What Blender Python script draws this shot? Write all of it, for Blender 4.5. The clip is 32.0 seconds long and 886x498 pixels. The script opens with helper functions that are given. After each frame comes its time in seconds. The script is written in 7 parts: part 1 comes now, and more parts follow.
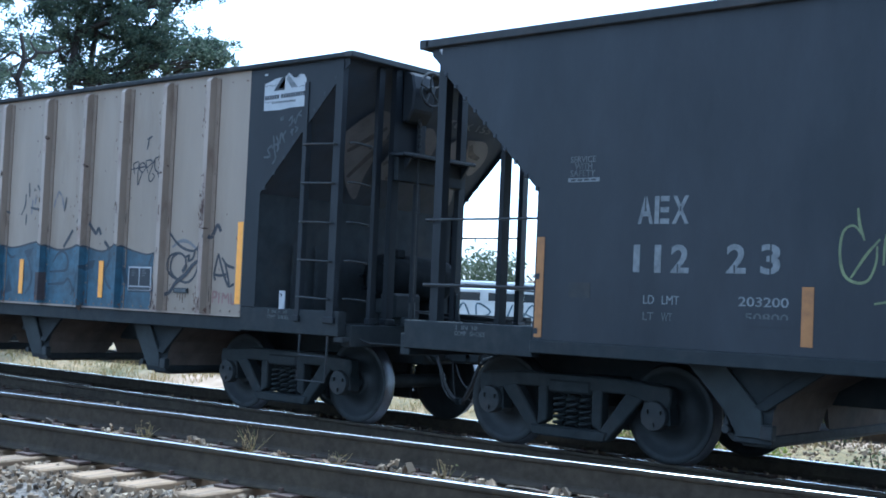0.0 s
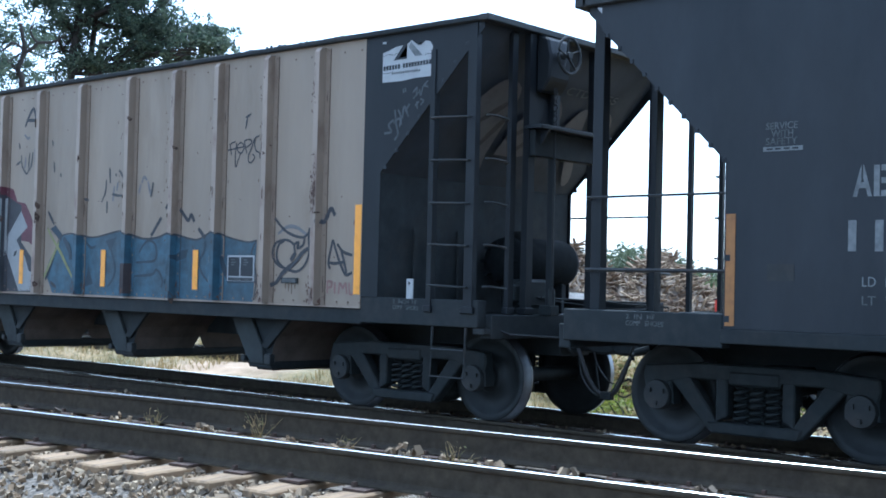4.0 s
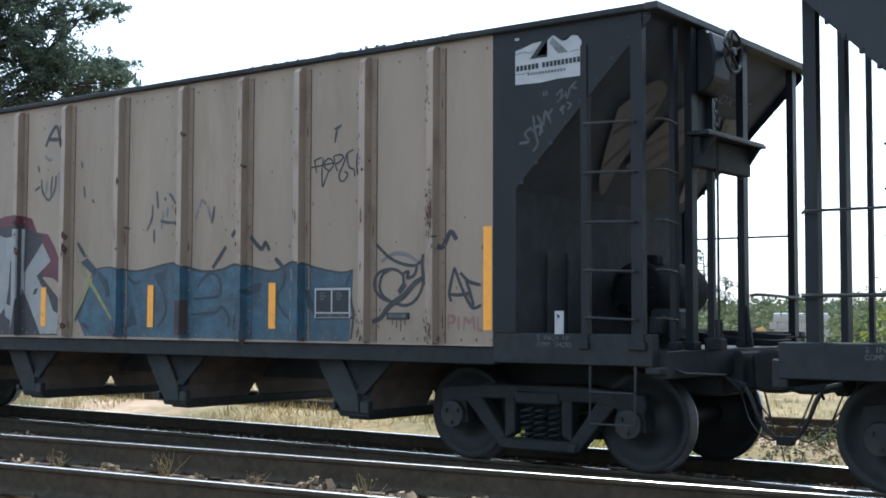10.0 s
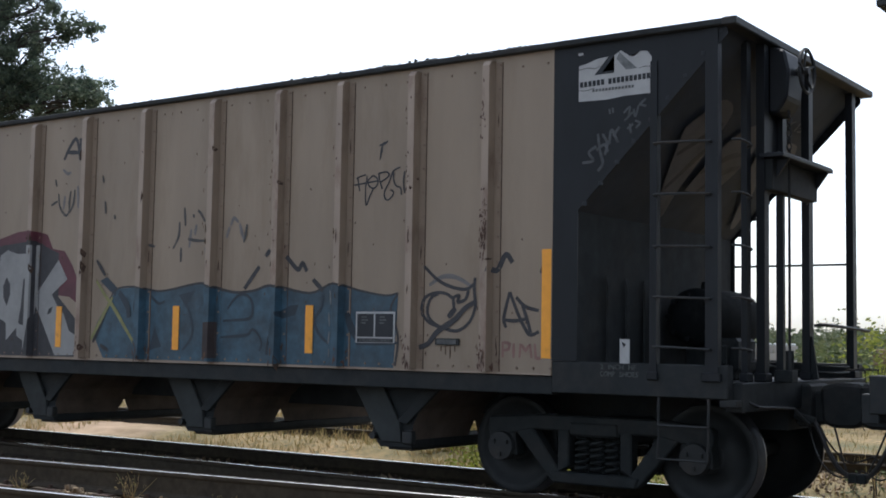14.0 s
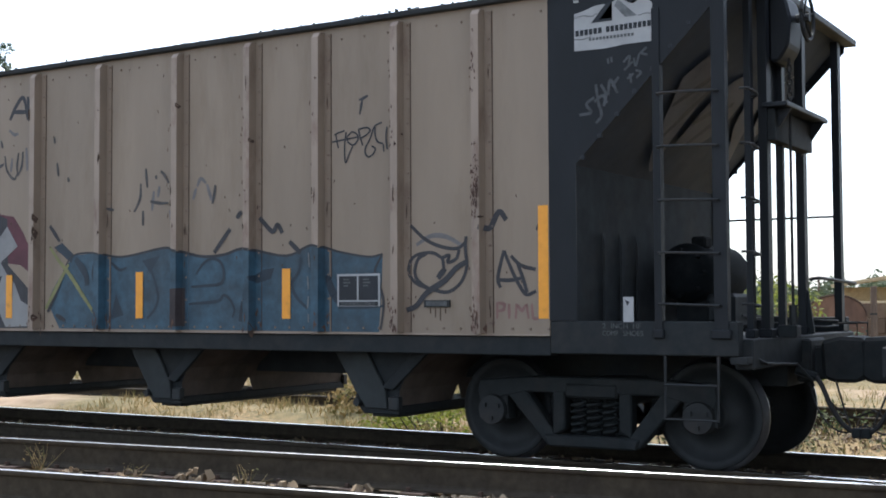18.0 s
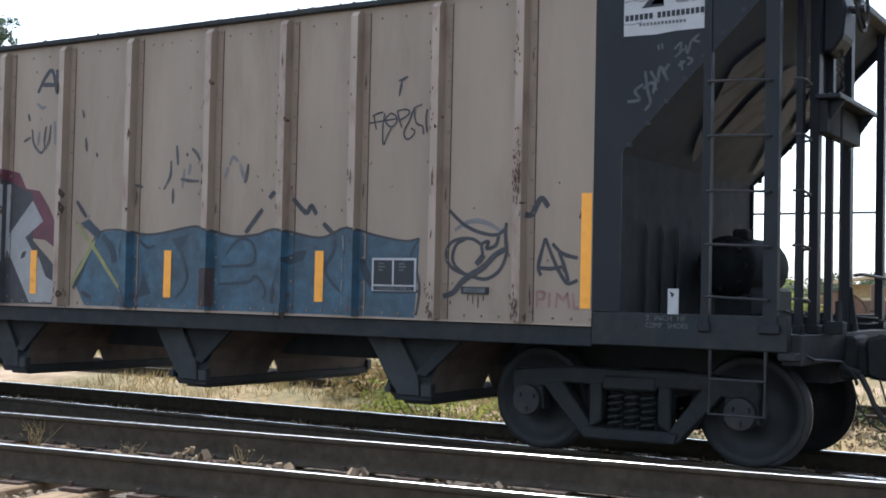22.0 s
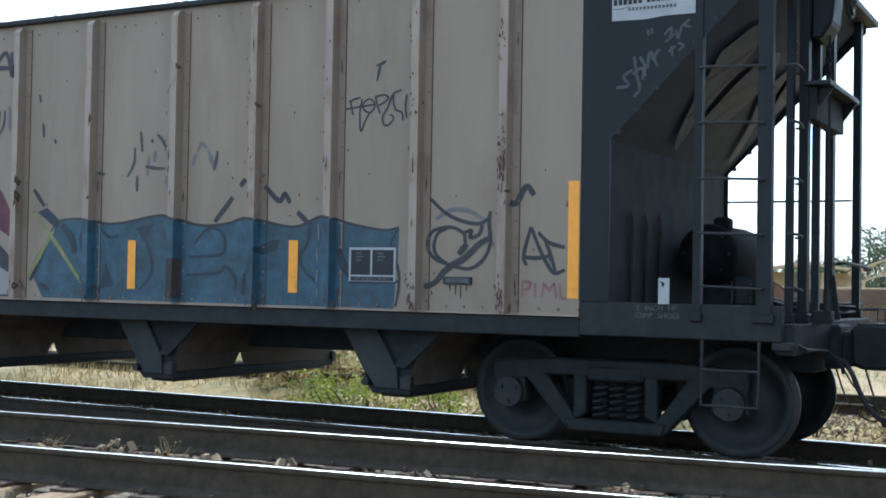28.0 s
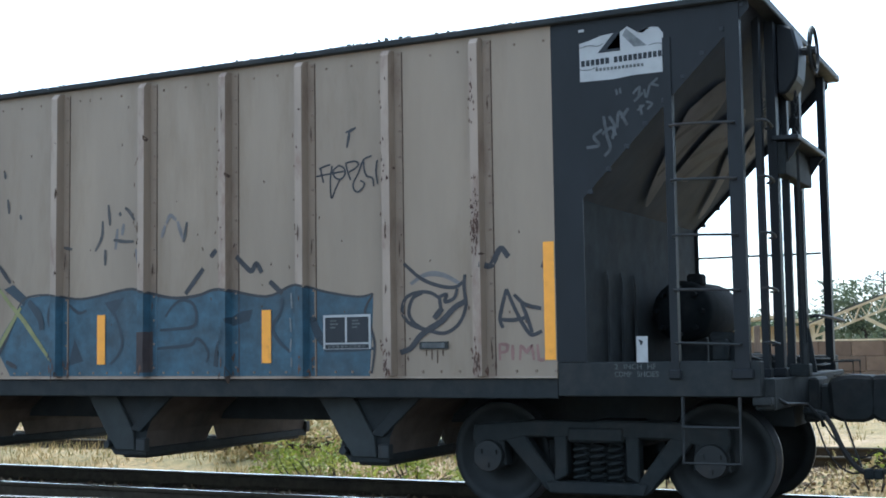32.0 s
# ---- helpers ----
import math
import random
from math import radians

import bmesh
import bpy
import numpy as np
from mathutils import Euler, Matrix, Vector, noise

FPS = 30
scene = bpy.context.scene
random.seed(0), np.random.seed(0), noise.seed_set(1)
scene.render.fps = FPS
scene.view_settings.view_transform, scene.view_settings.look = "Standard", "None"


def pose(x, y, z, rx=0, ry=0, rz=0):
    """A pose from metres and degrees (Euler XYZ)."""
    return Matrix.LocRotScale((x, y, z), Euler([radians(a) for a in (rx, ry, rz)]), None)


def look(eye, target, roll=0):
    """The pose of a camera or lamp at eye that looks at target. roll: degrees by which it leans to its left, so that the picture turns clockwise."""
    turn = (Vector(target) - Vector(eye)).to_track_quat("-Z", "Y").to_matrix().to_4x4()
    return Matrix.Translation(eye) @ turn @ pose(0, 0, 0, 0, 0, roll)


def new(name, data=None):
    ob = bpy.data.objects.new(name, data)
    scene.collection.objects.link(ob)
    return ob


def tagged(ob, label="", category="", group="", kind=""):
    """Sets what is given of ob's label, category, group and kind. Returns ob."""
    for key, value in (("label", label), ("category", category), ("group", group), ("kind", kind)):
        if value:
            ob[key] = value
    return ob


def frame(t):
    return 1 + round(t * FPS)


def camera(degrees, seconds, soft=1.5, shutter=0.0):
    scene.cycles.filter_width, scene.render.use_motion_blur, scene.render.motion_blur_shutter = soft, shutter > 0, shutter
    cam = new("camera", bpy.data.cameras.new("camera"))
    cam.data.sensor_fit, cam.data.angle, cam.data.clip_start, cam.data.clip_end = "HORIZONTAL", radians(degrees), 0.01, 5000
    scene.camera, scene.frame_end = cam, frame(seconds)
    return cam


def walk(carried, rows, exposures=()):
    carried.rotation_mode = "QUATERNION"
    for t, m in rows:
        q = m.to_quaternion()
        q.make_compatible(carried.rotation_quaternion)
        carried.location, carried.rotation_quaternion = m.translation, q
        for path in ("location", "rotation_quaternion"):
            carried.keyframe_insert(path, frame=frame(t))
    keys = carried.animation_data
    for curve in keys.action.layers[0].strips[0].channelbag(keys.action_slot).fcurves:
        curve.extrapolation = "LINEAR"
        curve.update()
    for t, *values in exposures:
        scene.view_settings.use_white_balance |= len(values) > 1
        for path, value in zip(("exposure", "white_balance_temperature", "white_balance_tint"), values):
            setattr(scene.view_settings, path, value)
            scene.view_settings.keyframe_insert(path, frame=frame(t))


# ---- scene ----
FOV = 38.814
EYE = (0.0, 0.0, 1.359)
# seconds, yaw, pitch, roll of the held camera, and how far the train has rolled
PATH = [
    (0.0, 40.85, 2.43, -2.47, -6.432),
    (0.2, 38.85, 1.80, -1.60, -6.334),
    (0.5, 36.35, 1.63, -1.58, -6.188),
    (1.0, 36.83, 2.14, -1.14, -5.992),
    (1.5, 40.45, 2.96, -0.59, -5.774),
    (2.0, 42.22, 3.17, -0.52, -5.580),
    (2.5, 42.53, 2.84, -0.06, -5.381),
    (3.0, 42.25, 2.63, -0.27, -5.164),
    (3.5, 42.43, 1.91, -1.36, -4.904),
    (5.5, 36.23, 1.71, 0.26, -4.000),
    (6.0, 37.01, 2.17, 0.25, -3.801),
    (6.5, 37.29, 2.34, 0.37, -3.516),
    (7.0, 37.91, 1.12, -0.45, -3.273),
    (7.5, 38.11, 0.70, -0.24, -3.015),
    (8.0, 38.29, 1.07, -0.05, -2.751),
    (8.5, 37.50, 1.17, -0.34, -2.483),
    (9.0, 36.53, 1.83, -0.05, -2.274),
    (9.5, 36.96, 2.46, -0.25, -2.093),
    (10.0, 36.94, 3.08, -0.16, -1.903),
    (10.5, 36.94, 3.67, -0.42, -1.742),
    (11.0, 37.13, 4.25, -0.38, -1.599),
    (11.5, 37.87, 4.88, -0.82, -1.476),
    (12.0, 38.23, 4.94, -0.80, -1.358),
    (12.5, 38.18, 5.14, -0.85, -1.245),
    (13.0, 37.31, 5.07, -1.42, -1.128),
    (13.5, 35.75, 4.81, -1.05, -1.049),
    (14.0, 35.56, 4.25, -0.96, -1.001),
    (14.5, 36.05, 3.73, -0.96, -0.931),
    (16.5, 34.83, 3.21, -1.56, -0.565),
    (17.0, 33.31, 2.66, -0.92, -0.414),
    (17.5, 32.52, 2.48, -1.06, -0.302),
    (18.0, 31.53, 2.52, 0.28, -0.186),
    (18.5, 31.25, 2.32, 0.21, -0.091),
    (19.0, 31.38, 2.30, -0.02, -0.000),
    (19.5, 31.38, 2.26, -0.42, 0.078),
    (20.0, 31.38, 2.25, -0.46, 0.121),
    (20.5, 31.21, 1.87, -0.06, 0.138),
    (21.0, 31.23, 1.79, -0.37, 0.163),
    (21.5, 31.40, 1.70, -0.31, 0.159),
    (22.0, 31.55, 1.89, -1.21, 0.178),
    (22.5, 31.66, 1.88, -0.75, 0.203),
    (23.0, 31.44, 1.78, -0.61, 0.248),
    (23.5, 31.32, 1.70, -0.83, 0.276),
    (24.0, 31.08, 1.54, -0.87, 0.307),
    (24.5, 30.80, 1.35, -0.78, 0.345),
    (26.5, 29.68, 1.54, -1.68, 0.526),
    (27.0, 28.90, 1.35, -0.91, 0.587),
    (27.5, 28.38, 1.40, -1.31, 0.648),
    (28.0, 28.28, 1.46, -0.99, 0.689),
    (28.5, 27.86, 1.37, -0.86, 0.799),
    (29.0, 27.21, 1.88, 0.27, 0.859),
    (29.5, 26.60, 2.61, -0.47, 0.900),
    (29.8, 25.81, 2.67, 0.20, 0.898),
    (30.0, 22.25, 1.70, 0.73, 0.897),
    (30.2, 22.31, 2.83, 0.45, 0.887),
    (30.5, 22.95, 3.13, 0.90, 0.872),
    (31.0, 25.06, 3.80, 1.63, 0.818),
    (31.5, 26.20, 4.08, 1.29, 0.822),
    (32.0, 26.63, 4.41, 0.86, 0.805),
]

# ---------------------------------------------------------------- camera
cam = camera(FOV, 32.0, soft=1.8)
EXPOSURE = [(0.0, 0.67, 4550, 2), (5.0, 0.66, 4850, 3), (8.5, 0.68, 5200, 3), (10.0, 0.48, 5550, 4), (11.0, 0.18, 5900, 6), (12.0, -0.17, 6080, 9), (14.5, -0.23, 6020, 10), (16.5, -0.13, 5980, 10),
            (18.0, 0.25, 5880, 9), (20.0, 0.40, 5900, 10), (24.0, 0.52, 5560, 8), (28.0, 0.47, 5300, 1), (32.0, 0.55, 5330, 1)]
walk(cam, [(t, pose(*EYE, 90 + pitch, roll, yaw)) for t, yaw, pitch, roll, s in PATH], exposures=EXPOSURE)

# ---------------------------------------------------------------- light
SUN_AZ, SUN_EL = 31.0, 66.0          # degrees: left of +y, above the horizon
world = bpy.data.worlds.new("sky")
scene.world = world
world.use_nodes = True
wn, wl = world.node_tree.nodes, world.node_tree.links
sky = wn.new("ShaderNodeTexSky")
sky.sky_type, sky.sun_disc = "NISHITA", False
sky.sun_elevation, sky.sun_rotation = radians(SUN_EL), radians(-SUN_AZ)
sky.air_density, sky.dust_density, sky.ozone_density = 1.0, 1.8, 1.0
wn["Background"].inputs["Strength"].default_value = 0.28
haze = wn.new("ShaderNodeHueSaturation")      # bright hazy day: the blue is washed out
haze.inputs["Saturation"].default_value = 0.45
wl.new(sky.outputs[0], haze.inputs["Color"])
wl.new(haze.outputs[0], wn["Background"].inputs["Color"])
sun_data = bpy.data.lights.new("sun", "SUN")
sun_data.energy, sun_data.angle, sun_data.color = 3.7, radians(0.6), (1.0, 0.95, 0.86)
sun = new("sun", sun_data)
sun_way = Vector((-math.sin(radians(SUN_AZ)) * math.cos(radians(SUN_EL)), math.cos(radians(SUN_AZ)) * math.cos(radians(SUN_EL)), math.sin(radians(SUN_EL))))
sun.matrix_world = look(sun_way * 60, (0, 0, 0))

# ---------------------------------------------------------------- materials
def material(name, base, rough=0.7, metal=0.0, noise_scale=6.0, contrast=0.25, second=None, second_scale=1.2, second_amount=0.4,
             bump=0.1, bump_scale=40.0, coat=0.0, random=0.0, stretch=None, spec=0.5):
    """Base colour broken by a fine grain and by larger patches of a second colour; relief by a bump."""
    m = bpy.data.materials.new(name)
    m.use_nodes = True
    n, l = m.node_tree.nodes, m.node_tree.links
    b = n["Principled BSDF"]
    b.inputs["Roughness"].default_value, b.inputs["Metallic"].default_value = rough, metal
    b.inputs["Coat Weight"].default_value = coat
    b.inputs["Specular IOR Level"].default_value = spec
    co = n.new("ShaderNodeTexCoord")
    vec = co.outputs["Object"]
    if stretch:
        mp = n.new("ShaderNodeMapping")
        mp.inputs["Scale"].default_value = stretch
        l.new(vec, mp.inputs["Vector"])
        vec = mp.outputs["Vector"]

    def noise_node(scale, detail=5.0, rough_=0.6):
        t = n.new("ShaderNodeTexNoise")
        t.inputs["Scale"].default_value, t.inputs["Detail"].default_value, t.inputs["Roughness"].default_value = scale, detail, rough_
        l.new(vec, t.inputs["Vector"])
        return t

    def ramp(src, lo, hi, c0=(0, 0, 0, 1), c1=(1, 1, 1, 1)):
        r = n.new("ShaderNodeValToRGB")
        r.color_ramp.elements[0].position, r.color_ramp.elements[1].position = lo, hi
        r.color_ramp.elements[0].color, r.color_ramp.elements[1].color = c0, c1
        l.new(src, r.inputs["Fac"])
        return r.outputs["Color"]

    def mixed(fac, a, c, blend="MIX"):
        x = n.new("ShaderNodeMix")
        x.data_type, x.blend_type = "RGBA", blend
        for socket, value in ((0, fac), (6, a), (7, c)):
            if isinstance(value, bpy.types.NodeSocket):
                l.new(value, x.inputs[socket])
            elif socket == 0:
                x.inputs[0].default_value = value
            else:
                x.inputs[socket].default_value = (*value, 1)
        return x.outputs[2]

    d = 1 - contrast
    grain = ramp(noise_node(noise_scale).outputs["Fac"], 0.3, 0.7, (d, d, d, 1), (1 + contrast * 0.4, 1 + contrast * 0.4, 1 + contrast * 0.4, 1))
    colour = base
    if second:
        colour = mixed(ramp(noise_node(second_scale, 8.0, 0.7).outputs["Fac"], 0.62 - second_amount * 0.4, 0.8 - second_amount * 0.25), base, second)
    colour = mixed(1.0, colour, grain, "MULTIPLY")
    if random:
        info = n.new("ShaderNodeObjectInfo")
        v = ramp(info.outputs["Random"], 0.0, 1.0, (1 - random, 1 - random, 1 - random, 1), (1, 1, 1, 1))
        colour = mixed(1.0, colour, v, "MULTIPLY")
    l.new(colour, b.inputs["Base Color"])
    if bump:
        bp = n.new("ShaderNodeBump")
        bp.inputs["Strength"].default_value, bp.inputs["Distance"].default_value = bump, 0.01
        l.new(noise_node(bump_scale).outputs["Fac"], bp.inputs["Height"])
        l.new(bp.outputs["Normal"], b.inputs["Normal"])
        rr = n.new("ShaderNodeMapRange")
        rr.inputs["To Min"].default_value, rr.inputs["To Max"].default_value = max(0.02, rough - 0.12), min(1.0, rough + 0.12)
        l.new(noise_node(noise_scale * 1.7).outputs["Fac"], rr.inputs["Value"])
        l.new(rr.outputs["Result"], b.inputs["Roughness"])
    return m


def island_material(name, colours, rough=0.9, bump=0.3, bump_scale=30.0, subsurface=0.0):
    """For heaps of small pieces in one mesh: each piece takes its own shade."""
    m = bpy.data.materials.new(name)
    m.use_nodes = True
    n, l = m.node_tree.nodes, m.node_tree.links
    b = n["Principled BSDF"]
    b.inputs["Roughness"].default_value = rough
    g = n.new("ShaderNodeNewGeometry")
    r = n.new("ShaderNodeValToRGB")
    e = r.color_ramp.elements
    while len(e) < len(colours):
        e.new(0.5)
    for i, c in enumerate(colours):
        e[i].position, e[i].color = i / max(1, len(colours) - 1), (*c, 1)
    l.new(g.outputs["Random Per Island"], r.inputs["Fac"])
    l.new(r.outputs["Color"], b.inputs["Base Color"])
    if subsurface:
        tr = n.new("ShaderNodeBsdfTranslucent")
        mx = n.new("ShaderNodeMixShader")
        mx.inputs[0].default_value = subsurface
        l.new(r.outputs["Color"], tr.inputs["Color"])
        l.new(b.outputs[0], mx.inputs[1])
        l.new(tr.outputs[0], mx.inputs[2])
        l.new(mx.outputs[0], n["Material Output"].inputs["Surface"])
    elif bump:
        t = n.new("ShaderNodeTexNoise")
        t.inputs["Scale"].default_value = bump_scale
        bp = n.new("ShaderNodeBump")
        bp.inputs["Strength"].default_value, bp.inputs["Distance"].default_value = bump, 0.01
        l.new(t.outputs["Fac"], bp.inputs["Height"])
        l.new(bp.outputs["Normal"], b.inputs["Normal"])
    return m


M = {}
M["beige"] = material("beige_paint", (0.272, 0.214, 0.156), 0.55, noise_scale=2.2, contrast=0.15, second=(0.212, 0.160, 0.108), second_scale=1.6, second_amount=0.24,
                      bump=0.06, bump_scale=9.0, stretch=(1.0, 1.0, 0.22))
# Ribs: outer faces lightened as lit, flanks darkened as shaded, in the paint itself.
M["beige_face"] = material("lit_worn_beige", (0.325, 0.255, 0.198), 0.5, noise_scale=5.0, contrast=0.15, second=(0.18, 0.105, 0.075), second_scale=4.5, second_amount=0.25, bump=0.08, bump_scale=14.0, stretch=(1.0, 1.0, 0.35))
M["beige_rib"] = material("shaded_beige_paint", (0.228, 0.174, 0.126), 0.6, noise_scale=5.0, contrast=0.14, second=(0.12, 0.075, 0.052), second_scale=3.2, second_amount=0.22,
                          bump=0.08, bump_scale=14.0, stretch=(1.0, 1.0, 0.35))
M["black"] = material("black_paint", (0.012, 0.0155, 0.0205), 0.5, spec=0.35, noise_scale=2.5, contrast=0.25, second=(0.024, 0.027, 0.033), second_scale=0.8, second_amount=0.45,
                      bump=0.05, bump_scale=8.0, stretch=(1.0, 1.0, 0.4))
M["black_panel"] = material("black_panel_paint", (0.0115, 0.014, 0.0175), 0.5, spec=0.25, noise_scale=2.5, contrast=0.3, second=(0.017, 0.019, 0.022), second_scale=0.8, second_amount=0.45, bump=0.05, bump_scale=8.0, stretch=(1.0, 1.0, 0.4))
# Beige rivets made darker: their shading is put into the colour.
M["rivet"] = material("shaded_rivet", (0.20, 0.145, 0.11), 0.7, noise_scale=20, contrast=0.3, bump=0.0)
M["underframe"] = material("black_underframe", (0.0175, 0.0215, 0.0235), 0.7, spec=0.3, noise_scale=6.0, contrast=0.3, second=(0.030, 0.029, 0.027), second_scale=1.5, second_amount=0.35, bump=0.08, bump_scale=20)
M["steel_dark"] = material("dark_steel", (0.020, 0.0225, 0.0235), 0.6, spec=0.4, noise_scale=8.0, contrast=0.3, second=(0.045, 0.037, 0.032), second_scale=2.5, second_amount=0.35, bump=0.12, bump_scale=30)
M["cast"] = material("cast_iron", (0.0175, 0.0215, 0.0228), 0.7, spec=0.3, noise_scale=9.0, contrast=0.35, second=(0.030, 0.030, 0.029), second_scale=3.5, second_amount=0.4, bump=0.2, bump_scale=45)
# Recessed steel is lightened here; veiling haze over shade is put into colour.
M["hazed_black"] = material("hazed_black_steel", (0.036, 0.040, 0.042), 0.85, spec=0.2, noise_scale=5.0, contrast=0.3, second=(0.050, 0.046, 0.041), second_scale=1.5, second_amount=0.3, bump=0.1)
M["wheel"] = material("wheel_steel", (0.021, 0.0235, 0.0245), 0.6, metal=0.0, spec=0.35, noise_scale=10.0, contrast=0.3, bump=0.1)
M["tread"] = material("polished_steel", (0.30, 0.30, 0.31), 0.42, metal=1.0, noise_scale=20.0, contrast=0.15, bump=0.03)
# Paler than the black panels: light missing in its shade is put into colour.
M["lifted_sheet"] = material("lifted_slope_sheet", (0.038, 0.048, 0.064), 0.75, noise_scale=3.0, contrast=0.25, second=(0.050, 0.052, 0.060), second_scale=1.1, second_amount=0.4, bump=0.08, bump_scale=10)
M["orange"] = material("orange_reflective", (0.85, 0.36, 0.03), 0.4, noise_scale=12.0, contrast=0.08, second=(0.45, 0.2, 0.04), second_scale=5, second_amount=0.1, bump=0.02)
M["orange_dull"] = material("dull_orange_reflective", (0.30, 0.135, 0.035), 0.55, noise_scale=12.0, contrast=0.2, second=(0.2, 0.09, 0.03), second_scale=5, second_amount=0.25, bump=0.02)
M["white"] = material("white_paint", (0.38, 0.385, 0.385), 0.6, noise_scale=8.0, contrast=0.18, second=(0.3, 0.3, 0.3), second_scale=4.0, second_amount=0.2, bump=0.04)
M["stencil"] = material("stencil_paint", (0.165, 0.175, 0.178), 0.6, noise_scale=14.0, contrast=0.35, second=(0.085, 0.092, 0.10), second_scale=9.0, second_amount=0.3, bump=0.0)
M["stencil_dim"] = material("worn_stencil_paint", (0.095, 0.10, 0.10), 0.6, noise_scale=14.0, contrast=0.4, second=(0.035, 0.038, 0.04), second_scale=9.0, second_amount=0.4, bump=0.0)
M["spray_black"] = material("black_spray_paint", (0.035, 0.035, 0.04), 0.6, noise_scale=9.0, contrast=0.3, bump=0.0)
M["spray_grey"] = material("grey_spray_paint", (0.16, 0.15, 0.15), 0.6, noise_scale=9.0, contrast=0.3, bump=0.0)
M["spray_blue"] = material("blue_spray_paint", (0.038, 0.088, 0.128), 0.5, noise_scale=7.0, contrast=0.45, second=(0.034, 0.056, 0.074), second_scale=2.2, second_amount=0.45, bump=0.04, bump_scale=12)
M["spray_navy"] = material("navy_spray_paint", (0.020, 0.034, 0.050), 0.55, noise_scale=5.0, contrast=0.3, bump=0.0)
M["spray_dim"] = material("worn_black_spray_paint", (0.058, 0.056, 0.056), 0.6, noise_scale=9.0, contrast=0.4, second=(0.13, 0.11, 0.095), second_scale=6.0, second_amount=0.3, bump=0.0)
M["spray_red"] = material("dark_red_spray_paint", (0.10, 0.022, 0.034), 0.55, noise_scale=5.0, contrast=0.3, bump=0.0)
M["spray_brown"] = material("dark_brown_paint", (0.045, 0.033, 0.032), 0.7, noise_scale=6.0, contrast=0.3, bump=0.0)
M["spray_pink"] = material("faded_red_paint", (0.235, 0.130, 0.114), 0.6, noise_scale=6.0, contrast=0.25, bump=0.0)
M["spray_white"] = material("grey_white_spray_paint", (0.27, 0.27, 0.265), 0.55, noise_scale=4.0, contrast=0.15, second=(0.20, 0.20, 0.20), second_scale=1.5, second_amount=0.3, bump=0.0)
M["spray_faded"] = material("faded_pale_paint", (0.155, 0.146, 0.145), 0.75, noise_scale=4.0, contrast=0.3, second=(0.085, 0.079, 0.079), second_scale=2.0, second_amount=0.35, bump=0.0)
M["spray_yellow"] = material("yellow_green_spray_paint", (0.22, 0.22, 0.09), 0.6, noise_scale=6.0, contrast=0.3, bump=0.0)
M["spray_green"] = material("pale_green_spray_paint", (0.16, 0.19, 0.085), 0.6, noise_scale=7.0, contrast=0.45, second=(0.06, 0.075, 0.05), second_scale=3.0, second_amount=0.35, bump=0.0)
M["rust"] = material("rust", (0.075, 0.047, 0.032), 0.85, noise_scale=12.0, contrast=0.4, second=(0.07, 0.04, 0.03), second_scale=5, second_amount=0.4, bump=0.15)
M["rust_red"] = material("red_brown_rust", (0.090, 0.052, 0.040), 0.85, noise_scale=14.0, contrast=0.45, second=(0.16, 0.085, 0.055), second_scale=6, second_amount=0.35, bump=0.1)
M["rail"] = material("rusty_rail", (0.060, 0.049, 0.034), 0.92, spec=0.2, noise_scale=14.0, contrast=0.35, second=(0.040, 0.033, 0.025), second_scale=3, second_amount=0.4, bump=0.15, bump_scale=60)
M["railhead"] = material("polished_rail_head", (0.78, 0.77, 0.75), 0.2, metal=1.0, noise_scale=30.0, contrast=0.15, bump=0.04, bump_scale=80)
M["tie"] = material("weathered_tie", (0.33, 0.225, 0.125), 0.9, noise_scale=6.0, contrast=0.4, second=(0.15, 0.105, 0.075), second_scale=2.0, second_amount=0.4, bump=0.5, bump_scale=12, random=0.35, stretch=(4.0, 0.5, 4.0))
M["stone"] = island_material("ballast_stone", [(0.04, 0.03, 0.02), (0.14, 0.102, 0.064), (0.28, 0.205, 0.125), (0.18, 0.118, 0.064), (0.40, 0.31, 0.20), (0.08, 0.062, 0.045)], 0.92)
M["load"] = island_material("crushed_stone_load", [(0.03, 0.03, 0.03), (0.08, 0.08, 0.075), (0.14, 0.13, 0.12)], 0.95)
# Pocket end faces: warm light thrown up by sunlit ground, put into a brown.
M["pocket_bounce"] = material("bounce_lit_steel", (0.115, 0.088, 0.070), 0.8, spec=0.3, noise_scale=4.0, contrast=0.3, second=(0.055, 0.048, 0.043), second_scale=1.2, second_amount=0.35, bump=0.08)
# Left pocket flanges catch the light; that is put into this paler grey.
M["lit_flange"] = material("lit_grey_steel", (0.038, 0.043, 0.043), 0.75, spec=0.3, noise_scale=4.0, contrast=0.3, second=(0.028, 0.029, 0.029), second_scale=1.6, second_amount=0.35, bump=0.08)
M["chalk"] = material("faint_chalk_paint", (0.062, 0.068, 0.073), 0.7, noise_scale=12.0, contrast=0.4, second=(0.028, 0.031, 0.034), second_scale=7.0, second_amount=0.35, bump=0.0)
M["tank_black"] = material("matt_black_tank", (0.011, 0.013, 0.0145), 0.9, spec=0.12, noise_scale=6.0, contrast=0.3, second=(0.02, 0.02, 0.02), second_scale=3.0, second_amount=0.3, bump=0.1)
M["rubber"] = material("black_rubber", (0.028, 0.027, 0.027), 0.6, noise_scale=20, contrast=0.3, bump=0.1)
M["bark"] = material("bark", (0.04, 0.033, 0.028), 0.95, noise_scale=5, contrast=0.4, bump=0.6, bump_scale=9, stretch=(2, 2, 0.5))
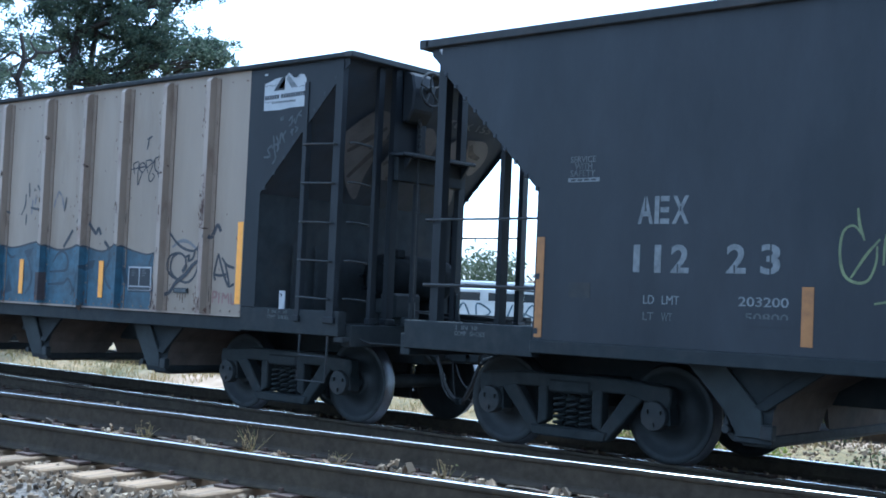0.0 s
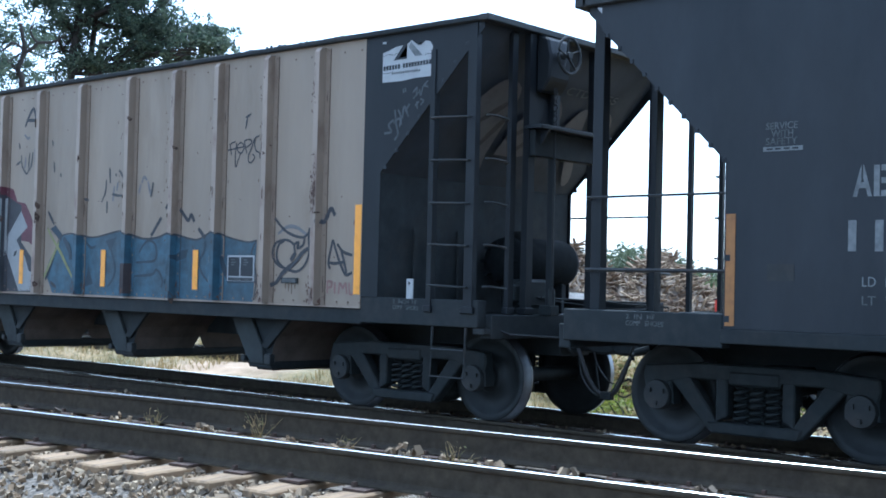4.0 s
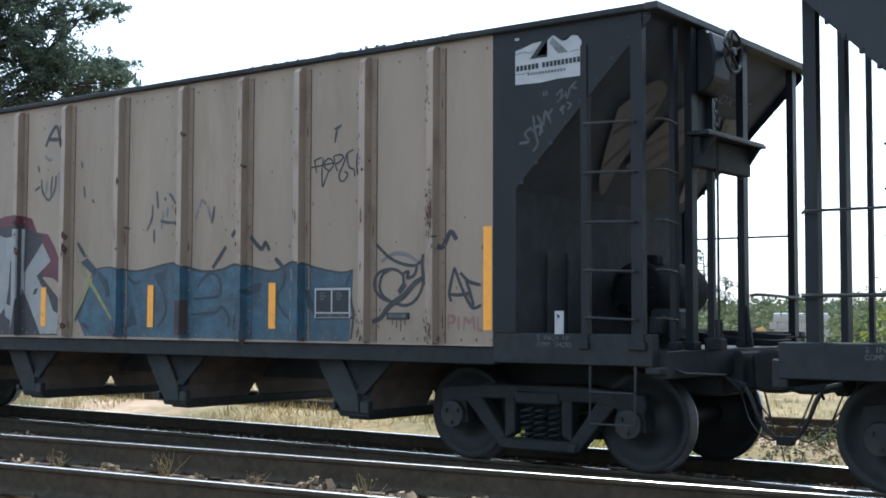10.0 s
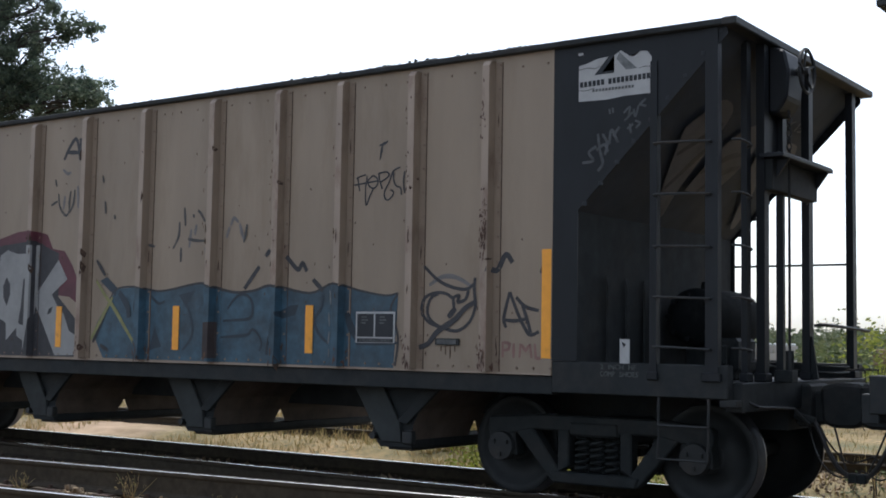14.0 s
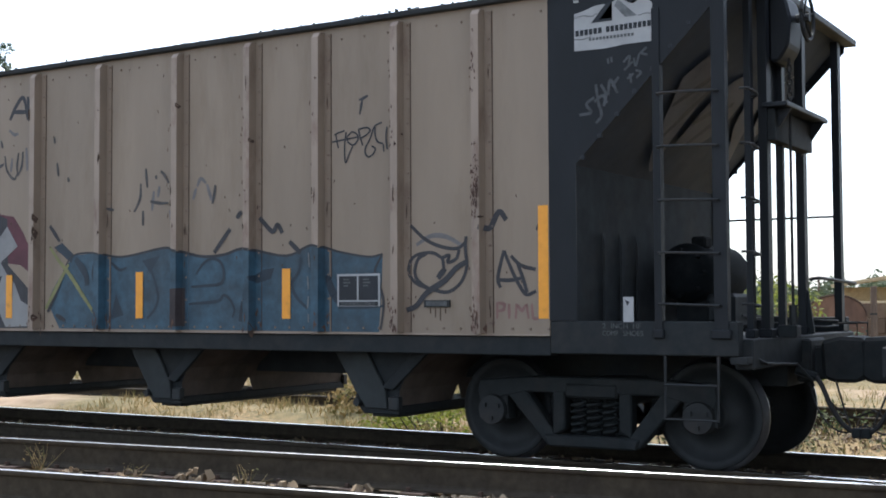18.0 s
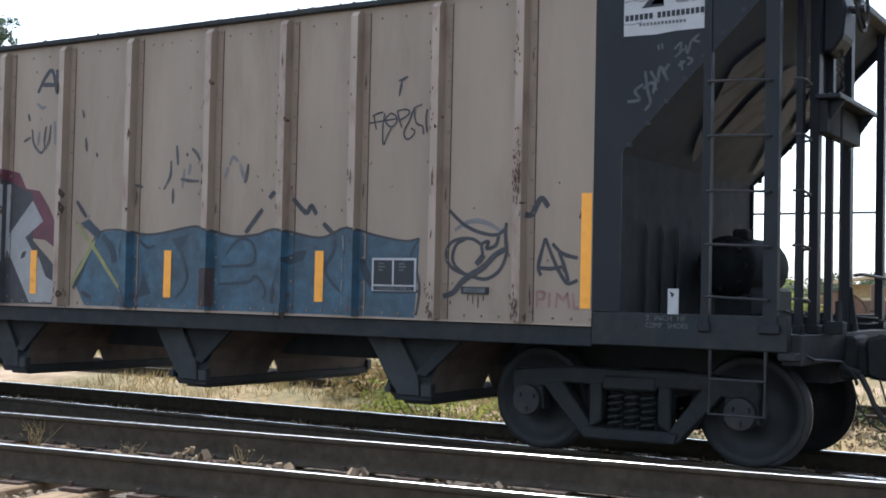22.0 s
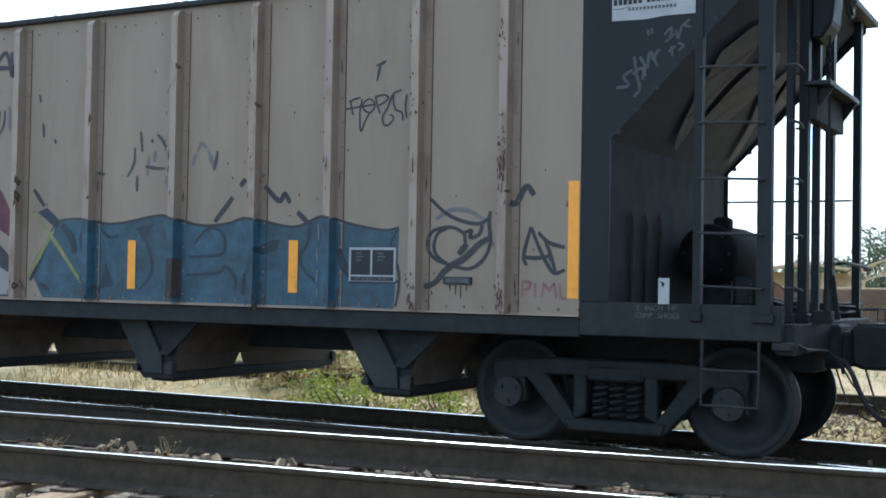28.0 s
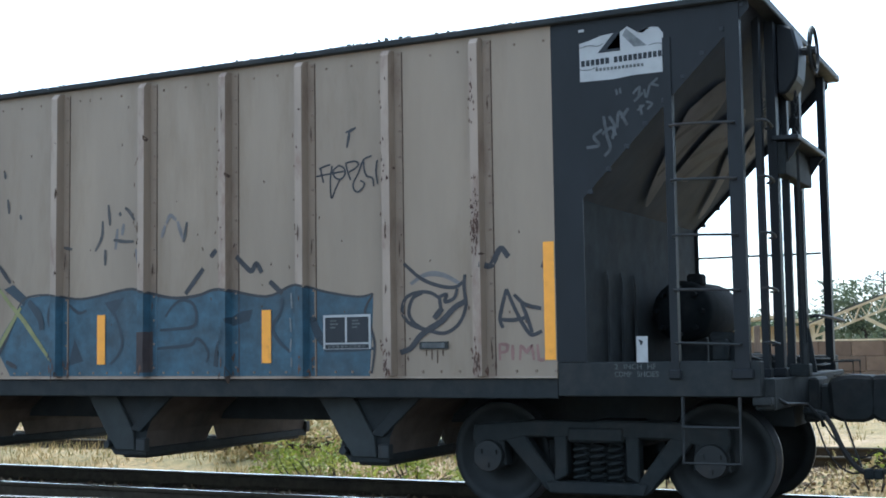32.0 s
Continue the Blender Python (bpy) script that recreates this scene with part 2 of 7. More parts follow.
# Blue is raised in these greens: a bluish veil of haze put into colour.
M["leaf"] = island_material("leaf", [(0.040, 0.060, 0.046), (0.070, 0.100, 0.068), (0.105, 0.140, 0.092), (0.145, 0.172, 0.115)], 0.5, subsurface=0.6)
# Far foliage is lightened: the haze of distance is put into the colour.
M["leaf_far"] = island_material("far_leaf", [(0.055, 0.075, 0.042), (0.085, 0.110, 0.060), (0.12, 0.145, 0.08), (0.15, 0.165, 0.10)], 0.8, subsurface=0.3)
M["tan_block"] = material("tan_block", (0.195, 0.130, 0.085), 0.9, noise_scale=4, contrast=0.25, second=(0.13, 0.085, 0.06), second_scale=1.0, second_amount=0.4, bump=0.2, bump_scale=20, random=0.3)
M["leaf_bright"] = island_material("bright_leaf", [(0.10, 0.14, 0.02), (0.19, 0.23, 0.03), (0.28, 0.30, 0.05), (0.14, 0.16, 0.04)], 0.7, subsurface=0.4)
M["leaf_mid"] = island_material("scrub_leaf", [(0.042, 0.062, 0.026), (0.070, 0.095, 0.038), (0.105, 0.128, 0.055), (0.14, 0.145, 0.07)], 0.7, subsurface=0.4)
# Needles paled to grey-green, with distance haze put into the colour.
M["pine"] = island_material("pine_needles", [(0.06, 0.075, 0.055), (0.09, 0.105, 0.075), (0.12, 0.135, 0.10)], 0.8, subsurface=0.25)
M["straw"] = island_material("dry_grass", [(0.31, 0.22, 0.095), (0.39, 0.285, 0.135), (0.25, 0.20, 0.085), (0.16, 0.155, 0.055), (0.45, 0.34, 0.18)], 0.9, subsurface=0.3)
M["lumber"] = island_material("weathered_lumber", [(0.07, 0.048, 0.032), (0.17, 0.112, 0.068), (0.33, 0.245, 0.155), (0.09, 0.060, 0.042), (0.22, 0.145, 0.088), (0.40, 0.32, 0.22)], 0.9)
M["tan_steel"] = material("tan_painted_steel", (0.50, 0.40, 0.24), 0.6, noise_scale=5, contrast=0.2, second=(0.3, 0.19, 0.1), second_scale=2, second_amount=0.25, bump=0.05)
M["yellow_steel"] = material("yellow_machine_paint", (0.58, 0.33, 0.09), 0.5, noise_scale=5, contrast=0.2, bump=0.05)
M["rust_wall"] = material("rusted_wall", (0.20, 0.115, 0.075), 0.85, noise_scale=2.5, contrast=0.35, second=(0.10, 0.06, 0.045), second_scale=0.5, second_amount=0.45, bump=0.2, bump_scale=6, stretch=(1, 1, 0.4))
M["earth"] = material("yard_earth", (0.20, 0.155, 0.115), 0.95, noise_scale=3.0, contrast=0.35, second=(0.11, 0.085, 0.062), second_scale=0.8, second_amount=0.45, bump=0.3, bump_scale=8)
M["concrete"] = material("concrete", (0.42, 0.41, 0.39), 0.9, noise_scale=4, contrast=0.2, second=(0.3, 0.29, 0.27), second_scale=1.0, second_amount=0.35, bump=0.2, bump_scale=20, random=0.15)
M["trailer"] = material("white_trailer", (0.46, 0.49, 0.51), 0.45, noise_scale=3, contrast=0.12, second=(0.32, 0.34, 0.36), second_scale=1.0, second_amount=0.2, bump=0.03)
M["tarp"] = material("grey_tarp", (0.082, 0.074, 0.068), 0.7, noise_scale=4, contrast=0.25, bump=0.2, bump_scale=5)
M["post_wood"] = material("old_wood_post", (0.15, 0.11, 0.085), 0.95, noise_scale=6, contrast=0.4, bump=0.4, bump_scale=15, stretch=(3, 3, 0.5))
M["glass_dark"] = material("dark_window", (0.03, 0.035, 0.04), 0.15, noise_scale=3, contrast=0.1, bump=0.0)
M["red_paint"] = material("red_paint", (0.5, 0.05, 0.03), 0.6, noise_scale=8, contrast=0.2, bump=0.02)

# ---------------------------------------------------------------- mesh tools
def part(name, bm, mat, parent=None, label="", smooth=False):
    """Links a bmesh as one mesh object, under a thing or a part."""
    me = bpy.data.meshes.new(name)
    bm.to_mesh(me)
    bm.free()
    for q in (mat if isinstance(mat, (list, tuple)) else [mat]):
        me.materials.append(q)
    if smooth:
        for f in me.polygons:
            f.use_smooth = True
    ob = new(name, me)
    ob.parent = parent
    if label:
        ob["label"] = label
    return ob


def thing(name, label, category, group="", kind="", at=None):
    e = new(name)
    e.empty_display_size = 0.2
    if at is not None:
        e.matrix_world = at
    return tagged(e, label, category, group, kind)


def box(bm, x0, x1, y0, y1, z0, z1, m=None, bevel=0.0):
    v = [bm.verts.new((x, y, z)) for z in (z0, z1) for x, y in ((x0, y0), (x1, y0), (x1, y1), (x0, y1))]
    fs = [bm.faces.new([v[i] for i in q]) for q in ((3, 2, 1, 0), (4, 5, 6, 7), (0, 1, 5, 4), (1, 2, 6, 5), (2, 3, 7, 6), (3, 0, 4, 7))]
    if m is not None:
        for w in v:
            w.co = m @ w.co
    if bevel:
        es = list({e for f in fs for e in f.edges})
        bmesh.ops.bevel(bm, geom=es, offset=bevel, segments=1, affect="EDGES")
    return v


def prism(bm, pts, y0, y1, bevel=0.0):
    """An outline in x and z, drawn out from y0 to y1."""
    a = [bm.verts.new((x, y0, z)) for x, z in pts]
    b = [bm.verts.new((x, y1, z)) for x, z in pts]
    n = len(pts)
    fs = [bm.faces.new(a), bm.faces.new(b[::-1])]
    for i in range(n):
        fs.append(bm.faces.new((a[i], b[i], b[(i + 1) % n], a[(i + 1) % n])))
    bmesh.ops.recalc_face_normals(bm, faces=fs)
    if bevel:
        es = list({e for f in fs for e in f.edges})
        bmesh.ops.bevel(bm, geom=es, offset=bevel, segments=1, affect="EDGES")


def tube(bm, pts, r, seg=8, close=True):
    """A round bar along points; r is one radius or one a point."""
    rs = r if isinstance(r, (list, tuple)) else [r] * len(pts)
    pts = [Vector(p) for p in pts]
    rings = []
    for i, p in enumerate(pts):
        d = (pts[min(i + 1, len(pts) - 1)] - pts[max(i - 1, 0)]).normalized()
        side = d.cross(Vector((0, 0, 1)))
        if side.length < 0.05:
            side = d.cross(Vector((0, 1, 0)))
        side.normalize()
        up = side.cross(d)
        rings.append([bm.verts.new(p + (side * math.cos(2 * math.pi * k / seg) + up * math.sin(2 * math.pi * k / seg)) * rs[i]) for k in range(seg)])
    for a, b in zip(rings, rings[1:]):
        for k in range(seg):
            bm.faces.new((a[k], a[(k + 1) % seg], b[(k + 1) % seg], b[k]))
    if close:
        bm.faces.new(rings[0][::-1])
        bm.faces.new(rings[-1])


def lathe(bm, profile, seg=40, axis="y"):
    """Turns (radius, along) pairs about the y axis."""
    rings = []
    for r, a in profile:
        rings.append([bm.verts.new((r * math.cos(2 * math.pi * k / seg), a, r * math.sin(2 * math.pi * k / seg))) for k in range(seg)])
    for i in range(len(rings) - 1):
        for k in range(seg):
            bm.faces.new((rings[i][k], rings[i][(k + 1) % seg], rings[i + 1][(k + 1) % seg], rings[i + 1][k]))
    bm.faces.new(rings[0])
    bm.faces.new(rings[-1][::-1])
    bmesh.ops.recalc_face_normals(bm, faces=bm.faces)


def stroke(bm, pts, w, y, taper=0.0):
    """A flat painted stroke through points of x and z, facing -y."""
    pts = [Vector((a, b)) for a, b in pts]
    left, right = [], []
    for i, p in enumerate(pts):
        d = (pts[min(i + 1, len(pts) - 1)] - pts[max(i - 1, 0)])
        d = d.normalized() if d.length else Vector((1, 0))
        nrm = Vector((-d.y, d.x))
        k = w / 2 * (1 - taper * abs(2 * i / max(1, len(pts) - 1) - 1))
        left.append(bm.verts.new((p.x + nrm.x * k, y, p.y + nrm.y * k)))
        right.append(bm.verts.new((p.x - nrm.x * k, y, p.y - nrm.y * k)))
    for i in range(len(pts) - 1):
        bm.faces.new((left[i], right[i], right[i + 1], left[i + 1]))


def curve_pts(pts, n=6):
    """A smooth line through a few points."""
    out = []
    q = [Vector(p) for p in pts]
    q = [2 * q[0] - q[1]] + q + [2 * q[-1] - q[-2]]
    for i in range(1, len(q) - 2):
        a, b, c, d = q[i - 1:i + 3]
        for k in range(n):
            t = k / n
            out.append(0.5 * (2 * b + (c - a) * t + (2 * a - 5 * b + 4 * c - d) * t * t + (3 * b - a - 3 * c + d) * t ** 3))
    out.append(q[-2])
    return [tuple(p) for p in out]


def letters(name, body, size, x, y, z, mat, parent, label="", width=None, shear=0.0, bold=0.012):
    """Painted letters on the side that faces -y: x is their left edge and z their foot; width sets their whole length."""
    c = bpy.data.curves.new(name, "FONT")
    c.body, c.size, c.shear, c.extrude = body, size / 0.72, shear, 0.001
    c.offset = bold * size
    c.resolution_u = 3
    tmp = bpy.data.objects.new(name, c)
    scene.collection.objects.link(tmp)
    bpy.context.view_layer.update()
    me = bpy.data.meshes.new_from_object(tmp.evaluated_get(bpy.context.evaluated_depsgraph_get()))
    bpy.data.objects.remove(tmp)
    bpy.data.curves.remove(c)
    xs = [v.co.x for v in me.vertices]
    k = width / (max(xs) - min(xs)) if width else 1.0
    for v in me.vertices:
        v.co = Vector((x + (v.co.x - min(xs)) * k, y - v.co.z, z + v.co.y))
    # one part a letter: pieces whose widths overlap belong together
    bm = bmesh.new()
    bm.from_mesh(me)
    bpy.data.meshes.remove(me)
    bm.verts.ensure_lookup_table()
    seen, spans = set(), []
    for v0 in bm.verts:
        if v0.index in seen:
            continue
        stack, island = [v0], []
        seen.add(v0.index)
        while stack:
            v = stack.pop()
            island.append(v)
            for e in v.link_edges:
                w = e.other_vert(v)
                if w.index not in seen:
                    seen.add(w.index)
                    stack.append(w)
        spans.append([min(v.co.x for v in island), max(v.co.x for v in island)])
    spans.sort()
    groups = []
    for a, b in spans:
        if groups and a < groups[-1][1] - 0.002:
            groups[-1][1] = max(groups[-1][1], b)
        else:
            groups.append([a, b])
    made = []
    for a, b in groups:
        one = bm.copy()
        bmesh.ops.delete(one, geom=[v for v in one.verts if not a - 0.0005 <= v.co.x <= b + 0.0005], context="VERTS")
        made.append(part(name, one, mat, parent, label))
    bm.free()
    return made



def words(name, body, size, x, y, z, mat, parent, label, width):
    """A line of small stencilled words, each word a part."""
    n = len(body)
    at = 0
    for word in body.split(" "):
        letters(name, word, size, x + width * at / n, y, z, mat, parent, label, width * (len(word) - 0.25) / n, bold=0.0)
        at += len(word) + 1

# ---------------------------------------------------------------- the plan
TRACK_Y = 10.72                      # middle of the track that carries the train; its rail tops are at z = 0
NEAR_Y, NEAR_SLOPE, NEAR_Z = 6.329, 0.1122, 0.298    # nearest rail of the near track, its slant, its rail top
NEAR_H = 0.215                       # height of the heavy near rails
GAUGE = 1.505                        # rail centre to rail centre
FAR_Y = 17.0                         # a third track behind, in the grass


def near_y(x):
    return NEAR_Y + NEAR_SLOPE * x


def ground_z(x, y):
    """Height of the ballast and of the land."""
    c = near_y(x) + GAUGE / 2 * 1.006
    d = y - c
    def shoulder(d, top, half, slope):
        return top - max(0.0, abs(d) - half) * slope
    a = shoulder(d, 0.055, 1.55, 0.38)
    a -= 0.035 if abs(d) < GAUGE / 2 else 0.045 if d < 0 else 0.0
    b = shoulder(y - TRACK_Y, -0.19, 1.7, 0.4)
    c3 = shoulder(y - FAR_Y, -0.30, 1.5, 0.3)
    base = -0.42 + 0.05 * noise.noise((x * 0.15, y * 0.15, 1.0)) + (0.03 * noise.noise((x * 0.9, y * 0.9, 4.0)) if abs(y) < 60 else 0)
    if y < 3:
        base += 0.2
    z = max(a, b, c3, base)
    return z + 0.012 * noise.noise((x * 3.1, y * 3.1, 2.0)) * (1 if abs(y) < 40 else 0)


def axis_steps(lo, hi, fine_lo, fine_hi, step, grow=1.25):
    out = list(np.arange(fine_lo, fine_hi + 1e-6, step))
    s, v = step, fine_hi
    while v < hi:
        s *= grow
        v += s
        out.append(min(v, hi))
    s, v = step, fine_lo
    while v > lo:
        s *= grow
        v -= s
        out.insert(0, max(v, lo))
    return out


def make_ground():
    xs = axis_steps(-2500, 2500, -34, 12, 0.25)
    ys = axis_steps(-600, 3000, 2, 30, 0.22)
    bm = bmesh.new()
    rows = [[bm.verts.new((x, y, ground_z(x, y))) for x in xs] for y in ys]
    for a, b in zip(rows, rows[1:]):
        for i in range(len(xs) - 1):
            bm.faces.new((a[i], a[i + 1], b[i + 1], b[i]))
    m = bpy.data.materials.new("yard_ground")
    m.use_nodes = True
    n, l = m.node_tree.nodes, m.node_tree.links
    b = n["Principled BSDF"]
    b.inputs["Roughness"].default_value = 0.95
    co = n.new("ShaderNodeTexCoord")
    sep = n.new("ShaderNodeSeparateXYZ")
    l.new(co.outputs["Object"], sep.inputs[0])

    def nz(scale, detail=6):
        t = n.new("ShaderNodeTexNoise")
        t.inputs["Scale"].default_value, t.inputs["Detail"].default_value = scale, detail
        l.new(co.outputs["Object"], t.inputs["Vector"])
        return t.outputs["Fac"]

    def rp(src, stops):
        r = n.new("ShaderNodeValToRGB")
        e = r.color_ramp.elements
        while len(e) < len(stops):
            e.new(0.5)
        for i, (p, c) in enumerate(stops):
            e[i].position, e[i].color = p, (*c, 1)
        l.new(src, r.inputs["Fac"])
        return r.outputs["Color"]

    def mx(fac, a, c):
        x = n.new("ShaderNodeMix")
        x.data_type = "RGBA"
        l.new(fac, x.inputs[0])
        l.new(a, x.inputs[6])
        l.new(c, x.inputs[7])
        return x.outputs[2]
    grass = rp(nz(0.35), [(0.3, (0.085, 0.085, 0.03)), (0.5, (0.25, 0.175, 0.075)), (0.62, (0.34, 0.235, 0.12)), (0.75, (0.13, 0.115, 0.05))])
    sand = rp(nz(2.5), [(0.3, (0.26, 0.18, 0.11)), (0.7, (0.44, 0.32, 0.21))])
    grass = mx(rp(nz(14), [(0.42, (0, 0, 0)), (0.6, (1, 1, 1))]), grass, rp(nz(5), [(0.35, (0.05, 0.055, 0.02)), (0.65, (0.25, 0.185, 0.085))]))
    far = mx(rp(nz(0.22, 3), [(0.52, (0, 0, 0)), (0.66, (1, 1, 1))]), grass, sand)
    gravel = rp(nz(38), [(0.3, (0.05, 0.042, 0.034)), (0.5, (0.13, 0.108, 0.085)), (0.7, (0.25, 0.21, 0.16))])
    # ballast lies up to about y = 13.4; the land begins behind it
    edge = n.new("ShaderNodeMath")
    edge.operation = "ADD"
    l.new(sep.outputs["Y"], edge.inputs[0])
    wob = n.new("ShaderNodeMath")
    wob.operation = "MULTIPLY_ADD"
    l.new(nz(0.8), wob.inputs[0])
    wob.inputs[1].default_value, wob.inputs[2].default_value = 1.6, -0.8
    l.new(wob.outputs[0], edge.inputs[1])
    rng = n.new("ShaderNodeMapRange")
    rng.inputs["From Min"].default_value, rng.inputs["From Max"].default_value = 12.7, 13.5
    l.new(edge.outputs[0], rng.inputs["Value"])
    col = mx(rng.outputs["Result"], gravel, far)
    l.new(col, b.inputs["Base Color"])
    bp = n.new("ShaderNodeBump")
    bp.inputs["Strength"].default_value, bp.inputs["Distance"].default_value = 0.7, 0.03
    l.new(nz(30), bp.inputs["Height"])
    l.new(bp.outputs["Normal"], b.inputs["Normal"])
    g = part("ground", bm, m, None, smooth=True)
    return tagged(g, "dry yard ground of ballast, sand and straw-coloured grass", "ground", kind="structure")


RAIL_HALF = [(0.068, 0.0), (0.068, 0.012), (0.02, 0.03), (0.009, 0.045), (0.009, 0.126), (0.033, 0.136), (0.036, 0.146), (0.036, 0.156), (0.034, 0.1625), (0.030, 0.167), (0.024, 0.1700), (0.014, 0.1715)]
RAIL_OUT = [(-a, b) for a, b in RAIL_HALF[:1]] + RAIL_HALF + [(-a, b) for a, b in RAIL_HALF[:0:-1]]


def rail(parent, y, top, x0, x1, slope=0.0, worn=True, high=0.172):
    """One rail: foot, web and polished head."""
    bm = bmesh.new()
    ends = []
    for x in (x0, x1):
        ends.append([bm.verts.new((x, y + slope * x + a, top - high + (b if b < 0.1 else b + high - 0.172))) for a, b in RAIL_OUT])
    n = len(RAIL_OUT)
    for i in range(n):
        f = bm.faces.new((ends[0][i], ends[0][(i + 1) % n], ends[1][(i + 1) % n], ends[1][i]))
        mid = (RAIL_OUT[i][1] + RAIL_OUT[(i + 1) % n][1]) / 2
        if mid > 0.1485:
            f.smooth = True
            if worn and mid > 0.1680:
                f.material_index = 1
    bm.faces.new(ends[0])
    bm.faces.new(ends[1][::-1])
    bmesh.ops.recalc_face_normals(bm, faces=bm.faces)
    return part("rail", bm, [M["rail"], M["railhead"]], parent)


def tie_mesh():
    bm = bmesh.new()
    box(bm, -0.115, 0.115, -1.3, 1.3, -0.175, 0.0, bevel=0.012)
    me = bpy.data.meshes.new("tie")
    bm.to_mesh(me)
    bm.free()
    me.materials.append(M["tie"])
    return me


def plate_mesh():
    """A tie plate with two spikes."""
    bm = bmesh.new()
    box(bm, -0.09, 0.09, -0.17, 0.17, 0.0, 0.018)
    for sx, sy in ((-0.055, -0.095), (0.055, 0.095)):
        box(bm, sx - 0.012, sx + 0.012, sy - 0.016, sy + 0.016, 0.018, 0.05)
    me = bpy.data.meshes.new("tie_plate")
    bm.to_mesh(me)
    bm.free()
    me.materials.append(M["rust"])
    return me


def make_track(name, label, y, top, slope, x0, x1, worn=True, high=0.172):
    tr = thing(name, label, "railway track", kind="structure")
    length = math.hypot(1, slope)
    for k in (0, 1):
        rail(tr, y + k * GAUGE * length, top, x0, x1, slope, worn, high)
    return tr


def lay_ties(tr, y, top, slope, x0, x1, meshes, seed, high=0.172):
    rnd = random.Random(seed)
    tie, plate = meshes
    length = math.hypot(1, slope)
    x = x0
    while x < x1:
        xx = x + rnd.uniform(-0.04, 0.04)
        c = y + GAUGE / 2 * length + slope * xx
        turn = math.degrees(math.atan(slope)) + rnd.uniform(-2, 2)
        o = new("tie", tie)
        o.parent = tr
        o.matrix_basis = pose(xx, c + rnd.uniform(-0.06, 0.06), top - high - 0.016 + rnd.uniform(-0.006, 0), rnd.uniform(-0.4, 0.4), rnd.uniform(-1.5, 1.5), turn)
        for k in (-1, 1):
            q = new("tie_plate", plate)
            q.parent = tr
            q.matrix_basis = pose(xx - slope * k * GAUGE / 2, c + k * GAUGE / 2, top - high - 0.016, 0, 0, math.degrees(math.atan(slope)))
        x += 0.52


make_ground()
near_track = make_track("near_track", "near railway track with polished rails on weathered ties", NEAR_Y, NEAR_Z, NEAR_SLOPE, -60, 35, True, NEAR_H)
train_track = make_track("train_track", "railway track under the train with rusty rails", TRACK_Y - GAUGE / 2, 0.0, 0.0, -80, 60)
far_track = make_track("far_track", "disused rusty track in the grass", FAR_Y, -0.14, 0.02, -40, 40, False)

# ---------------------------------------------------------------- the train
WHEEL_R = 0.44
RIBS = (-5.02, -5.83, -6.68, -7.48, -8.39, -9.44, -10.41, -11.33, -12.37, -13.35, -14.30, -15.20)


def wheelset(car, x):
    """Axle with two flanged wheels; it turns as the car rolls."""
    bm = bmesh.new()
    lathe(bm, [(0.07, -0.95), (0.085, -0.75), (0.075, -0.6), (0.075, 0.6), (0.085, 0.75), (0.07, 0.95)], 16)
    ax = part("wheelset", bm, M["cast"], car, "dark steel axle with two wheels", smooth=True)
    ax.matrix_basis = pose(x, 0, WHEEL_R)
    for side in (-1, 1):
        bm = bmesh.new()
        r = WHEEL_R
        prof = [(0.09, 0.80), (0.13, 0.82), (0.15, 0.80), (0.17, 0.765), (r - 0.10, 0.755), (r - 0.075, 0.80), (r - 0.01, 0.815), (r, 0.805), (r + 0.004, 0.725),
                (r + 0.028, 0.715), (r + 0.028, 0.69), (r - 0.07, 0.685), (r - 0.09, 0.72), (0.16, 0.70), (0.09, 0.66)]
        lathe(bm, [(a, b * side) for a, b in prof], 48)
        for f in bm.faces:
            rr = [math.hypot(v.co.x, v.co.z) for v in f.verts]
            if min(rr) > r - 0.003:
                f.material_index = 1
        part("wheel", bm, [M["wheel"], M["tread"]], ax, smooth=True)
    return ax


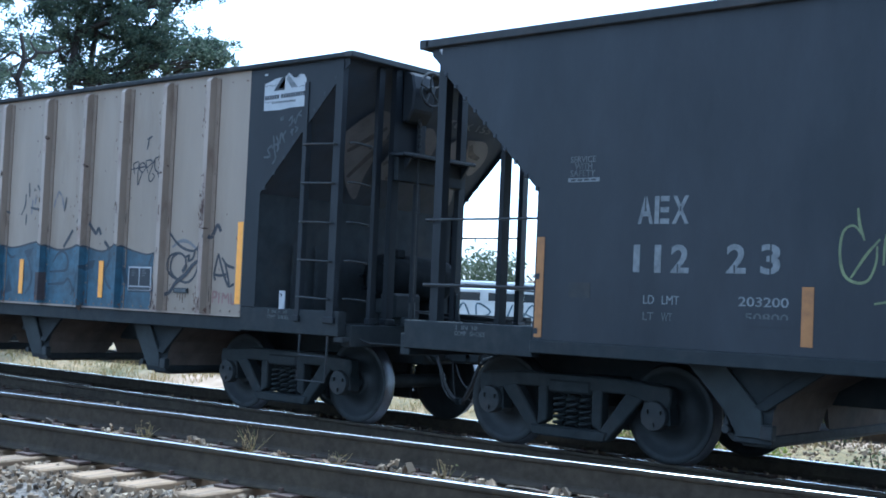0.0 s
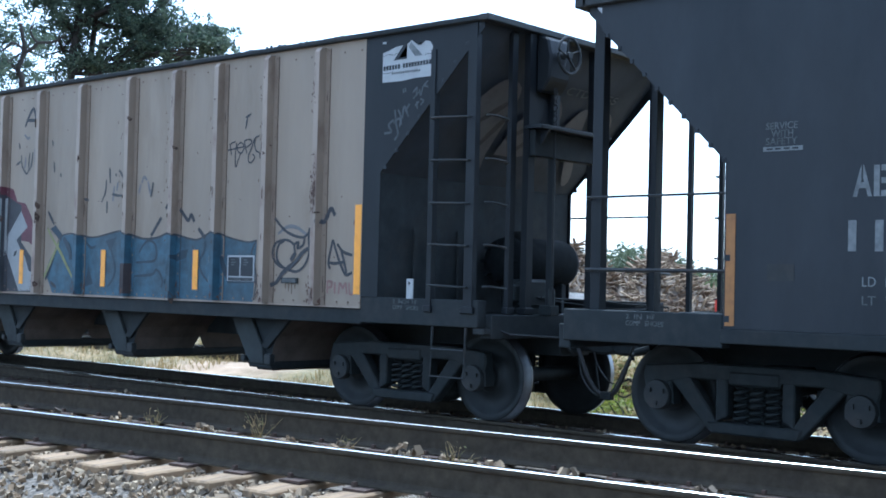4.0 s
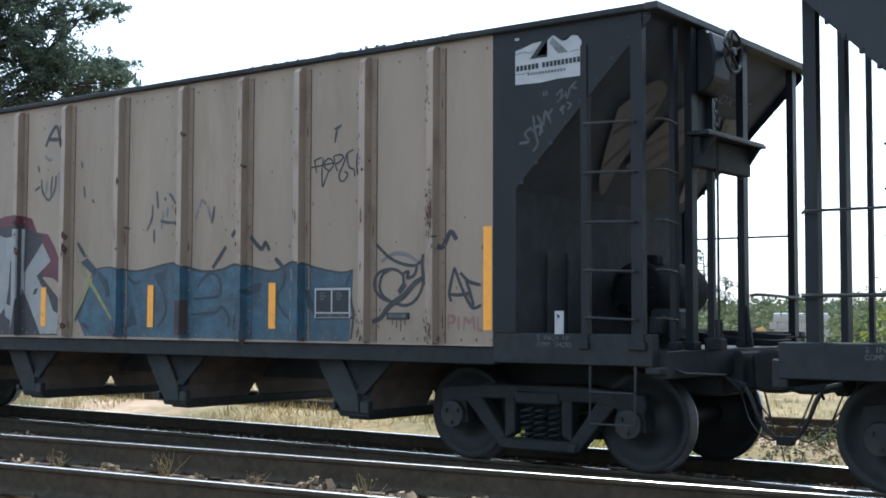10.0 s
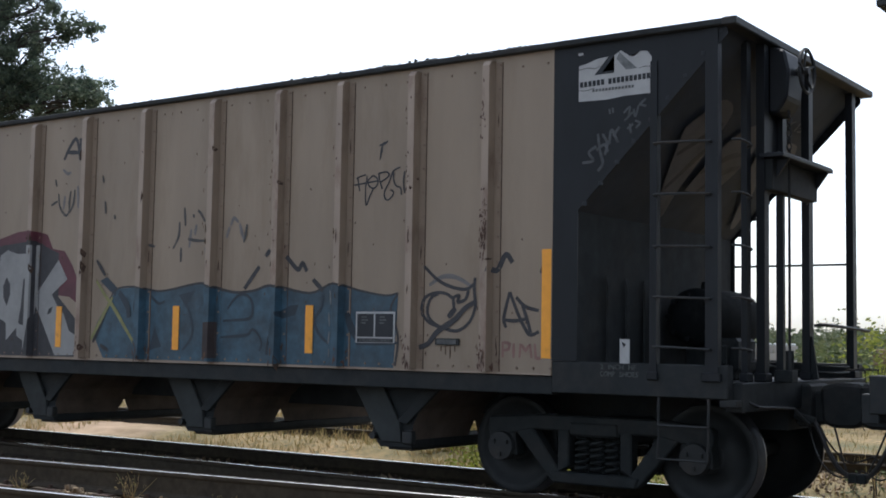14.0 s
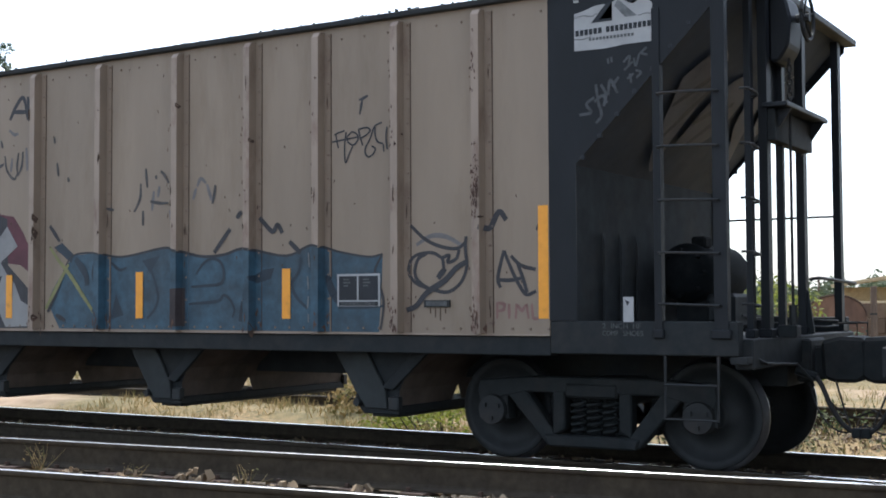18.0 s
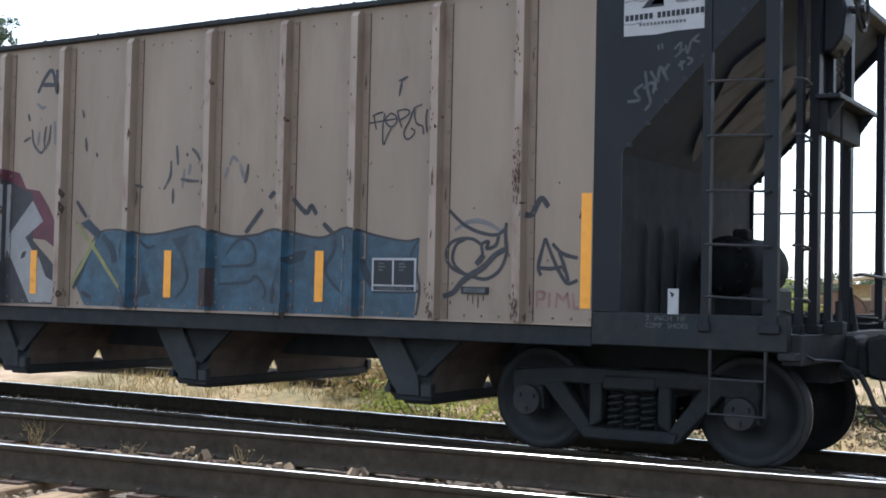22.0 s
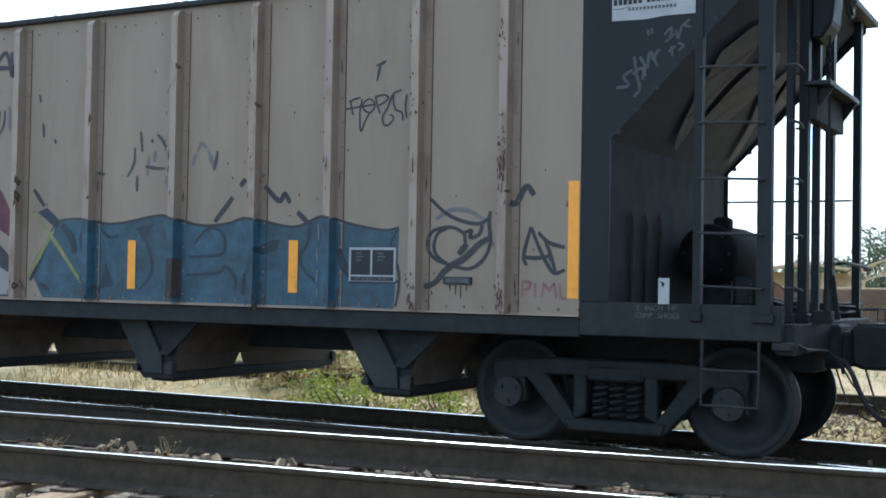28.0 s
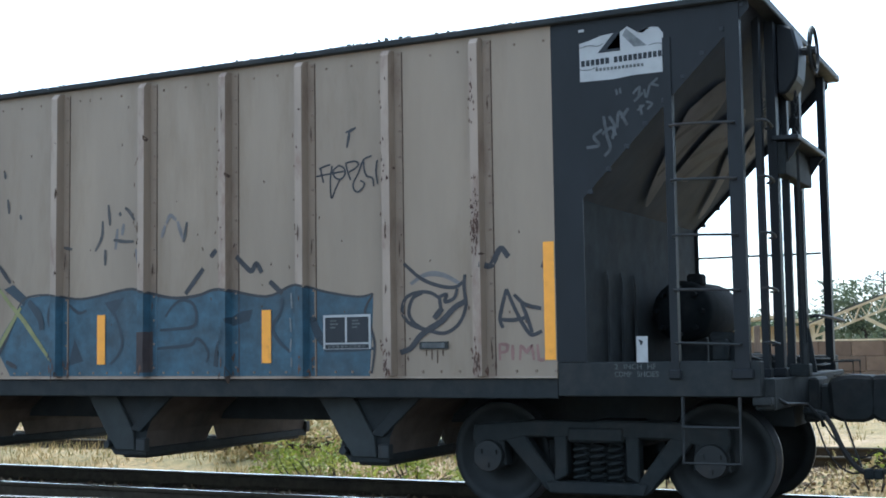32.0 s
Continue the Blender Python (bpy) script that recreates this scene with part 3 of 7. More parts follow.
def truck(car, xc, base=0.94):
    """A two-axle freight truck: cast side frames, spring nests, bearing caps, bolster, brake beams."""
    for side in (-1, 1):
        bm = bmesh.new()
        y0, y1 = (-1.06, -0.93) if side < 0 else (0.93, 1.06)
        # arch of the frame with its two windows left open
        top = [(-base - 0.16, 0.60), (-base - 0.14, 0.70), (-0.55, 0.74), (0.55, 0.74), (base + 0.14, 0.70), (base + 0.16, 0.60),
               (base + 0.13, 0.50), (0.62, 0.60), (-0.62, 0.60), (-base - 0.13, 0.50)]
        prism(bm, [(xc + a, b) for a, b in top], y0, y1, 0.015)
        for sx in (-1, 1):
            prism(bm, [(xc + sx * a, b) for a, b in ((0.80, 0.58), (0.62, 0.62), (0.30, 0.20), (0.42, 0.16))], y0, y1, 0.012)
            prism(bm, [(xc + sx * a, b) for a, b in ((0.36, 0.62), (0.25, 0.62), (0.25, 0.30), (0.36, 0.24))], y0, y1, 0.012)
        prism(bm, [(xc + a, b) for a, b in ((-0.44, 0.25), (-0.40, 0.15), (0.40, 0.15), (0.44, 0.25))], y0 - 0.02, y1 + 0.02, 0.015)
        part("side_frame", bm, M["cast"], car, "cast steel truck side frame")
        # springs
        for k in (-1, 0, 1):
            bm = bmesh.new()
            pts = [(xc + k * 0.15 + 0.055 * math.cos(a), side * 0.99 + 0.055 * math.sin(a), 0.25 + 0.30 * a / (2 * math.pi * 5.5)) for a in np.linspace(0, 2 * math.pi * 5.5, 66)]
            tube(bm, pts, 0.014, 5)
            part("spring", bm, M["cast"], car, smooth=True)
        # added dark plate: blocks the bright ground seen between the springs
        beam(car, "friction_casting", xc - 0.25, xc + 0.25, side * 0.86 - 0.03, side * 0.86 + 0.03, 0.16, 0.60, "cast")
        bm = bmesh.new()
        box(bm, xc - 0.24, xc + 0.24, side * 0.99 - 0.085, side * 0.99 + 0.085, 0.565, 0.69, bevel=0.02)
        part("bolster_end", bm, M["cast"], car)
        for sx in (-1, 1):
            bm = bmesh.new()
            lathe(bm, [(0.02, 0.0), (0.125, 0.004), (0.135, 0.03), (0.135, 0.10), (0.10, 0.13)], 24)
            for k in range(3):
                a = 2 * math.pi * k / 3 + 0.5
                box(bm, 0.075 * math.cos(a) - 0.018, 0.075 * math.cos(a) + 0.018, -0.018, 0.004, 0.075 * math.sin(a) - 0.018, 0.075 * math.sin(a) + 0.018)
            cap = part("bearing_cap", bm, M["steel_dark"], car, "round bearing end cap", smooth=False)
            cap.matrix_basis = pose(xc + sx * base, side * 1.10, WHEEL_R, 0, 0, 0 if side < 0 else 180)
            bm = bmesh.new()
            prism(bm, [(xc + sx * base + a, b) for a, b in ((-0.15, 0.36), (-0.13, 0.58), (-0.08, 0.64), (0.08, 0.64), (0.13, 0.58), (0.15, 0.36), (0.11, 0.36), (0.09, 0.52), (-0.09, 0.52), (-0.11, 0.36))],
                  side * 0.90, side * 1.05, 0.01)
            part("bearing_adapter", bm, M["cast"], car)
    bm = bmesh.new()
    box(bm, xc - 0.2, xc + 0.2, -0.9, 0.9, 0.48, 0.72, bevel=0.03)
    part("bolster", bm, M["hazed_black"], car)
    for sx in (-1, 1):
        bm = bmesh.new()
        tube(bm, [(xc + sx * 0.42, -0.8, 0.36), (xc + sx * 0.40, 0, 0.42), (xc + sx * 0.42, 0.8, 0.36)], 0.035, 6)
        for k in (-1, 1):
            box(bm, xc + sx * 0.47 - 0.03, xc + sx * 0.47 + 0.03, k * 0.76 - 0.05, k * 0.76 + 0.05, 0.26, 0.56)
        part("brake_beam", bm, M["cast"], car)
    return [wheelset(car, xc - base), wheelset(car, xc + base)]


def coupler(car, x, way, reach=0.78):
    """Knuckle coupler and shank at the end sill; way is +1 towards +x."""
    way = way * reach
    bm = bmesh.new()
    box(bm, min(x, x + way * 0.42), max(x, x + way * 0.42), -0.11, 0.11, 0.72, 1.00, bevel=0.02)
    prism(bm, [(x + way * a, b) for a, b in ((0.26, 0.74), (0.24, 1.04), (0.44, 1.08), (0.70, 1.07), (0.735, 0.76), (0.62, 0.70), (0.36, 0.70))], -0.19, 0.19, 0.03)
    part("coupler", bm, M["cast"], car, "worn cast steel knuckle coupler")
    bm = bmesh.new()
    box(bm, min(x, x + way * 0.16), max(x, x + way * 0.16), -0.24, 0.24, 0.70, 1.06, bevel=0.02)
    part("striker", bm, M["cast"], car)
    bm = bmesh.new()
    p = [(x + way * 0.22, -0.30, 0.76), (x + way * 0.30, -0.33, 0.68), (x + way * 0.40, -0.33, 0.50), (x + way * 0.52, -0.31, 0.36), (x + way * 0.66, -0.28, 0.29)]
    tube(bm, curve_pts(p, 5), 0.021, 8)
    hose = part("air_hose", bm, M["rubber"], car, "hanging black rubber brake hose", smooth=True)
    bm = bmesh.new()
    tube(bm, [(x + way * 0.02, -0.30, 0.80), (x + way * 0.24, -0.30, 0.75)], 0.035, 8)
    part("hose_fitting", bm, M["cast"], hose)
    bm = bmesh.new()
    box(bm, x + way * 0.64 - 0.04, x + way * 0.64 + 0.04, -0.325, -0.245, 0.265, 0.345, bevel=0.012)
    part("hose_fitting", bm, M["cast"], hose)
    bm = bmesh.new()
    tube(bm, [(x + way * 0.40, -0.2, 0.72), (x + way * 0.50, -0.26, 0.50), (x + way * 0.57, -0.30, 0.36)], 0.009, 5)
    part("hose_chain", bm, M["steel_dark"], hose)
    for k, (y0, dip) in enumerate(((-0.16, 0.30), (0.12, 0.40))):
        bm = bmesh.new()
        tube(bm, curve_pts([(x + way * 0.10, y0, 0.70), (x + way * 0.24, y0 - 0.05, dip + 0.14), (x + way * 0.46, y0 - 0.06, dip), (x + way * 0.70, y0, dip + 0.06)], 5), 0.008, 5)
        part("slack_cable", bm, M["steel_dark"], car, "thin hanging cable between the cars")
    bm = bmesh.new()
    tube(bm, [(x + way * 0.02, -1.45, 0.96), (x + way * 0.10, -1.3, 0.90), (x + way * 0.10, -0.5, 0.86), (x + way * 0.22, -0.42, 0.74), (x + way * 0.22, -0.36, 0.68)], 0.014, 6)
    part("uncoupling_lever", bm, M["steel_dark"], car)


def post(car, x, y, w, d, z0, z1, name="post", foot=True, m=None):
    """A channel post, open at its back, on a small foot."""
    bm = bmesh.new()
    t = 0.012
    a, b = x - w / 2, x + w / 2
    out = [(a, y), (b, y), (b, y + d), (b - t, y + d), (b - t, y + t), (a + t, y + t), (a + t, y + d), (a, y + d)]
    lo = [bm.verts.new((p, q, z0)) for p, q in out]
    hi = [bm.verts.new((p, q, z1)) for p, q in out]
    for i in range(8):
        bm.faces.new((lo[i], lo[(i + 1) % 8], hi[(i + 1) % 8], hi[i]))
    bm.faces.new(lo[::-1])
    bm.faces.new(hi)
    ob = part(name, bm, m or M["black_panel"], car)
    if foot:
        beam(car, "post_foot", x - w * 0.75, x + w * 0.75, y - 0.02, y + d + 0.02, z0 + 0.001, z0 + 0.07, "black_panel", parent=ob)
    return ob


def beam(car, name, x0, x1, y0, y1, z0, z1, mat="black", label="", bevel=0.008, parent=None):
    bm = bmesh.new()
    box(bm, x0, x1, y0, y1, z0, z1, bevel=bevel)
    return part(name, bm, M[mat], parent or car, label)


def pocket(car, xc, half=0.17, top=0.42, z0=0.40, y=1.36, mat="underframe"):
    """One hopper outlet across the car: a sloping sheet, an upright throat, an outlet frame and its gate."""
    c = xc + 0.09
    zm = 0.60
    bm = bmesh.new()
    prism(bm, [(c - half - 0.13, zm), (c - half - top, 1.08), (c + half + top + 0.1, 1.08), (c + half + 0.10, 0.74), (c + half + 0.03, zm)], -y, y)
    g = -0.35                         # two chutes with a small notch between them, wider at the back
    for outer, low, high, deep in ((-y, g - 0.13, g, g - 0.05), (y, g + 0.13, g, g + 0.80)):
        v = [bm.verts.new(q) for q in ((c - half, outer, z0), (c + half, outer, z0), (c + half, low, z0), (c - half, deep + (low - high), z0),
                                      (c - half - 0.13, outer, zm), (c + half + 0.03, outer, zm), (c + half + 0.03, high, zm), (c - half - 0.13, deep, zm))]
        for q in ((3, 2, 1, 0), (0, 1, 5, 4), (1, 2, 6, 5), (2, 3, 7, 6), (3, 0, 4, 7), (4, 5, 6, 7)):
            bm.faces.new([v[k] for k in q])
    bmesh.ops.recalc_face_normals(bm, faces=bm.faces)
    # slot 0, the end faces, carries the painted bounce light; sides stay dark
    for f in bm.faces:
        f.normal_update()
        f.material_index = 1 if abs(f.normal.y) > 0.7 else 0
    p = part("hopper_pocket", bm, [M["pocket_bounce"], M["underframe"]], car, "black sloping hopper pocket with brown bounce light painted on its end faces")
    for sy in (-1, 1):
        bm = bmesh.new()
        prism(bm, [(c - half + 0.03, z0 + 0.03), (c - half - 0.08, 0.58), (c - half - top + 0.02, 1.07), (c - half - top + 0.38, 1.07), (c - half + 0.24, 0.60), (c - half + 0.26, z0 + 0.03)], sy * (y + 0.025) - 0.02, sy * (y + 0.025) + 0.02, 0.006)
        part("pocket_flange", bm, M["lit_flange"], p)
        bm = bmesh.new()
        prism(bm, [(c + half + top - 0.1, 1.07), (c + half - 0.14, 0.62), (c + half - 0.02, 0.60), (c + half + top + 0.08, 1.07)], sy * (y + 0.025) - 0.02, sy * (y + 0.025) + 0.02, 0.006)
        part("pocket_flange", bm, M["underframe"], p)
        bm = bmesh.new()
        prism(bm, [(c - half - 0.13, z0 + 0.10), (c - half - 0.10, z0 + 0.19), (c - half + 0.02, z0 + 0.19), (c - half + 0.06, z0 + 0.02), (c - half - 0.03, z0 - 0.02)], sy * (y - 0.05) - 0.05, sy * (y - 0.05) + 0.05, 0.012)
        tube(bm, [(c - half - 0.06, sy * (y - 0.15), z0 + 0.08), (c - half - 0.06, sy * (y + 0.07), z0 + 0.08)], 0.035, 8)
        part("gate_latch", bm, M["steel_dark"], p)
        bm = bmesh.new()
        box(bm, c + half - 0.06, c + half + 0.05, sy * (y + 0.02) - 0.04, sy * (y + 0.02) + 0.04, z0 + 0.02, z0 + 0.14, bevel=0.01)
        part("hinge", bm, M["steel_dark"], p)
    beam(car, "outlet_frame", c - half - 0.01, c + half + 0.03, -y - 0.02, y + 0.02, z0 - 0.02, z0 + 0.055, mat, parent=p)
    beam(car, "outlet_gate", c - half + 0.03, c + half - 0.02, -y + 0.06, y - 0.06, z0 - 0.05, z0 - 0.021, "steel_dark", parent=p)


def rivets(car, pts, y, r=0.013, parent=None, mat="rivet"):
    bm = bmesh.new()
    for x, z in pts:
        rings = []
        for rr, d in ((r, 0.0), (r * 0.75, 0.009)):
            rings.append([bm.verts.new((x + rr * math.cos(k * math.pi / 3), y - d, z + rr * math.sin(k * math.pi / 3))) for k in range(6)])
        for k in range(6):
            bm.faces.new((rings[0][k], rings[0][(k + 1) % 6], rings[1][(k + 1) % 6], rings[1][k]))
        bm.faces.new(rings[1])
    ob = part("rivets", bm, M[mat], parent or car)
    ob["kind"] = "stuff"
    return ob


def heap(car, x0, x1, y0, y1, z, rise, count, seed):
    """Broken stone that shows above the top edge."""
    rnd = random.Random(seed)
    bm = bmesh.new()
    for _ in range(count):
        x, y = rnd.uniform(x0, x1), rnd.uniform(y0, y1)
        zz = z + rise * max(0.0, 1 - abs((x - (x0 + x1) / 2) / (x1 - x0) * 2) ** 2) * rnd.uniform(0.2, 1)
        chunk(bm, x, y, zz, rnd.uniform(0.012, 0.032), rnd)
    part("stone_load", bm, M["load"], car, "crushed stone load heaped at the rim")


def chunk(bm, x, y, z, r, rnd):
    q = Euler((rnd.uniform(0, 6), rnd.uniform(0, 6), rnd.uniform(0, 6))).to_matrix()
    sx, sy, sz = r * rnd.uniform(0.7, 1.25), r * rnd.uniform(0.7, 1.25), r * rnd.uniform(0.5, 0.9)
    v = [bm.verts.new(Vector((x, y, z)) + q @ Vector((a * sx * rnd.uniform(0.75, 1.1), b * sy * rnd.uniform(0.75, 1.1), c * sz * rnd.uniform(0.75, 1.1))))
         for a, b, c in ((1, 0, 0), (0, 1, 0), (-1, 0, 0), (0, -1, 0), (0.2, 0.2, 1), (0, -0.1, -1))]
    for i in range(4):
        bm.faces.new((v[i], v[(i + 1) % 4], v[4]))
        bm.faces.new((v[(i + 1) % 4], v[i], v[5]))


def side_sheet(car, name, pts, y, t, mat, label):
    bm = bmesh.new()
    prism(bm, pts, y, y + t)
    return part(name, bm, M[mat], car, label)


BEIGE_L, BEIGE_R = -17.58, -2.82      # ends of the beige car
BX0, BX1 = -16.03, -4.37             # beige paint between the black ends
SIDE = 1.654


def beige_car():
    car = thing("hopper_car", "beige and black open hopper car with graffiti on its ribbed side", "railway car", "train")
    zt, zs = 3.90, 1.10
    for s in (-1, 1):
        y = -SIDE if s < 0 else SIDE - 0.012
        side_sheet(car, "side_sheet", [(BX0, zs), (BX1, zs), (BX1, zt - 0.03), (BX0, zt - 0.03)], y, 0.012, "beige", "weathered beige side sheet with rust stains")
        for e in (-1, 1):
            xb, xe = (BX1, BEIGE_R) if e > 0 else (BX0, BEIGE_L)
            # black end panel whose lower edge follows the slope sheet
            pts = [(xb, zt - 0.03), (xe, zt - 0.03), (xe, zt - 0.12), (xb + e * 0.24, 2.47), (xb + e * 0.24, zs + 0.123), (xb, zs + 0.123)]
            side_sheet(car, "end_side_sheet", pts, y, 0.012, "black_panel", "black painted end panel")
            for k in range(9):
                bm = bmesh.new()
                xx = xb + e * (0.30 + k * 0.15)
                box(bm, xx - 0.02, xx + 0.02, y - 0.004, y + 0.02, 2.47 + (k * 0.15 + 0.06) * 1.08 - 0.035, 2.47 + (k * 0.15 + 0.06) * 1.08 + 0.005, bevel=0.006)
                part("flange_lug", bm, M["black"], car)
        # top chord and side sill
        beam(car, "top_chord", BEIGE_L - 0.02, BEIGE_R + 0.02, s * SIDE - 0.06, s * SIDE + 0.06, zt - 0.05, zt, "hazed_black", "dark steel top chord")
        beam(car, "side_sill", BX0, BX1, s * (SIDE - 0.08) - 0.06, s * (SIDE - 0.08) + 0.06, zs - 0.16, zs - 0.002, "underframe", "black side sill")
        beam(car, "end_side_sill", BX1 + 0.003, BEIGE_R, s * (SIDE - 0.06) - 0.06, s * (SIDE - 0.06) + 0.06, zs - 0.14, zs + 0.12, "underframe")
        beam(car, "end_side_sill", BEIGE_L, BX0 - 0.003, s * (SIDE - 0.06) - 0.06, s * (SIDE - 0.06) + 0.06, zs - 0.14, zs + 0.12, "underframe")
        for x in RIBS:
            bm = bmesh.new()
            w0, w1, d = 0.085, 0.036, 0.09
            yy = s * SIDE
            o = []
            for zz, k in ((zs + 0.02, 1.0), (zt - 0.13, 1.0), (zt - 0.085, 0.6)):
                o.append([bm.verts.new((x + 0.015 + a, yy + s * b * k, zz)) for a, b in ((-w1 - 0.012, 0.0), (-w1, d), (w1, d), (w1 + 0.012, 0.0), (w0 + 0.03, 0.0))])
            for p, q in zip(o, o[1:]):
                # slot 1, the outer face, is painted lit; slot 0, the flanks, shaded
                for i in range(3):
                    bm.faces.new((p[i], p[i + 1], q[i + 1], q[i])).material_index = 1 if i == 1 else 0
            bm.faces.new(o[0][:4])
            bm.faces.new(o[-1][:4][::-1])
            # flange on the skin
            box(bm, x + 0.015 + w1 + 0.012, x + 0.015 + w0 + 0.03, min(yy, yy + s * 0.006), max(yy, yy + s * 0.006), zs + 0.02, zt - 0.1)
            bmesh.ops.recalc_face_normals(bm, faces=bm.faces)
            rb = part("rib", bm, [M["beige_rib"], M["beige_face"]], car, "beige hat-section side rib with rust along its edges and shade painted on its flanks")
            if s < 0:
                beam(car, "weld_seam", x + 0.015 + w0 + 0.031, x + 0.015 + w0 + 0.039, yy - 0.004, yy + 0.002, zs + 0.02, zt - 0.1, "rust", parent=rb, bevel=0)
                rivets(car, [(x + 0.015 + w0 + 0.008, zs + 0.10 + k * 0.215) for k in range(13)], yy - 0.006, 0.012, rb)
    beam(car, "sheet_lip", BX0, BX1, -SIDE - 0.010, -SIDE - 0.001, zs - 0.001, zs + 0.014, "beige_face", "pale bottom edge of the side sheet", bevel=0.003)
    # floor line of rivets on the near side
    rivets(car, [(x, zs + 0.055) for x in np.arange(BX0 + 0.1, BX1, 0.165) if all(not -0.03 < x - r < 0.18 for r in RIBS)], -SIDE, 0.013)
    rivets(car, [(x, zt - 0.16) for x in np.arange(BX0 + 0.1, BX1, 0.25) if all(not -0.03 < x - r < 0.18 for r in RIBS)], -SIDE, 0.011)
    # end slope sheets, bulkheads, end sills, centre sill
    for e in (-1, 1):
        xe = BEIGE_R if e > 0 else BEIGE_L
        bm = bmesh.new()
        prism(bm, [(xe - e * 0.02, 3.89), (xe - e * 0.08, 3.89), (xe - e * 1.39, 2.48), (xe - e * 1.345, 2.47)], -SIDE + 0.014, SIDE - 0.014)
        part("slope_sheet", bm, M["lifted_sheet"], car, "stained end slope sheet, lightened to lift its shade, with old graffiti")
        beam(car, "end_bulkhead", xe - e * 1.355 - 0.01, xe - e * 1.355 + 0.01, -SIDE + 0.014, SIDE - 0.014, 1.0, 2.48, "hazed_black", "black vertical hopper end wall")
        for yy in (-1.1, -0.75, -0.4):
            bm = bmesh.new()
            prism(bm, [(xe - e * 1.32, 1.08), (xe - e * 1.30, 1.08), (xe - e * 1.30, 1.85), (xe - e * 1.32, 1.95)], yy - 0.03, yy + 0.03)
            part("stiffener", bm, M["hazed_black"], car)
        beam(car, "end_top_chord", xe - 0.06 + e * 0.04, xe + 0.06 + e * 0.04, -SIDE - 0.07, SIDE + 0.07, zt - 0.06, zt + 0.004, "steel_dark")
        beam(car, "end_sill", xe - 0.07, xe + 0.07, -SIDE + 0.125, SIDE - 0.125, 0.86, 1.085, "underframe")
        beam(car, "sill_corner", xe - 0.068, xe + 0.068, -SIDE + 0.006, -SIDE + 0.122, 0.90, 0.958, "underframe")
        beam(car, "end_platform", min(xe - e * 0.08, xe - e * 1.31), max(xe - e * 0.08, xe - e * 1.31), -SIDE + 0.125, SIDE - 0.125, 1.03, 1.07, "steel_dark")
        coupler(car, xe + e * 0.02, e)
    beam(car, "centre_sill", BEIGE_L + 0.05, BEIGE_R - 0.05, -0.26, 0.26, 0.66, 0.98, "hazed_black")
    for x in (-6.30, -8.90, -11.50, -14.10):
        pocket(car, x)
    # floor ridges between the pockets
    for x in (-7.60, -10.20, -12.80):
        bm = bmesh.new()
        prism(bm, [(x - 0.62, 1.06), (x, 1.75), (x + 0.62, 1.06)], -SIDE + 0.16, SIDE - 0.16)
        part("cross_ridge", bm, M["black"], car)
    bm = bmesh.new()
    prism(bm, [(BX0 + 0.1, 2.2), (BX1 - 0.1, 2.2), (BX1 + 0.1, 2.52), (-3.15, 3.70), (-3.6, 3.80), (-5.2, 3.88), (-7.0, 3.84), (BEIGE_L + 0.35, 3.68), (BX0 - 0.1, 2.52)], -SIDE + 0.02, SIDE - 0.02)
    part("stone_fill", bm, M["steel_dark"], car, "dark crushed stone filling the hopper")
    heap(car, -7.6, -3.9, -SIDE - 0.02, -SIDE + 0.4, 3.885, 0.035, 1300, 5)
    heap(car, -13.0, -3.2, -SIDE - 0.03, -SIDE + 0.3, 3.888, 0.018, 1500, 6)
    sets = truck(car, -4.29) + truck(car, -16.11)
    return car, sets


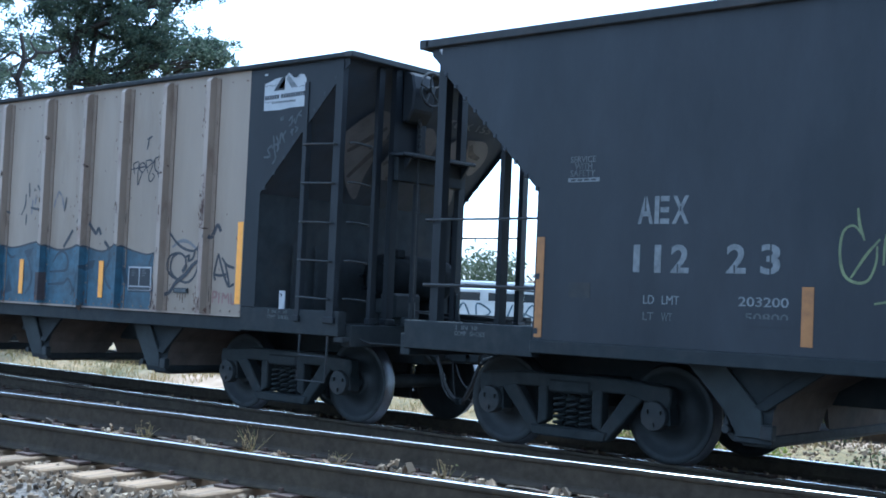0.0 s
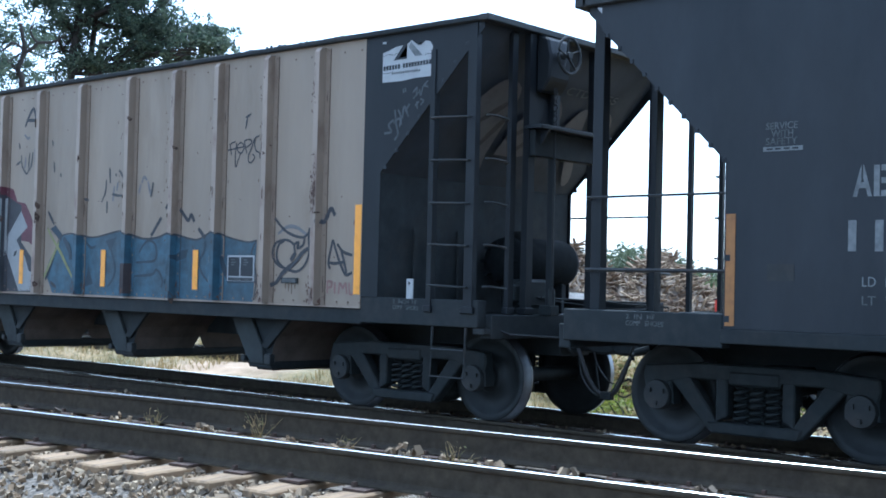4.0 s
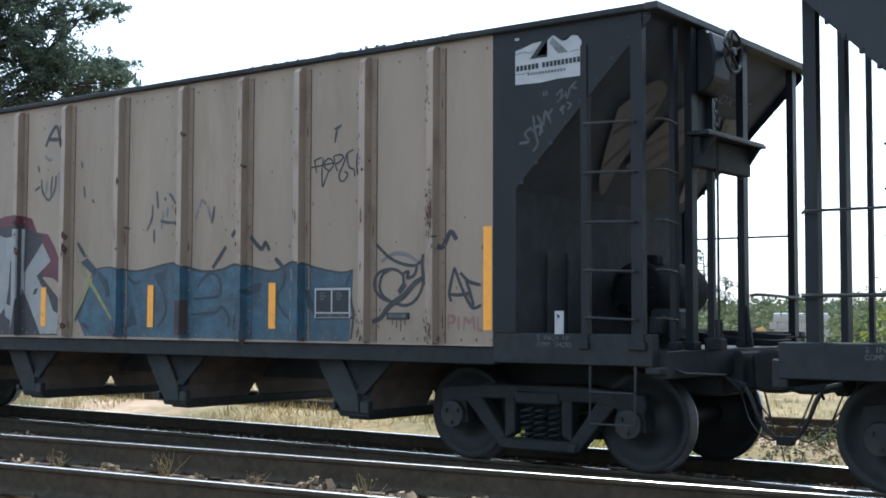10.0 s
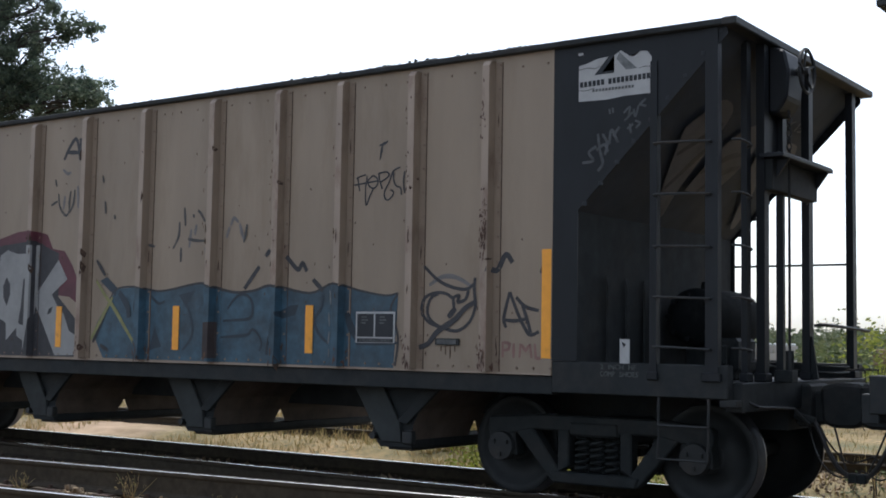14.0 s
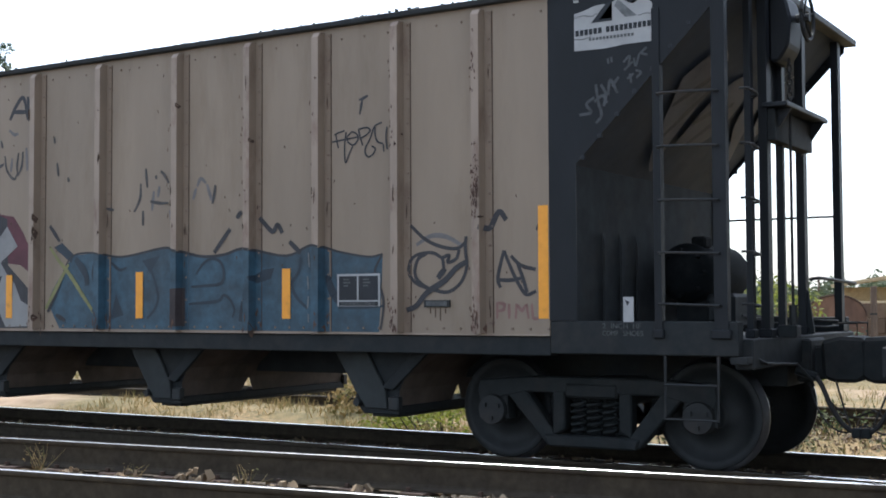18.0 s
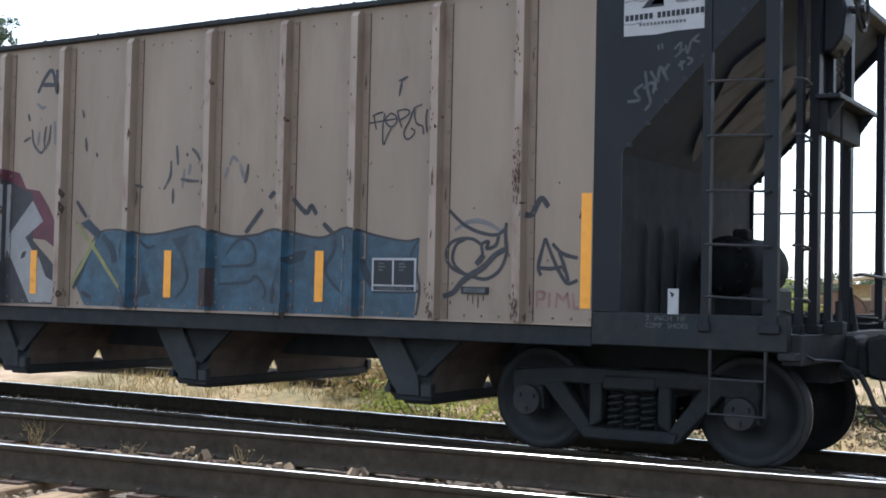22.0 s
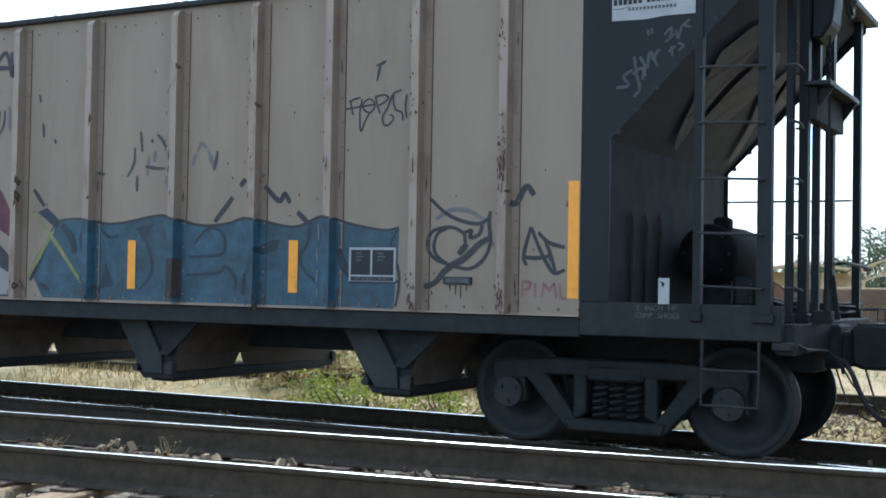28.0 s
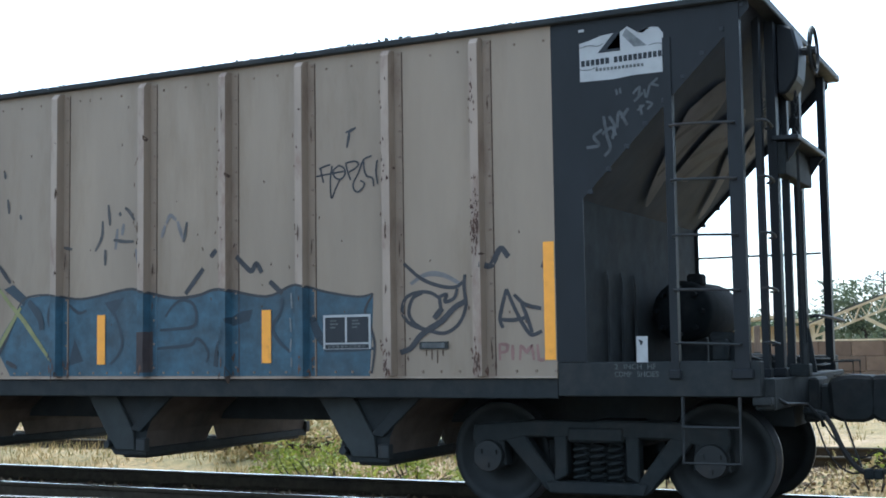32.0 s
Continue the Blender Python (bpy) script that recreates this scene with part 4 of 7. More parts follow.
def beige_end(car):
    """Posts, ladders, hand brake and brake gear on the end that shows."""
    xe = BEIGE_R
    zt = 3.84
    # side ladder on the near side
    for x, w in ((-3.44, 0.06), (-2.945, 0.105)):
        post(car, x, -SIDE - 0.012, w, 0.07, 1.09, zt - 0.2 if w < 0.1 else zt, "corner_post")
    lad = (1.35, 1.74, 2.14, 2.55, 2.96)
    for z in lad:
        bm = bmesh.new()
        tube(bm, curve_pts([(-3.42, -SIDE + 0.0, z), (-3.38, -SIDE - 0.06, z + 0.005), (-2.99, -SIDE - 0.06, z - 0.01), (-2.95, -SIDE, z - 0.012)], 3), 0.011, 6)
        part("side_ladder_rung", bm, M["steel_dark"], car)
        bm = bmesh.new()
        tube(bm, curve_pts([(xe + 0.02, -1.62, z), (xe + 0.08, -1.58, z), (xe + 0.08, -1.36, z - 0.015), (xe + 0.02, -1.32, z - 0.02)], 3), 0.011, 6)
        part("end_ladder_rung", bm, M["steel_dark"], car)
    # end posts: channels that lean out at the foot
    for x, y, w, d in ((-2.89, -1.15, 0.05, 0.08), (-2.825, -0.97, 0.07, 0.10), (-2.815, -0.57, 0.06, 0.05), (-2.86, 0.18, 0.07, 0.10), (-2.85, 1.37, 0.07, 0.10)):
        post(car, x, y, w, d, 1.085, zt, "end_post")
    bm = bmesh.new()
    prism(bm, [(-2.83, 1.09), (-2.76, 1.09), (-2.81, 1.45), (-2.83, 1.48)], 0.20, 0.23)
    part("post_gusset", bm, M["underframe"], car)
    # far side posts seen through the open end
    for z in (2.19,):
        bm = bmesh.new()
        tube(bm, [(-4.2, SIDE - 0.02, z), (-2.94, SIDE - 0.02, z)], 0.012, 6)
        part("safety_rail", bm, M["steel_dark"], car)
    bm = bmesh.new()
    tube(bm, curve_pts([(xe + 0.0, 0.28, 1.56), (xe + 0.08, 0.4, 1.57), (xe + 0.08, 1.55, 1.54), (xe + 0.0, 1.62, 1.54)], 4), 0.016, 6)
    part("end_handhold", bm, M["steel_dark"], car)
    # brake step with its brackets
    bm = bmesh.new()
    box(bm, xe + 0.0, xe + 0.20, -1.0, 0.22, 2.90, 2.935, bevel=0.006)
    for k in range(5):
        box(bm, xe + 0.02 + k * 0.04, xe + 0.03 + k * 0.04, -0.98, 0.20, 2.935, 2.945)
    part("brake_step", bm, M["black"], car, "black brake platform on brackets")
    for y in (-0.85, 0.10):
        bm = bmesh.new()
        prism(bm, [(xe + 0.0, 2.898), (xe + 0.20, 2.898), (xe + 0.0, 2.62)], y - 0.012, y + 0.012)
        part("step_bracket", bm, M["black"], car)
    bm = bmesh.new()
    box(bm, xe - 0.01, xe + 0.09, -0.95, 0.12, 2.64, 2.895, bevel=0.006)
    part("step_backing", bm, M["underframe"], car)
    # added black plate: darkens the gaps that crowded uprights would fill
    beam(car, "brake_mount", xe - 0.03, xe - 0.012, -0.96, -0.44, 2.96, 3.80, "black_panel", "black plate added to darken the space behind the hand brake")
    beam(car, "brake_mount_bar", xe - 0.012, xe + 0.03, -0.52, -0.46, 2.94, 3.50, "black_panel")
    # hand brake: housing, wheel, chain and rod
    bm = bmesh.new()
    prism(bm, [(xe + 0.02, 3.86), (xe + 0.16, 3.80), (xe + 0.20, 3.62), (xe + 0.18, 3.40), (xe + 0.10, 3.28), (xe + 0.02, 3.28)], -0.86, -0.52, 0.02)
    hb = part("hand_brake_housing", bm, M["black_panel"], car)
    bm = bmesh.new()
    wx, wy, wz, wr = xe + 0.28, -0.67, 3.64, 0.18
    ring = [(wx, wy + wr * math.cos(a), wz + wr * math.sin(a)) for a in np.linspace(0, 2 * math.pi, 33)]
    tube(bm, ring, 0.015, 6, close=False)
    for k in range(5):
        a = 2 * math.pi * k / 5 + 0.4
        tube(bm, [(wx - 0.03, wy, wz), (wx, wy + wr * math.cos(a), wz + wr * math.sin(a))], 0.011, 5)
    tube(bm, [(xe + 0.15, wy, wz), (wx + 0.02, wy, wz)], 0.035, 8)
    part("brake_wheel", bm, M["steel_dark"], hb, "round hand brake wheel")
    bm = bmesh.new()
    tube(bm, [(xe + 0.13, -0.68, 2.95), (xe + 0.13, -0.68, 1.28)], 0.012, 6)
    tube(bm, [(xe + 0.13, -0.68, 1.34), (xe + 0.13, -0.68, 1.18)], 0.035, 8)
    part("brake_rod", bm, M["steel_dark"], hb)
    bm = bmesh.new()
    for k in range(7):
        ring = [(xe + 0.13 + (0.012 if k % 2 else 0.0) * math.cos(a), -0.68 + 0.02 * math.cos(a), 3.30 - k * 0.055 + 0.035 * math.sin(a)) for a in np.linspace(0, 2 * math.pi, 9)]
        tube(bm, ring, 0.007, 4, close=False)
    part("brake_chain", bm, M["steel_dark"], hb)
    beam(car, "bell_crank", xe + 0.02, xe + 0.17, -0.74, -0.60, 1.08, 1.18, "cast")
    # reservoir and control valve on the platform
    bm = bmesh.new()
    lathe(bm, [(0.02, -0.62), (0.14, -0.60), (0.25, -0.55), (0.27, -0.48), (0.27, 0.48), (0.25, 0.55), (0.14, 0.60), (0.02, 0.62)], 24)
    tank = part("air_reservoir", bm, M["tank_black"], car, "black air brake reservoir", smooth=True)
    tank.matrix_basis = pose(-3.86, 0.55, 1.63)
    for a in range(8):
        w = 2 * math.pi * a / 8
        bm = bmesh.new()
        tube(bm, [(0.20 * math.cos(w), -0.66, 0.20 * math.sin(w)), (0.20 * math.cos(w), -0.56, 0.20 * math.sin(w))], 0.022, 6)
        part("bolt", bm, M["tank_black"], tank)
    bm = bmesh.new()
    box(bm, 0.02, 0.16, -0.42, -0.26, 0.22, 0.33, bevel=0.02)
    part("valve_fitting", bm, M["tank_black"], tank)
    for y in (0.2, 0.9):
        bm = bmesh.new()
        box(bm, -4.0, -3.68, y - 0.03, y + 0.03, 1.07, 1.40, bevel=0.01)
        part("reservoir_bracket", bm, M["cast"], car)
    bm = bmesh.new()
    box(bm, -3.55, -3.30, -0.3, 0.15, 1.14, 1.44, bevel=0.03)
    box(bm, -3.50, -3.36, -0.42, -0.3, 1.2, 1.38, bevel=0.02)
    part("control_valve", bm, M["cast"], car)
    beam(car, "valve_bracket", -3.50, -3.36, -0.2, 0.05, 1.07, 1.14, "cast")
    for k in range(2):
        bm = bmesh.new()
        tube(bm, curve_pts([(-3.3 + k * 0.06, -0.1, 1.25), (-3.2 + k * 0.05, 0.5, 1.18 + k * 0.05), (-2.9, 0.9, 1.14 + k * 0.06), (-2.84, 1.3, 1.14 + k * 0.05)], 4), 0.010, 6)
        part("brake_pipe", bm, M["steel_dark"], car)
    # uncoupling step and grab iron under the corner
    bm = bmesh.new()
    tube(bm, [(-3.40, -SIDE + 0.02, 0.96), (-3.40, -SIDE, 0.48), (-2.98, -SIDE, 0.48), (-2.98, -SIDE + 0.02, 0.96)], 0.014, 6)
    tube(bm, [(-3.40, -SIDE, 0.74), (-2.98, -SIDE, 0.74)], 0.011, 6)
    part("sill_step", bm, M["steel_dark"], car)
    bm = bmesh.new()
    tube(bm, [(xe + 0.07, 0.95, 1.04), (xe + 0.24, 0.95, 1.04), (xe + 0.24, 0.95, 1.17), (xe + 0.07, 0.95, 1.17)], 0.013, 6)
    part("grab_iron", bm, M["steel_dark"], car)
    bm = bmesh.new()
    tube(bm, [(xe + 0.07, 1.35, 1.04), (xe + 0.24, 1.35, 1.04), (xe + 0.24, 1.35, 1.17), (xe + 0.07, 1.35, 1.17)], 0.013, 6)
    part("grab_iron", bm, M["steel_dark"], car)


AEX_L, AEX_R, AEX_SIDE = -1.76, 11.9, 1.804


def black_car():
    car = thing("hopper_car", "black open hopper car with white stencilled lettering", "railway car", "train")
    zt, zs = 3.83, 1.07
    for s in (-1, 1):
        y = -AEX_SIDE if s < 0 else AEX_SIDE - 0.014
        pts = [(-0.222, zs), (10.36, zs), (10.36, 2.38), (11.56, 3.57), (11.56, zt), (-1.42, zt), (-1.42, 3.57), (-0.222, 2.385)]
        side_sheet(car, "side_sheet", pts, y, 0.014, "black", "smooth black painted side sheet")
        beam(car, "top_chord", AEX_L + 0.17, AEX_R - 0.17, s * AEX_SIDE - 0.06, s * AEX_SIDE + 0.06, zt - 0.05, zt + 0.03, "steel_dark")
        beam(car, "side_sill", -0.24, 10.3, s * (AEX_SIDE - 0.03) - 0.05, s * (AEX_SIDE - 0.03) + 0.05, zs - 0.12, zs - 0.003, "underframe")
        for e, xe in ((1, AEX_L), (-1, AEX_R)):
            beam(car, "end_side_sill", min(xe, xe + e * 1.535), max(xe, xe + e * 1.535), s * (AEX_SIDE - 0.07) - 0.07, s * (AEX_SIDE - 0.07) + 0.07, zs - 0.16, zs + 0.11, "underframe")
            # near and far corner posts, ladder stile and rungs
            post(car, xe + e * 0.185, s * 1.55 - 0.05, 0.10, 0.10, zs, zt - 0.03, "corner_post")
            for k in range(10):
                bm = bmesh.new()
                xx, zz = xe + e * (0.40 + k * 0.125), 3.51 - k * 0.124
                box(bm, xx - 0.018, xx + 0.018, s * (AEX_SIDE - 0.008) - 0.02, s * (AEX_SIDE - 0.008) + 0.02, zz - 0.015, zz + 0.025, bevel=0.006)
                part("flange_lug", bm, M["black"], car)
    for e, xe in ((1, AEX_L), (-1, AEX_R)):
        bm = bmesh.new()
        prism(bm, [(xe + e * 0.20, zt - 0.04), (xe + e * 0.20, 3.72), (xe + e * 1.58, 2.37), (xe + e * 1.63, 2.37), (xe + e * 0.25, zt - 0.04)], -AEX_SIDE + 0.016, AEX_SIDE - 0.016)
        part("slope_sheet", bm, M["black"], car, "black end slope sheet")
        beam(car, "end_bulkhead", xe + e * 1.60 - 0.01, xe + e * 1.60 + 0.01, -AEX_SIDE + 0.016, AEX_SIDE - 0.016, 0.95, 2.4, "black")
        beam(car, "end_sill", xe - 0.06, xe + 0.06, -AEX_SIDE + 0.02, AEX_SIDE - 0.02, 0.84, 1.05, "underframe")
        beam(car, "end_top_chord", xe - 0.06 + e * 0.15, xe + 0.06 + e * 0.15, -AEX_SIDE - 0.06, AEX_SIDE + 0.06, zt - 0.055, zt + 0.034, "steel_dark")
        beam(car, "end_platform", min(xe + e * 0.07, xe + e * 1.55), max(xe + e * 0.07, xe + e * 1.55), -AEX_SIDE + 0.15, AEX_SIDE - 0.15, 0.99, 1.03, "steel_dark")
        for y, w, d in ((-0.38, 0.06, 0.12), (0.30, 0.045, 0.05), (0.93, 0.045, 0.05), (1.45, 0.06, 0.10)):
            post(car, xe, y, w, d, 1.05, 3.78, "end_post")
        coupler(car, xe - e * 0.02, -e)
        for z, r in ((1.52, 0.018), (2.14, 0.012)):
            for s in (-1, 1):
                bm = bmesh.new()
                tube(bm, [(xe + e * 0.12, s * 1.60, z), (xe + e * 0.2, s * 1.77, z), (xe + e * 1.62, s * 1.77, z)], r, 6)
                part("safety_rail", bm, M["steel_dark"], car)
        for z in (1.28, 1.70, 2.12, 2.55, 2.97):
            bm = bmesh.new()
            tube(bm, curve_pts([(xe - e * 0.02, 0.95, z), (xe - e * 0.08, 0.99, z), (xe - e * 0.08, 1.45, z), (xe - e * 0.02, 1.49, z)], 3), 0.011, 6)
            part("end_ladder_rung", bm, M["steel_dark"], car)
            bm = bmesh.new()
            tube(bm, curve_pts([(xe + e * 0.0, 1.50, z), (xe + e * 0.05, 1.75, z), (xe + e * 0.52, 1.79, z), (xe + e * 0.56, 1.70, z)], 3), 0.011, 6)
            part("side_ladder_rung", bm, M["steel_dark"], car)
    beam(car, "centre_sill", AEX_L + 0.05, AEX_R - 0.05, -0.28, 0.28, 0.62, 0.96, "underframe")
    for x in (1.60, 4.98, 8.36):
        pocket(car, x, half=0.15, top=0.59, z0=0.35)
    bm = bmesh.new()
    prism(bm, [(-0.1, 2.38), (10.25, 2.38), (AEX_R - 0.55, 3.62), (AEX_L + 0.55, 3.62)], -AEX_SIDE + 0.02, AEX_SIDE - 0.02)
    part("stone_fill", bm, M["steel_dark"], car)
    bm = bmesh.new()
    tube(bm, curve_pts([(AEX_L + 0.2, -0.3, 1.06), (AEX_L + 0.3, 0.0, 1.14), (AEX_L + 0.5, 0.5, 1.12), (AEX_L + 0.8, 0.9, 1.08)], 4), 0.03, 6)
    box(bm, AEX_L + 0.35, AEX_L + 0.75, -0.5, -0.2, 1.03, 1.16, bevel=0.02)
    part("brake_rigging", bm, M["cast"], car)
    sets = truck(car, -0.325, 0.925) + truck(car, 10.465, 0.925)
    return car, sets


beige, beige_sets = beige_car()
beige_end(beige)
aex, aex_sets = black_car()

# ---------------------------------------------------------------- paint, plates and lettering on the cars
PY = -SIDE - 0.003                   # just proud of the beige skin
PB = -SIDE - 0.003


def rib_depth(x):
    """How far the skin or a rib stands out at x."""
    for r in RIBS:
        c = r + 0.015
        if abs(x - c) < 0.036:
            return 0.09
        if abs(x - c) < 0.048:
            return 0.09 * (1 - (abs(x - c) - 0.036) / 0.012)
        if 0 < x - c < 0.118:
            return 0.006
    return 0.0


def spray(car, name, mat, lines, w, label="", y=None, over_ribs=True, lift=0.003, taper=0.35, smooth_=True):
    """Sprayed strokes that run over skin and ribs alike."""
    bm = bmesh.new()
    many = len(lines) > 12
    ob = None
    for k, line in enumerate(lines):
        if not many and k:
            ob = part(name, bm, M[mat], car, label)
            bm = bmesh.new()
        pts = curve_pts(line, 5) if smooth_ and len(line) > 2 else [tuple(Vector(line[0]).lerp(Vector(line[-1]), i / 6)) for i in range(7)] if len(line) == 2 else line
        if y is not None:
            stroke(bm, pts, w, y - 0.0004 * k, taper)
        else:
            fine = []
            for a, b in zip(pts, pts[1:]):
                n = max(1, int(abs(b[0] - a[0]) / 0.012))
                fine += [(a[0] + (b[0] - a[0]) * i / n, a[1] + (b[1] - a[1]) * i / n) for i in range(n)]
            fine.append(pts[-1])
            n0 = len(bm.verts)
            stroke(bm, fine, w, 0.0, taper)
            bm.verts.ensure_lookup_table()
            for v in bm.verts[n0:]:
                v.co.y = -SIDE - rib_depth(v.co.x) - lift - 0.0004 * k
    ob = part(name, bm, M[mat], car, label)
    if many:
        ob["kind"] = "stuff"
    return ob


def fill(car, name, mat, outline_low, outline_high, x0, x1, label="", lift=0.002):
    """A painted field between two heights that change along x; it follows the ribs."""
    bm = bmesh.new()
    xs = list(np.arange(x0, x1, 0.03))
    for r in RIBS:
        for d in (-0.033, -0.021, 0.051, 0.063, 0.133):
            if x0 < r + d < x1:
                xs.append(r + d)
    xs = sorted(xs) + [x1]
    row = []
    for x in xs:
        y = -SIDE - rib_depth(x) - lift
        lo, hi = np.interp(x, *zip(*outline_low)), np.interp(x, *zip(*outline_high))
        row.append((bm.verts.new((x, y, lo)), bm.verts.new((x, y, hi))))
    for a, b in zip(row, row[1:]):
        bm.faces.new((a[0], b[0], b[1], a[1]))
    return part(name, bm, M[mat], car, label)


def field(car, name, mat, pts, label="", lift=0.004):
    """A painted patch with any outline in x and z; it follows the ribs."""
    def spans(x):
        z = []
        for (a, b), (c, d) in zip(pts, pts[1:] + pts[:1]):
            if (a <= x) != (c <= x):
                z.append(b + (d - b) * (x - a) / (c - a))
        return sorted(z)
    x0, x1 = min(p[0] for p in pts), max(p[0] for p in pts)
    xs = list(np.arange(x0, x1, 0.02)) + [p[0] for p in pts]
    xs += [r + d for r in RIBS for d in (-0.033, -0.021, 0.051, 0.063, 0.133) if x0 < r + d < x1]
    xs = sorted(set(round(float(x), 4) for x in xs))
    bm = bmesh.new()
    for a, b in zip(xs, xs[1:]):
        l, r = spans(a + 1e-5), spans(b - 1e-5)
        if len(l) != len(r):
            continue
        ya, yb = -SIDE - rib_depth(a) - lift, -SIDE - rib_depth(b) - lift
        for k in range(0, len(l) - 1, 2):
            bm.faces.new([bm.verts.new(v) for v in ((a, ya, l[k]), (b, yb, r[k]), (b, yb, r[k + 1]), (a, ya, l[k + 1]))])
    bmesh.ops.remove_doubles(bm, verts=bm.verts, dist=0.0005)
    return part(name, bm, M[mat], car, label)


def shape(car, name, mat, pts, y, label=""):
    bm = bmesh.new()
    bm.faces.new([bm.verts.new((x, y, z)) for x, z in pts])
    bmesh.ops.triangulate(bm, faces=bm.faces)
    return part(name, bm, M[mat], car, label)


def plate(car, name, mat, x0, x1, z0, z1, y, t=0.006, label=""):
    bm = bmesh.new()
    box(bm, x0, x1, y - t, y, z0, z1)
    return part(name, bm, M[mat], car, label)


def paint_beige(car):
    top = [(-10.3, 1.30), (-10.14, 1.55), (-9.98, 1.74), (-9.85, 1.88), (-9.52, 1.90), (-9.15, 1.85), (-8.63, 1.92), (-8.46, 1.91), (-8.09, 1.83), (-7.80, 1.84), (-7.55, 1.89),
           (-7.06, 1.81), (-6.76, 1.90), (-6.45, 1.83), (-6.14, 1.78), (-5.99, 1.80)]
    fill(car, "blue_graffiti", "spray_blue", [(-10.2, 1.35), (-10.05, 1.13), (-6.02, 1.12), (-6.0, 1.55), (-5.99, 1.79)], top, -10.2, -5.99, "faded blue sprayed graffiti band along the sill")
    spray(car, "graffiti_outline", "spray_black", [top[2:], [(-5.99, 1.80), (-6.07, 1.66), (-6.02, 1.53), (-5.98, 1.37), (-6.01, 1.14)]], 0.028, "black outline of the blue graffiti", lift=0.005)
    spray(car, "graffiti_inner_line", "spray_navy", [
        [(-8.787, 1.819), (-8.742, 1.696), (-8.683, 1.564), (-8.652, 1.432), (-8.703, 1.32), (-8.797, 1.234)],
        [(-8.155, 1.66), (-8.072, 1.753), (-7.969, 1.804), (-7.852, 1.773), (-7.805, 1.671), (-7.84, 1.568), (-8.053, 1.547), (-8.217, 1.54)],
        [(-8.245, 1.374), (-7.887, 1.399), (-7.805, 1.456), (-7.721, 1.406), (-7.674, 1.315), (-7.698, 1.244)],
        [(-6.891, 1.794), (-6.906, 1.671), (-6.992, 1.548), (-6.93, 1.425), (-6.81, 1.329)],
        [(-9.52, 1.86), (-9.56, 1.68), (-9.50, 1.50), (-9.56, 1.30)],
        [(-9.30, 1.80), (-9.18, 1.72), (-9.08, 1.74)]], 0.036, lift=0.005)
    spray(car, "graffiti_shade", "spray_navy", [[(-6.584, 1.623), (-6.547, 1.517), (-6.488, 1.421), (-6.395, 1.345)], [(-7.544, 1.62), (-7.503, 1.489), (-7.562, 1.358), (-7.596, 1.205)],
                                                [(-9.812, 1.846), (-9.673, 1.697), (-9.639, 1.57)]], 0.085, lift=0.0055)
    spray(car, "graffiti_shade", "spray_navy", [[(-6.463, 1.334), (-6.237, 1.338), (-5.989, 1.347)]], 0.035, lift=0.0062)
    for pts in ([(-8.87, 1.808), (-8.63, 1.85), (-8.716, 1.733), (-8.762, 1.68)], [(-7.451, 1.621), (-7.311, 1.691), (-7.195, 1.701), (-7.235, 1.601), (-7.406, 1.56)],
                [(-9.228, 1.48), (-9.121, 1.266), (-9.306, 1.225)], [(-10.136, 1.972), (-10.015, 2.015), (-9.844, 1.891), (-9.871, 1.802), (-9.964, 1.858)]):
        field(car, "graffiti_shade", "spray_navy", pts, lift=0.0045)
    spray(car, "paint_chip", "stencil", [[(-6.80, 1.83), (-6.79, 1.70)], [(-6.81, 1.62), (-6.80, 1.50)], [(-6.80, 1.44), (-6.81, 1.33)], [(-6.80, 1.28), (-6.80, 1.20)], [(-8.46, 1.88), (-8.45, 1.80)]], 0.018, "worn pale chips on a rib", lift=0.006)
    field(car, "placard_patch", "spray_brown", [(-8.47, 1.16), (-8.29, 1.16), (-8.29, 1.53), (-8.47, 1.52)], "dull dark brown painted patch", 0.007)
    # tags
    spray(car, "sprayed_tag", "spray_black", [
        [(-6.537, 2.819), (-6.396, 2.832), (-6.245, 2.845)], [(-6.491, 2.878), (-6.48, 2.819), (-6.464, 2.76)], [(-6.508, 2.88), (-6.451, 2.9), (-6.395, 2.91)],
        [(-6.378, 2.899), (-6.396, 2.774), (-6.386, 2.624), (-6.346, 2.698), (-6.301, 2.777)],
        [(-6.311, 2.898), (-6.261, 2.87), (-6.25, 2.821), (-6.295, 2.777), (-6.351, 2.8), (-6.367, 2.854), (-6.311, 2.898)],
        [(-6.244, 2.912), (-6.223, 2.834), (-6.196, 2.764)], [(-6.244, 2.912), (-6.155, 2.92), (-6.117, 2.893), (-6.156, 2.857), (-6.211, 2.833)],
        [(-5.99, 2.954), (-6.062, 2.931), (-6.09, 2.886), (-6.123, 2.812), (-6.168, 2.739), (-6.163, 2.681), (-6.125, 2.659), (-6.075, 2.694), (-6.064, 2.731), (-6.102, 2.753)],
        [(-6.067, 2.922), (-6.063, 2.845), (-6.036, 2.786), (-5.982, 2.763), (-5.972, 2.696)], [(-5.937, 2.912), (-5.949, 2.818), (-5.934, 2.712)]], 0.017, "thin black sprayed tag", taper=0.1)
    spray(car, "sprayed_mark", "spray_black", [[(-6.141, 3.207), (-6.185, 3.187), (-6.241, 3.173)], [(-6.202, 3.179), (-6.214, 3.122), (-6.231, 3.041)]], 0.03, taper=0.5)
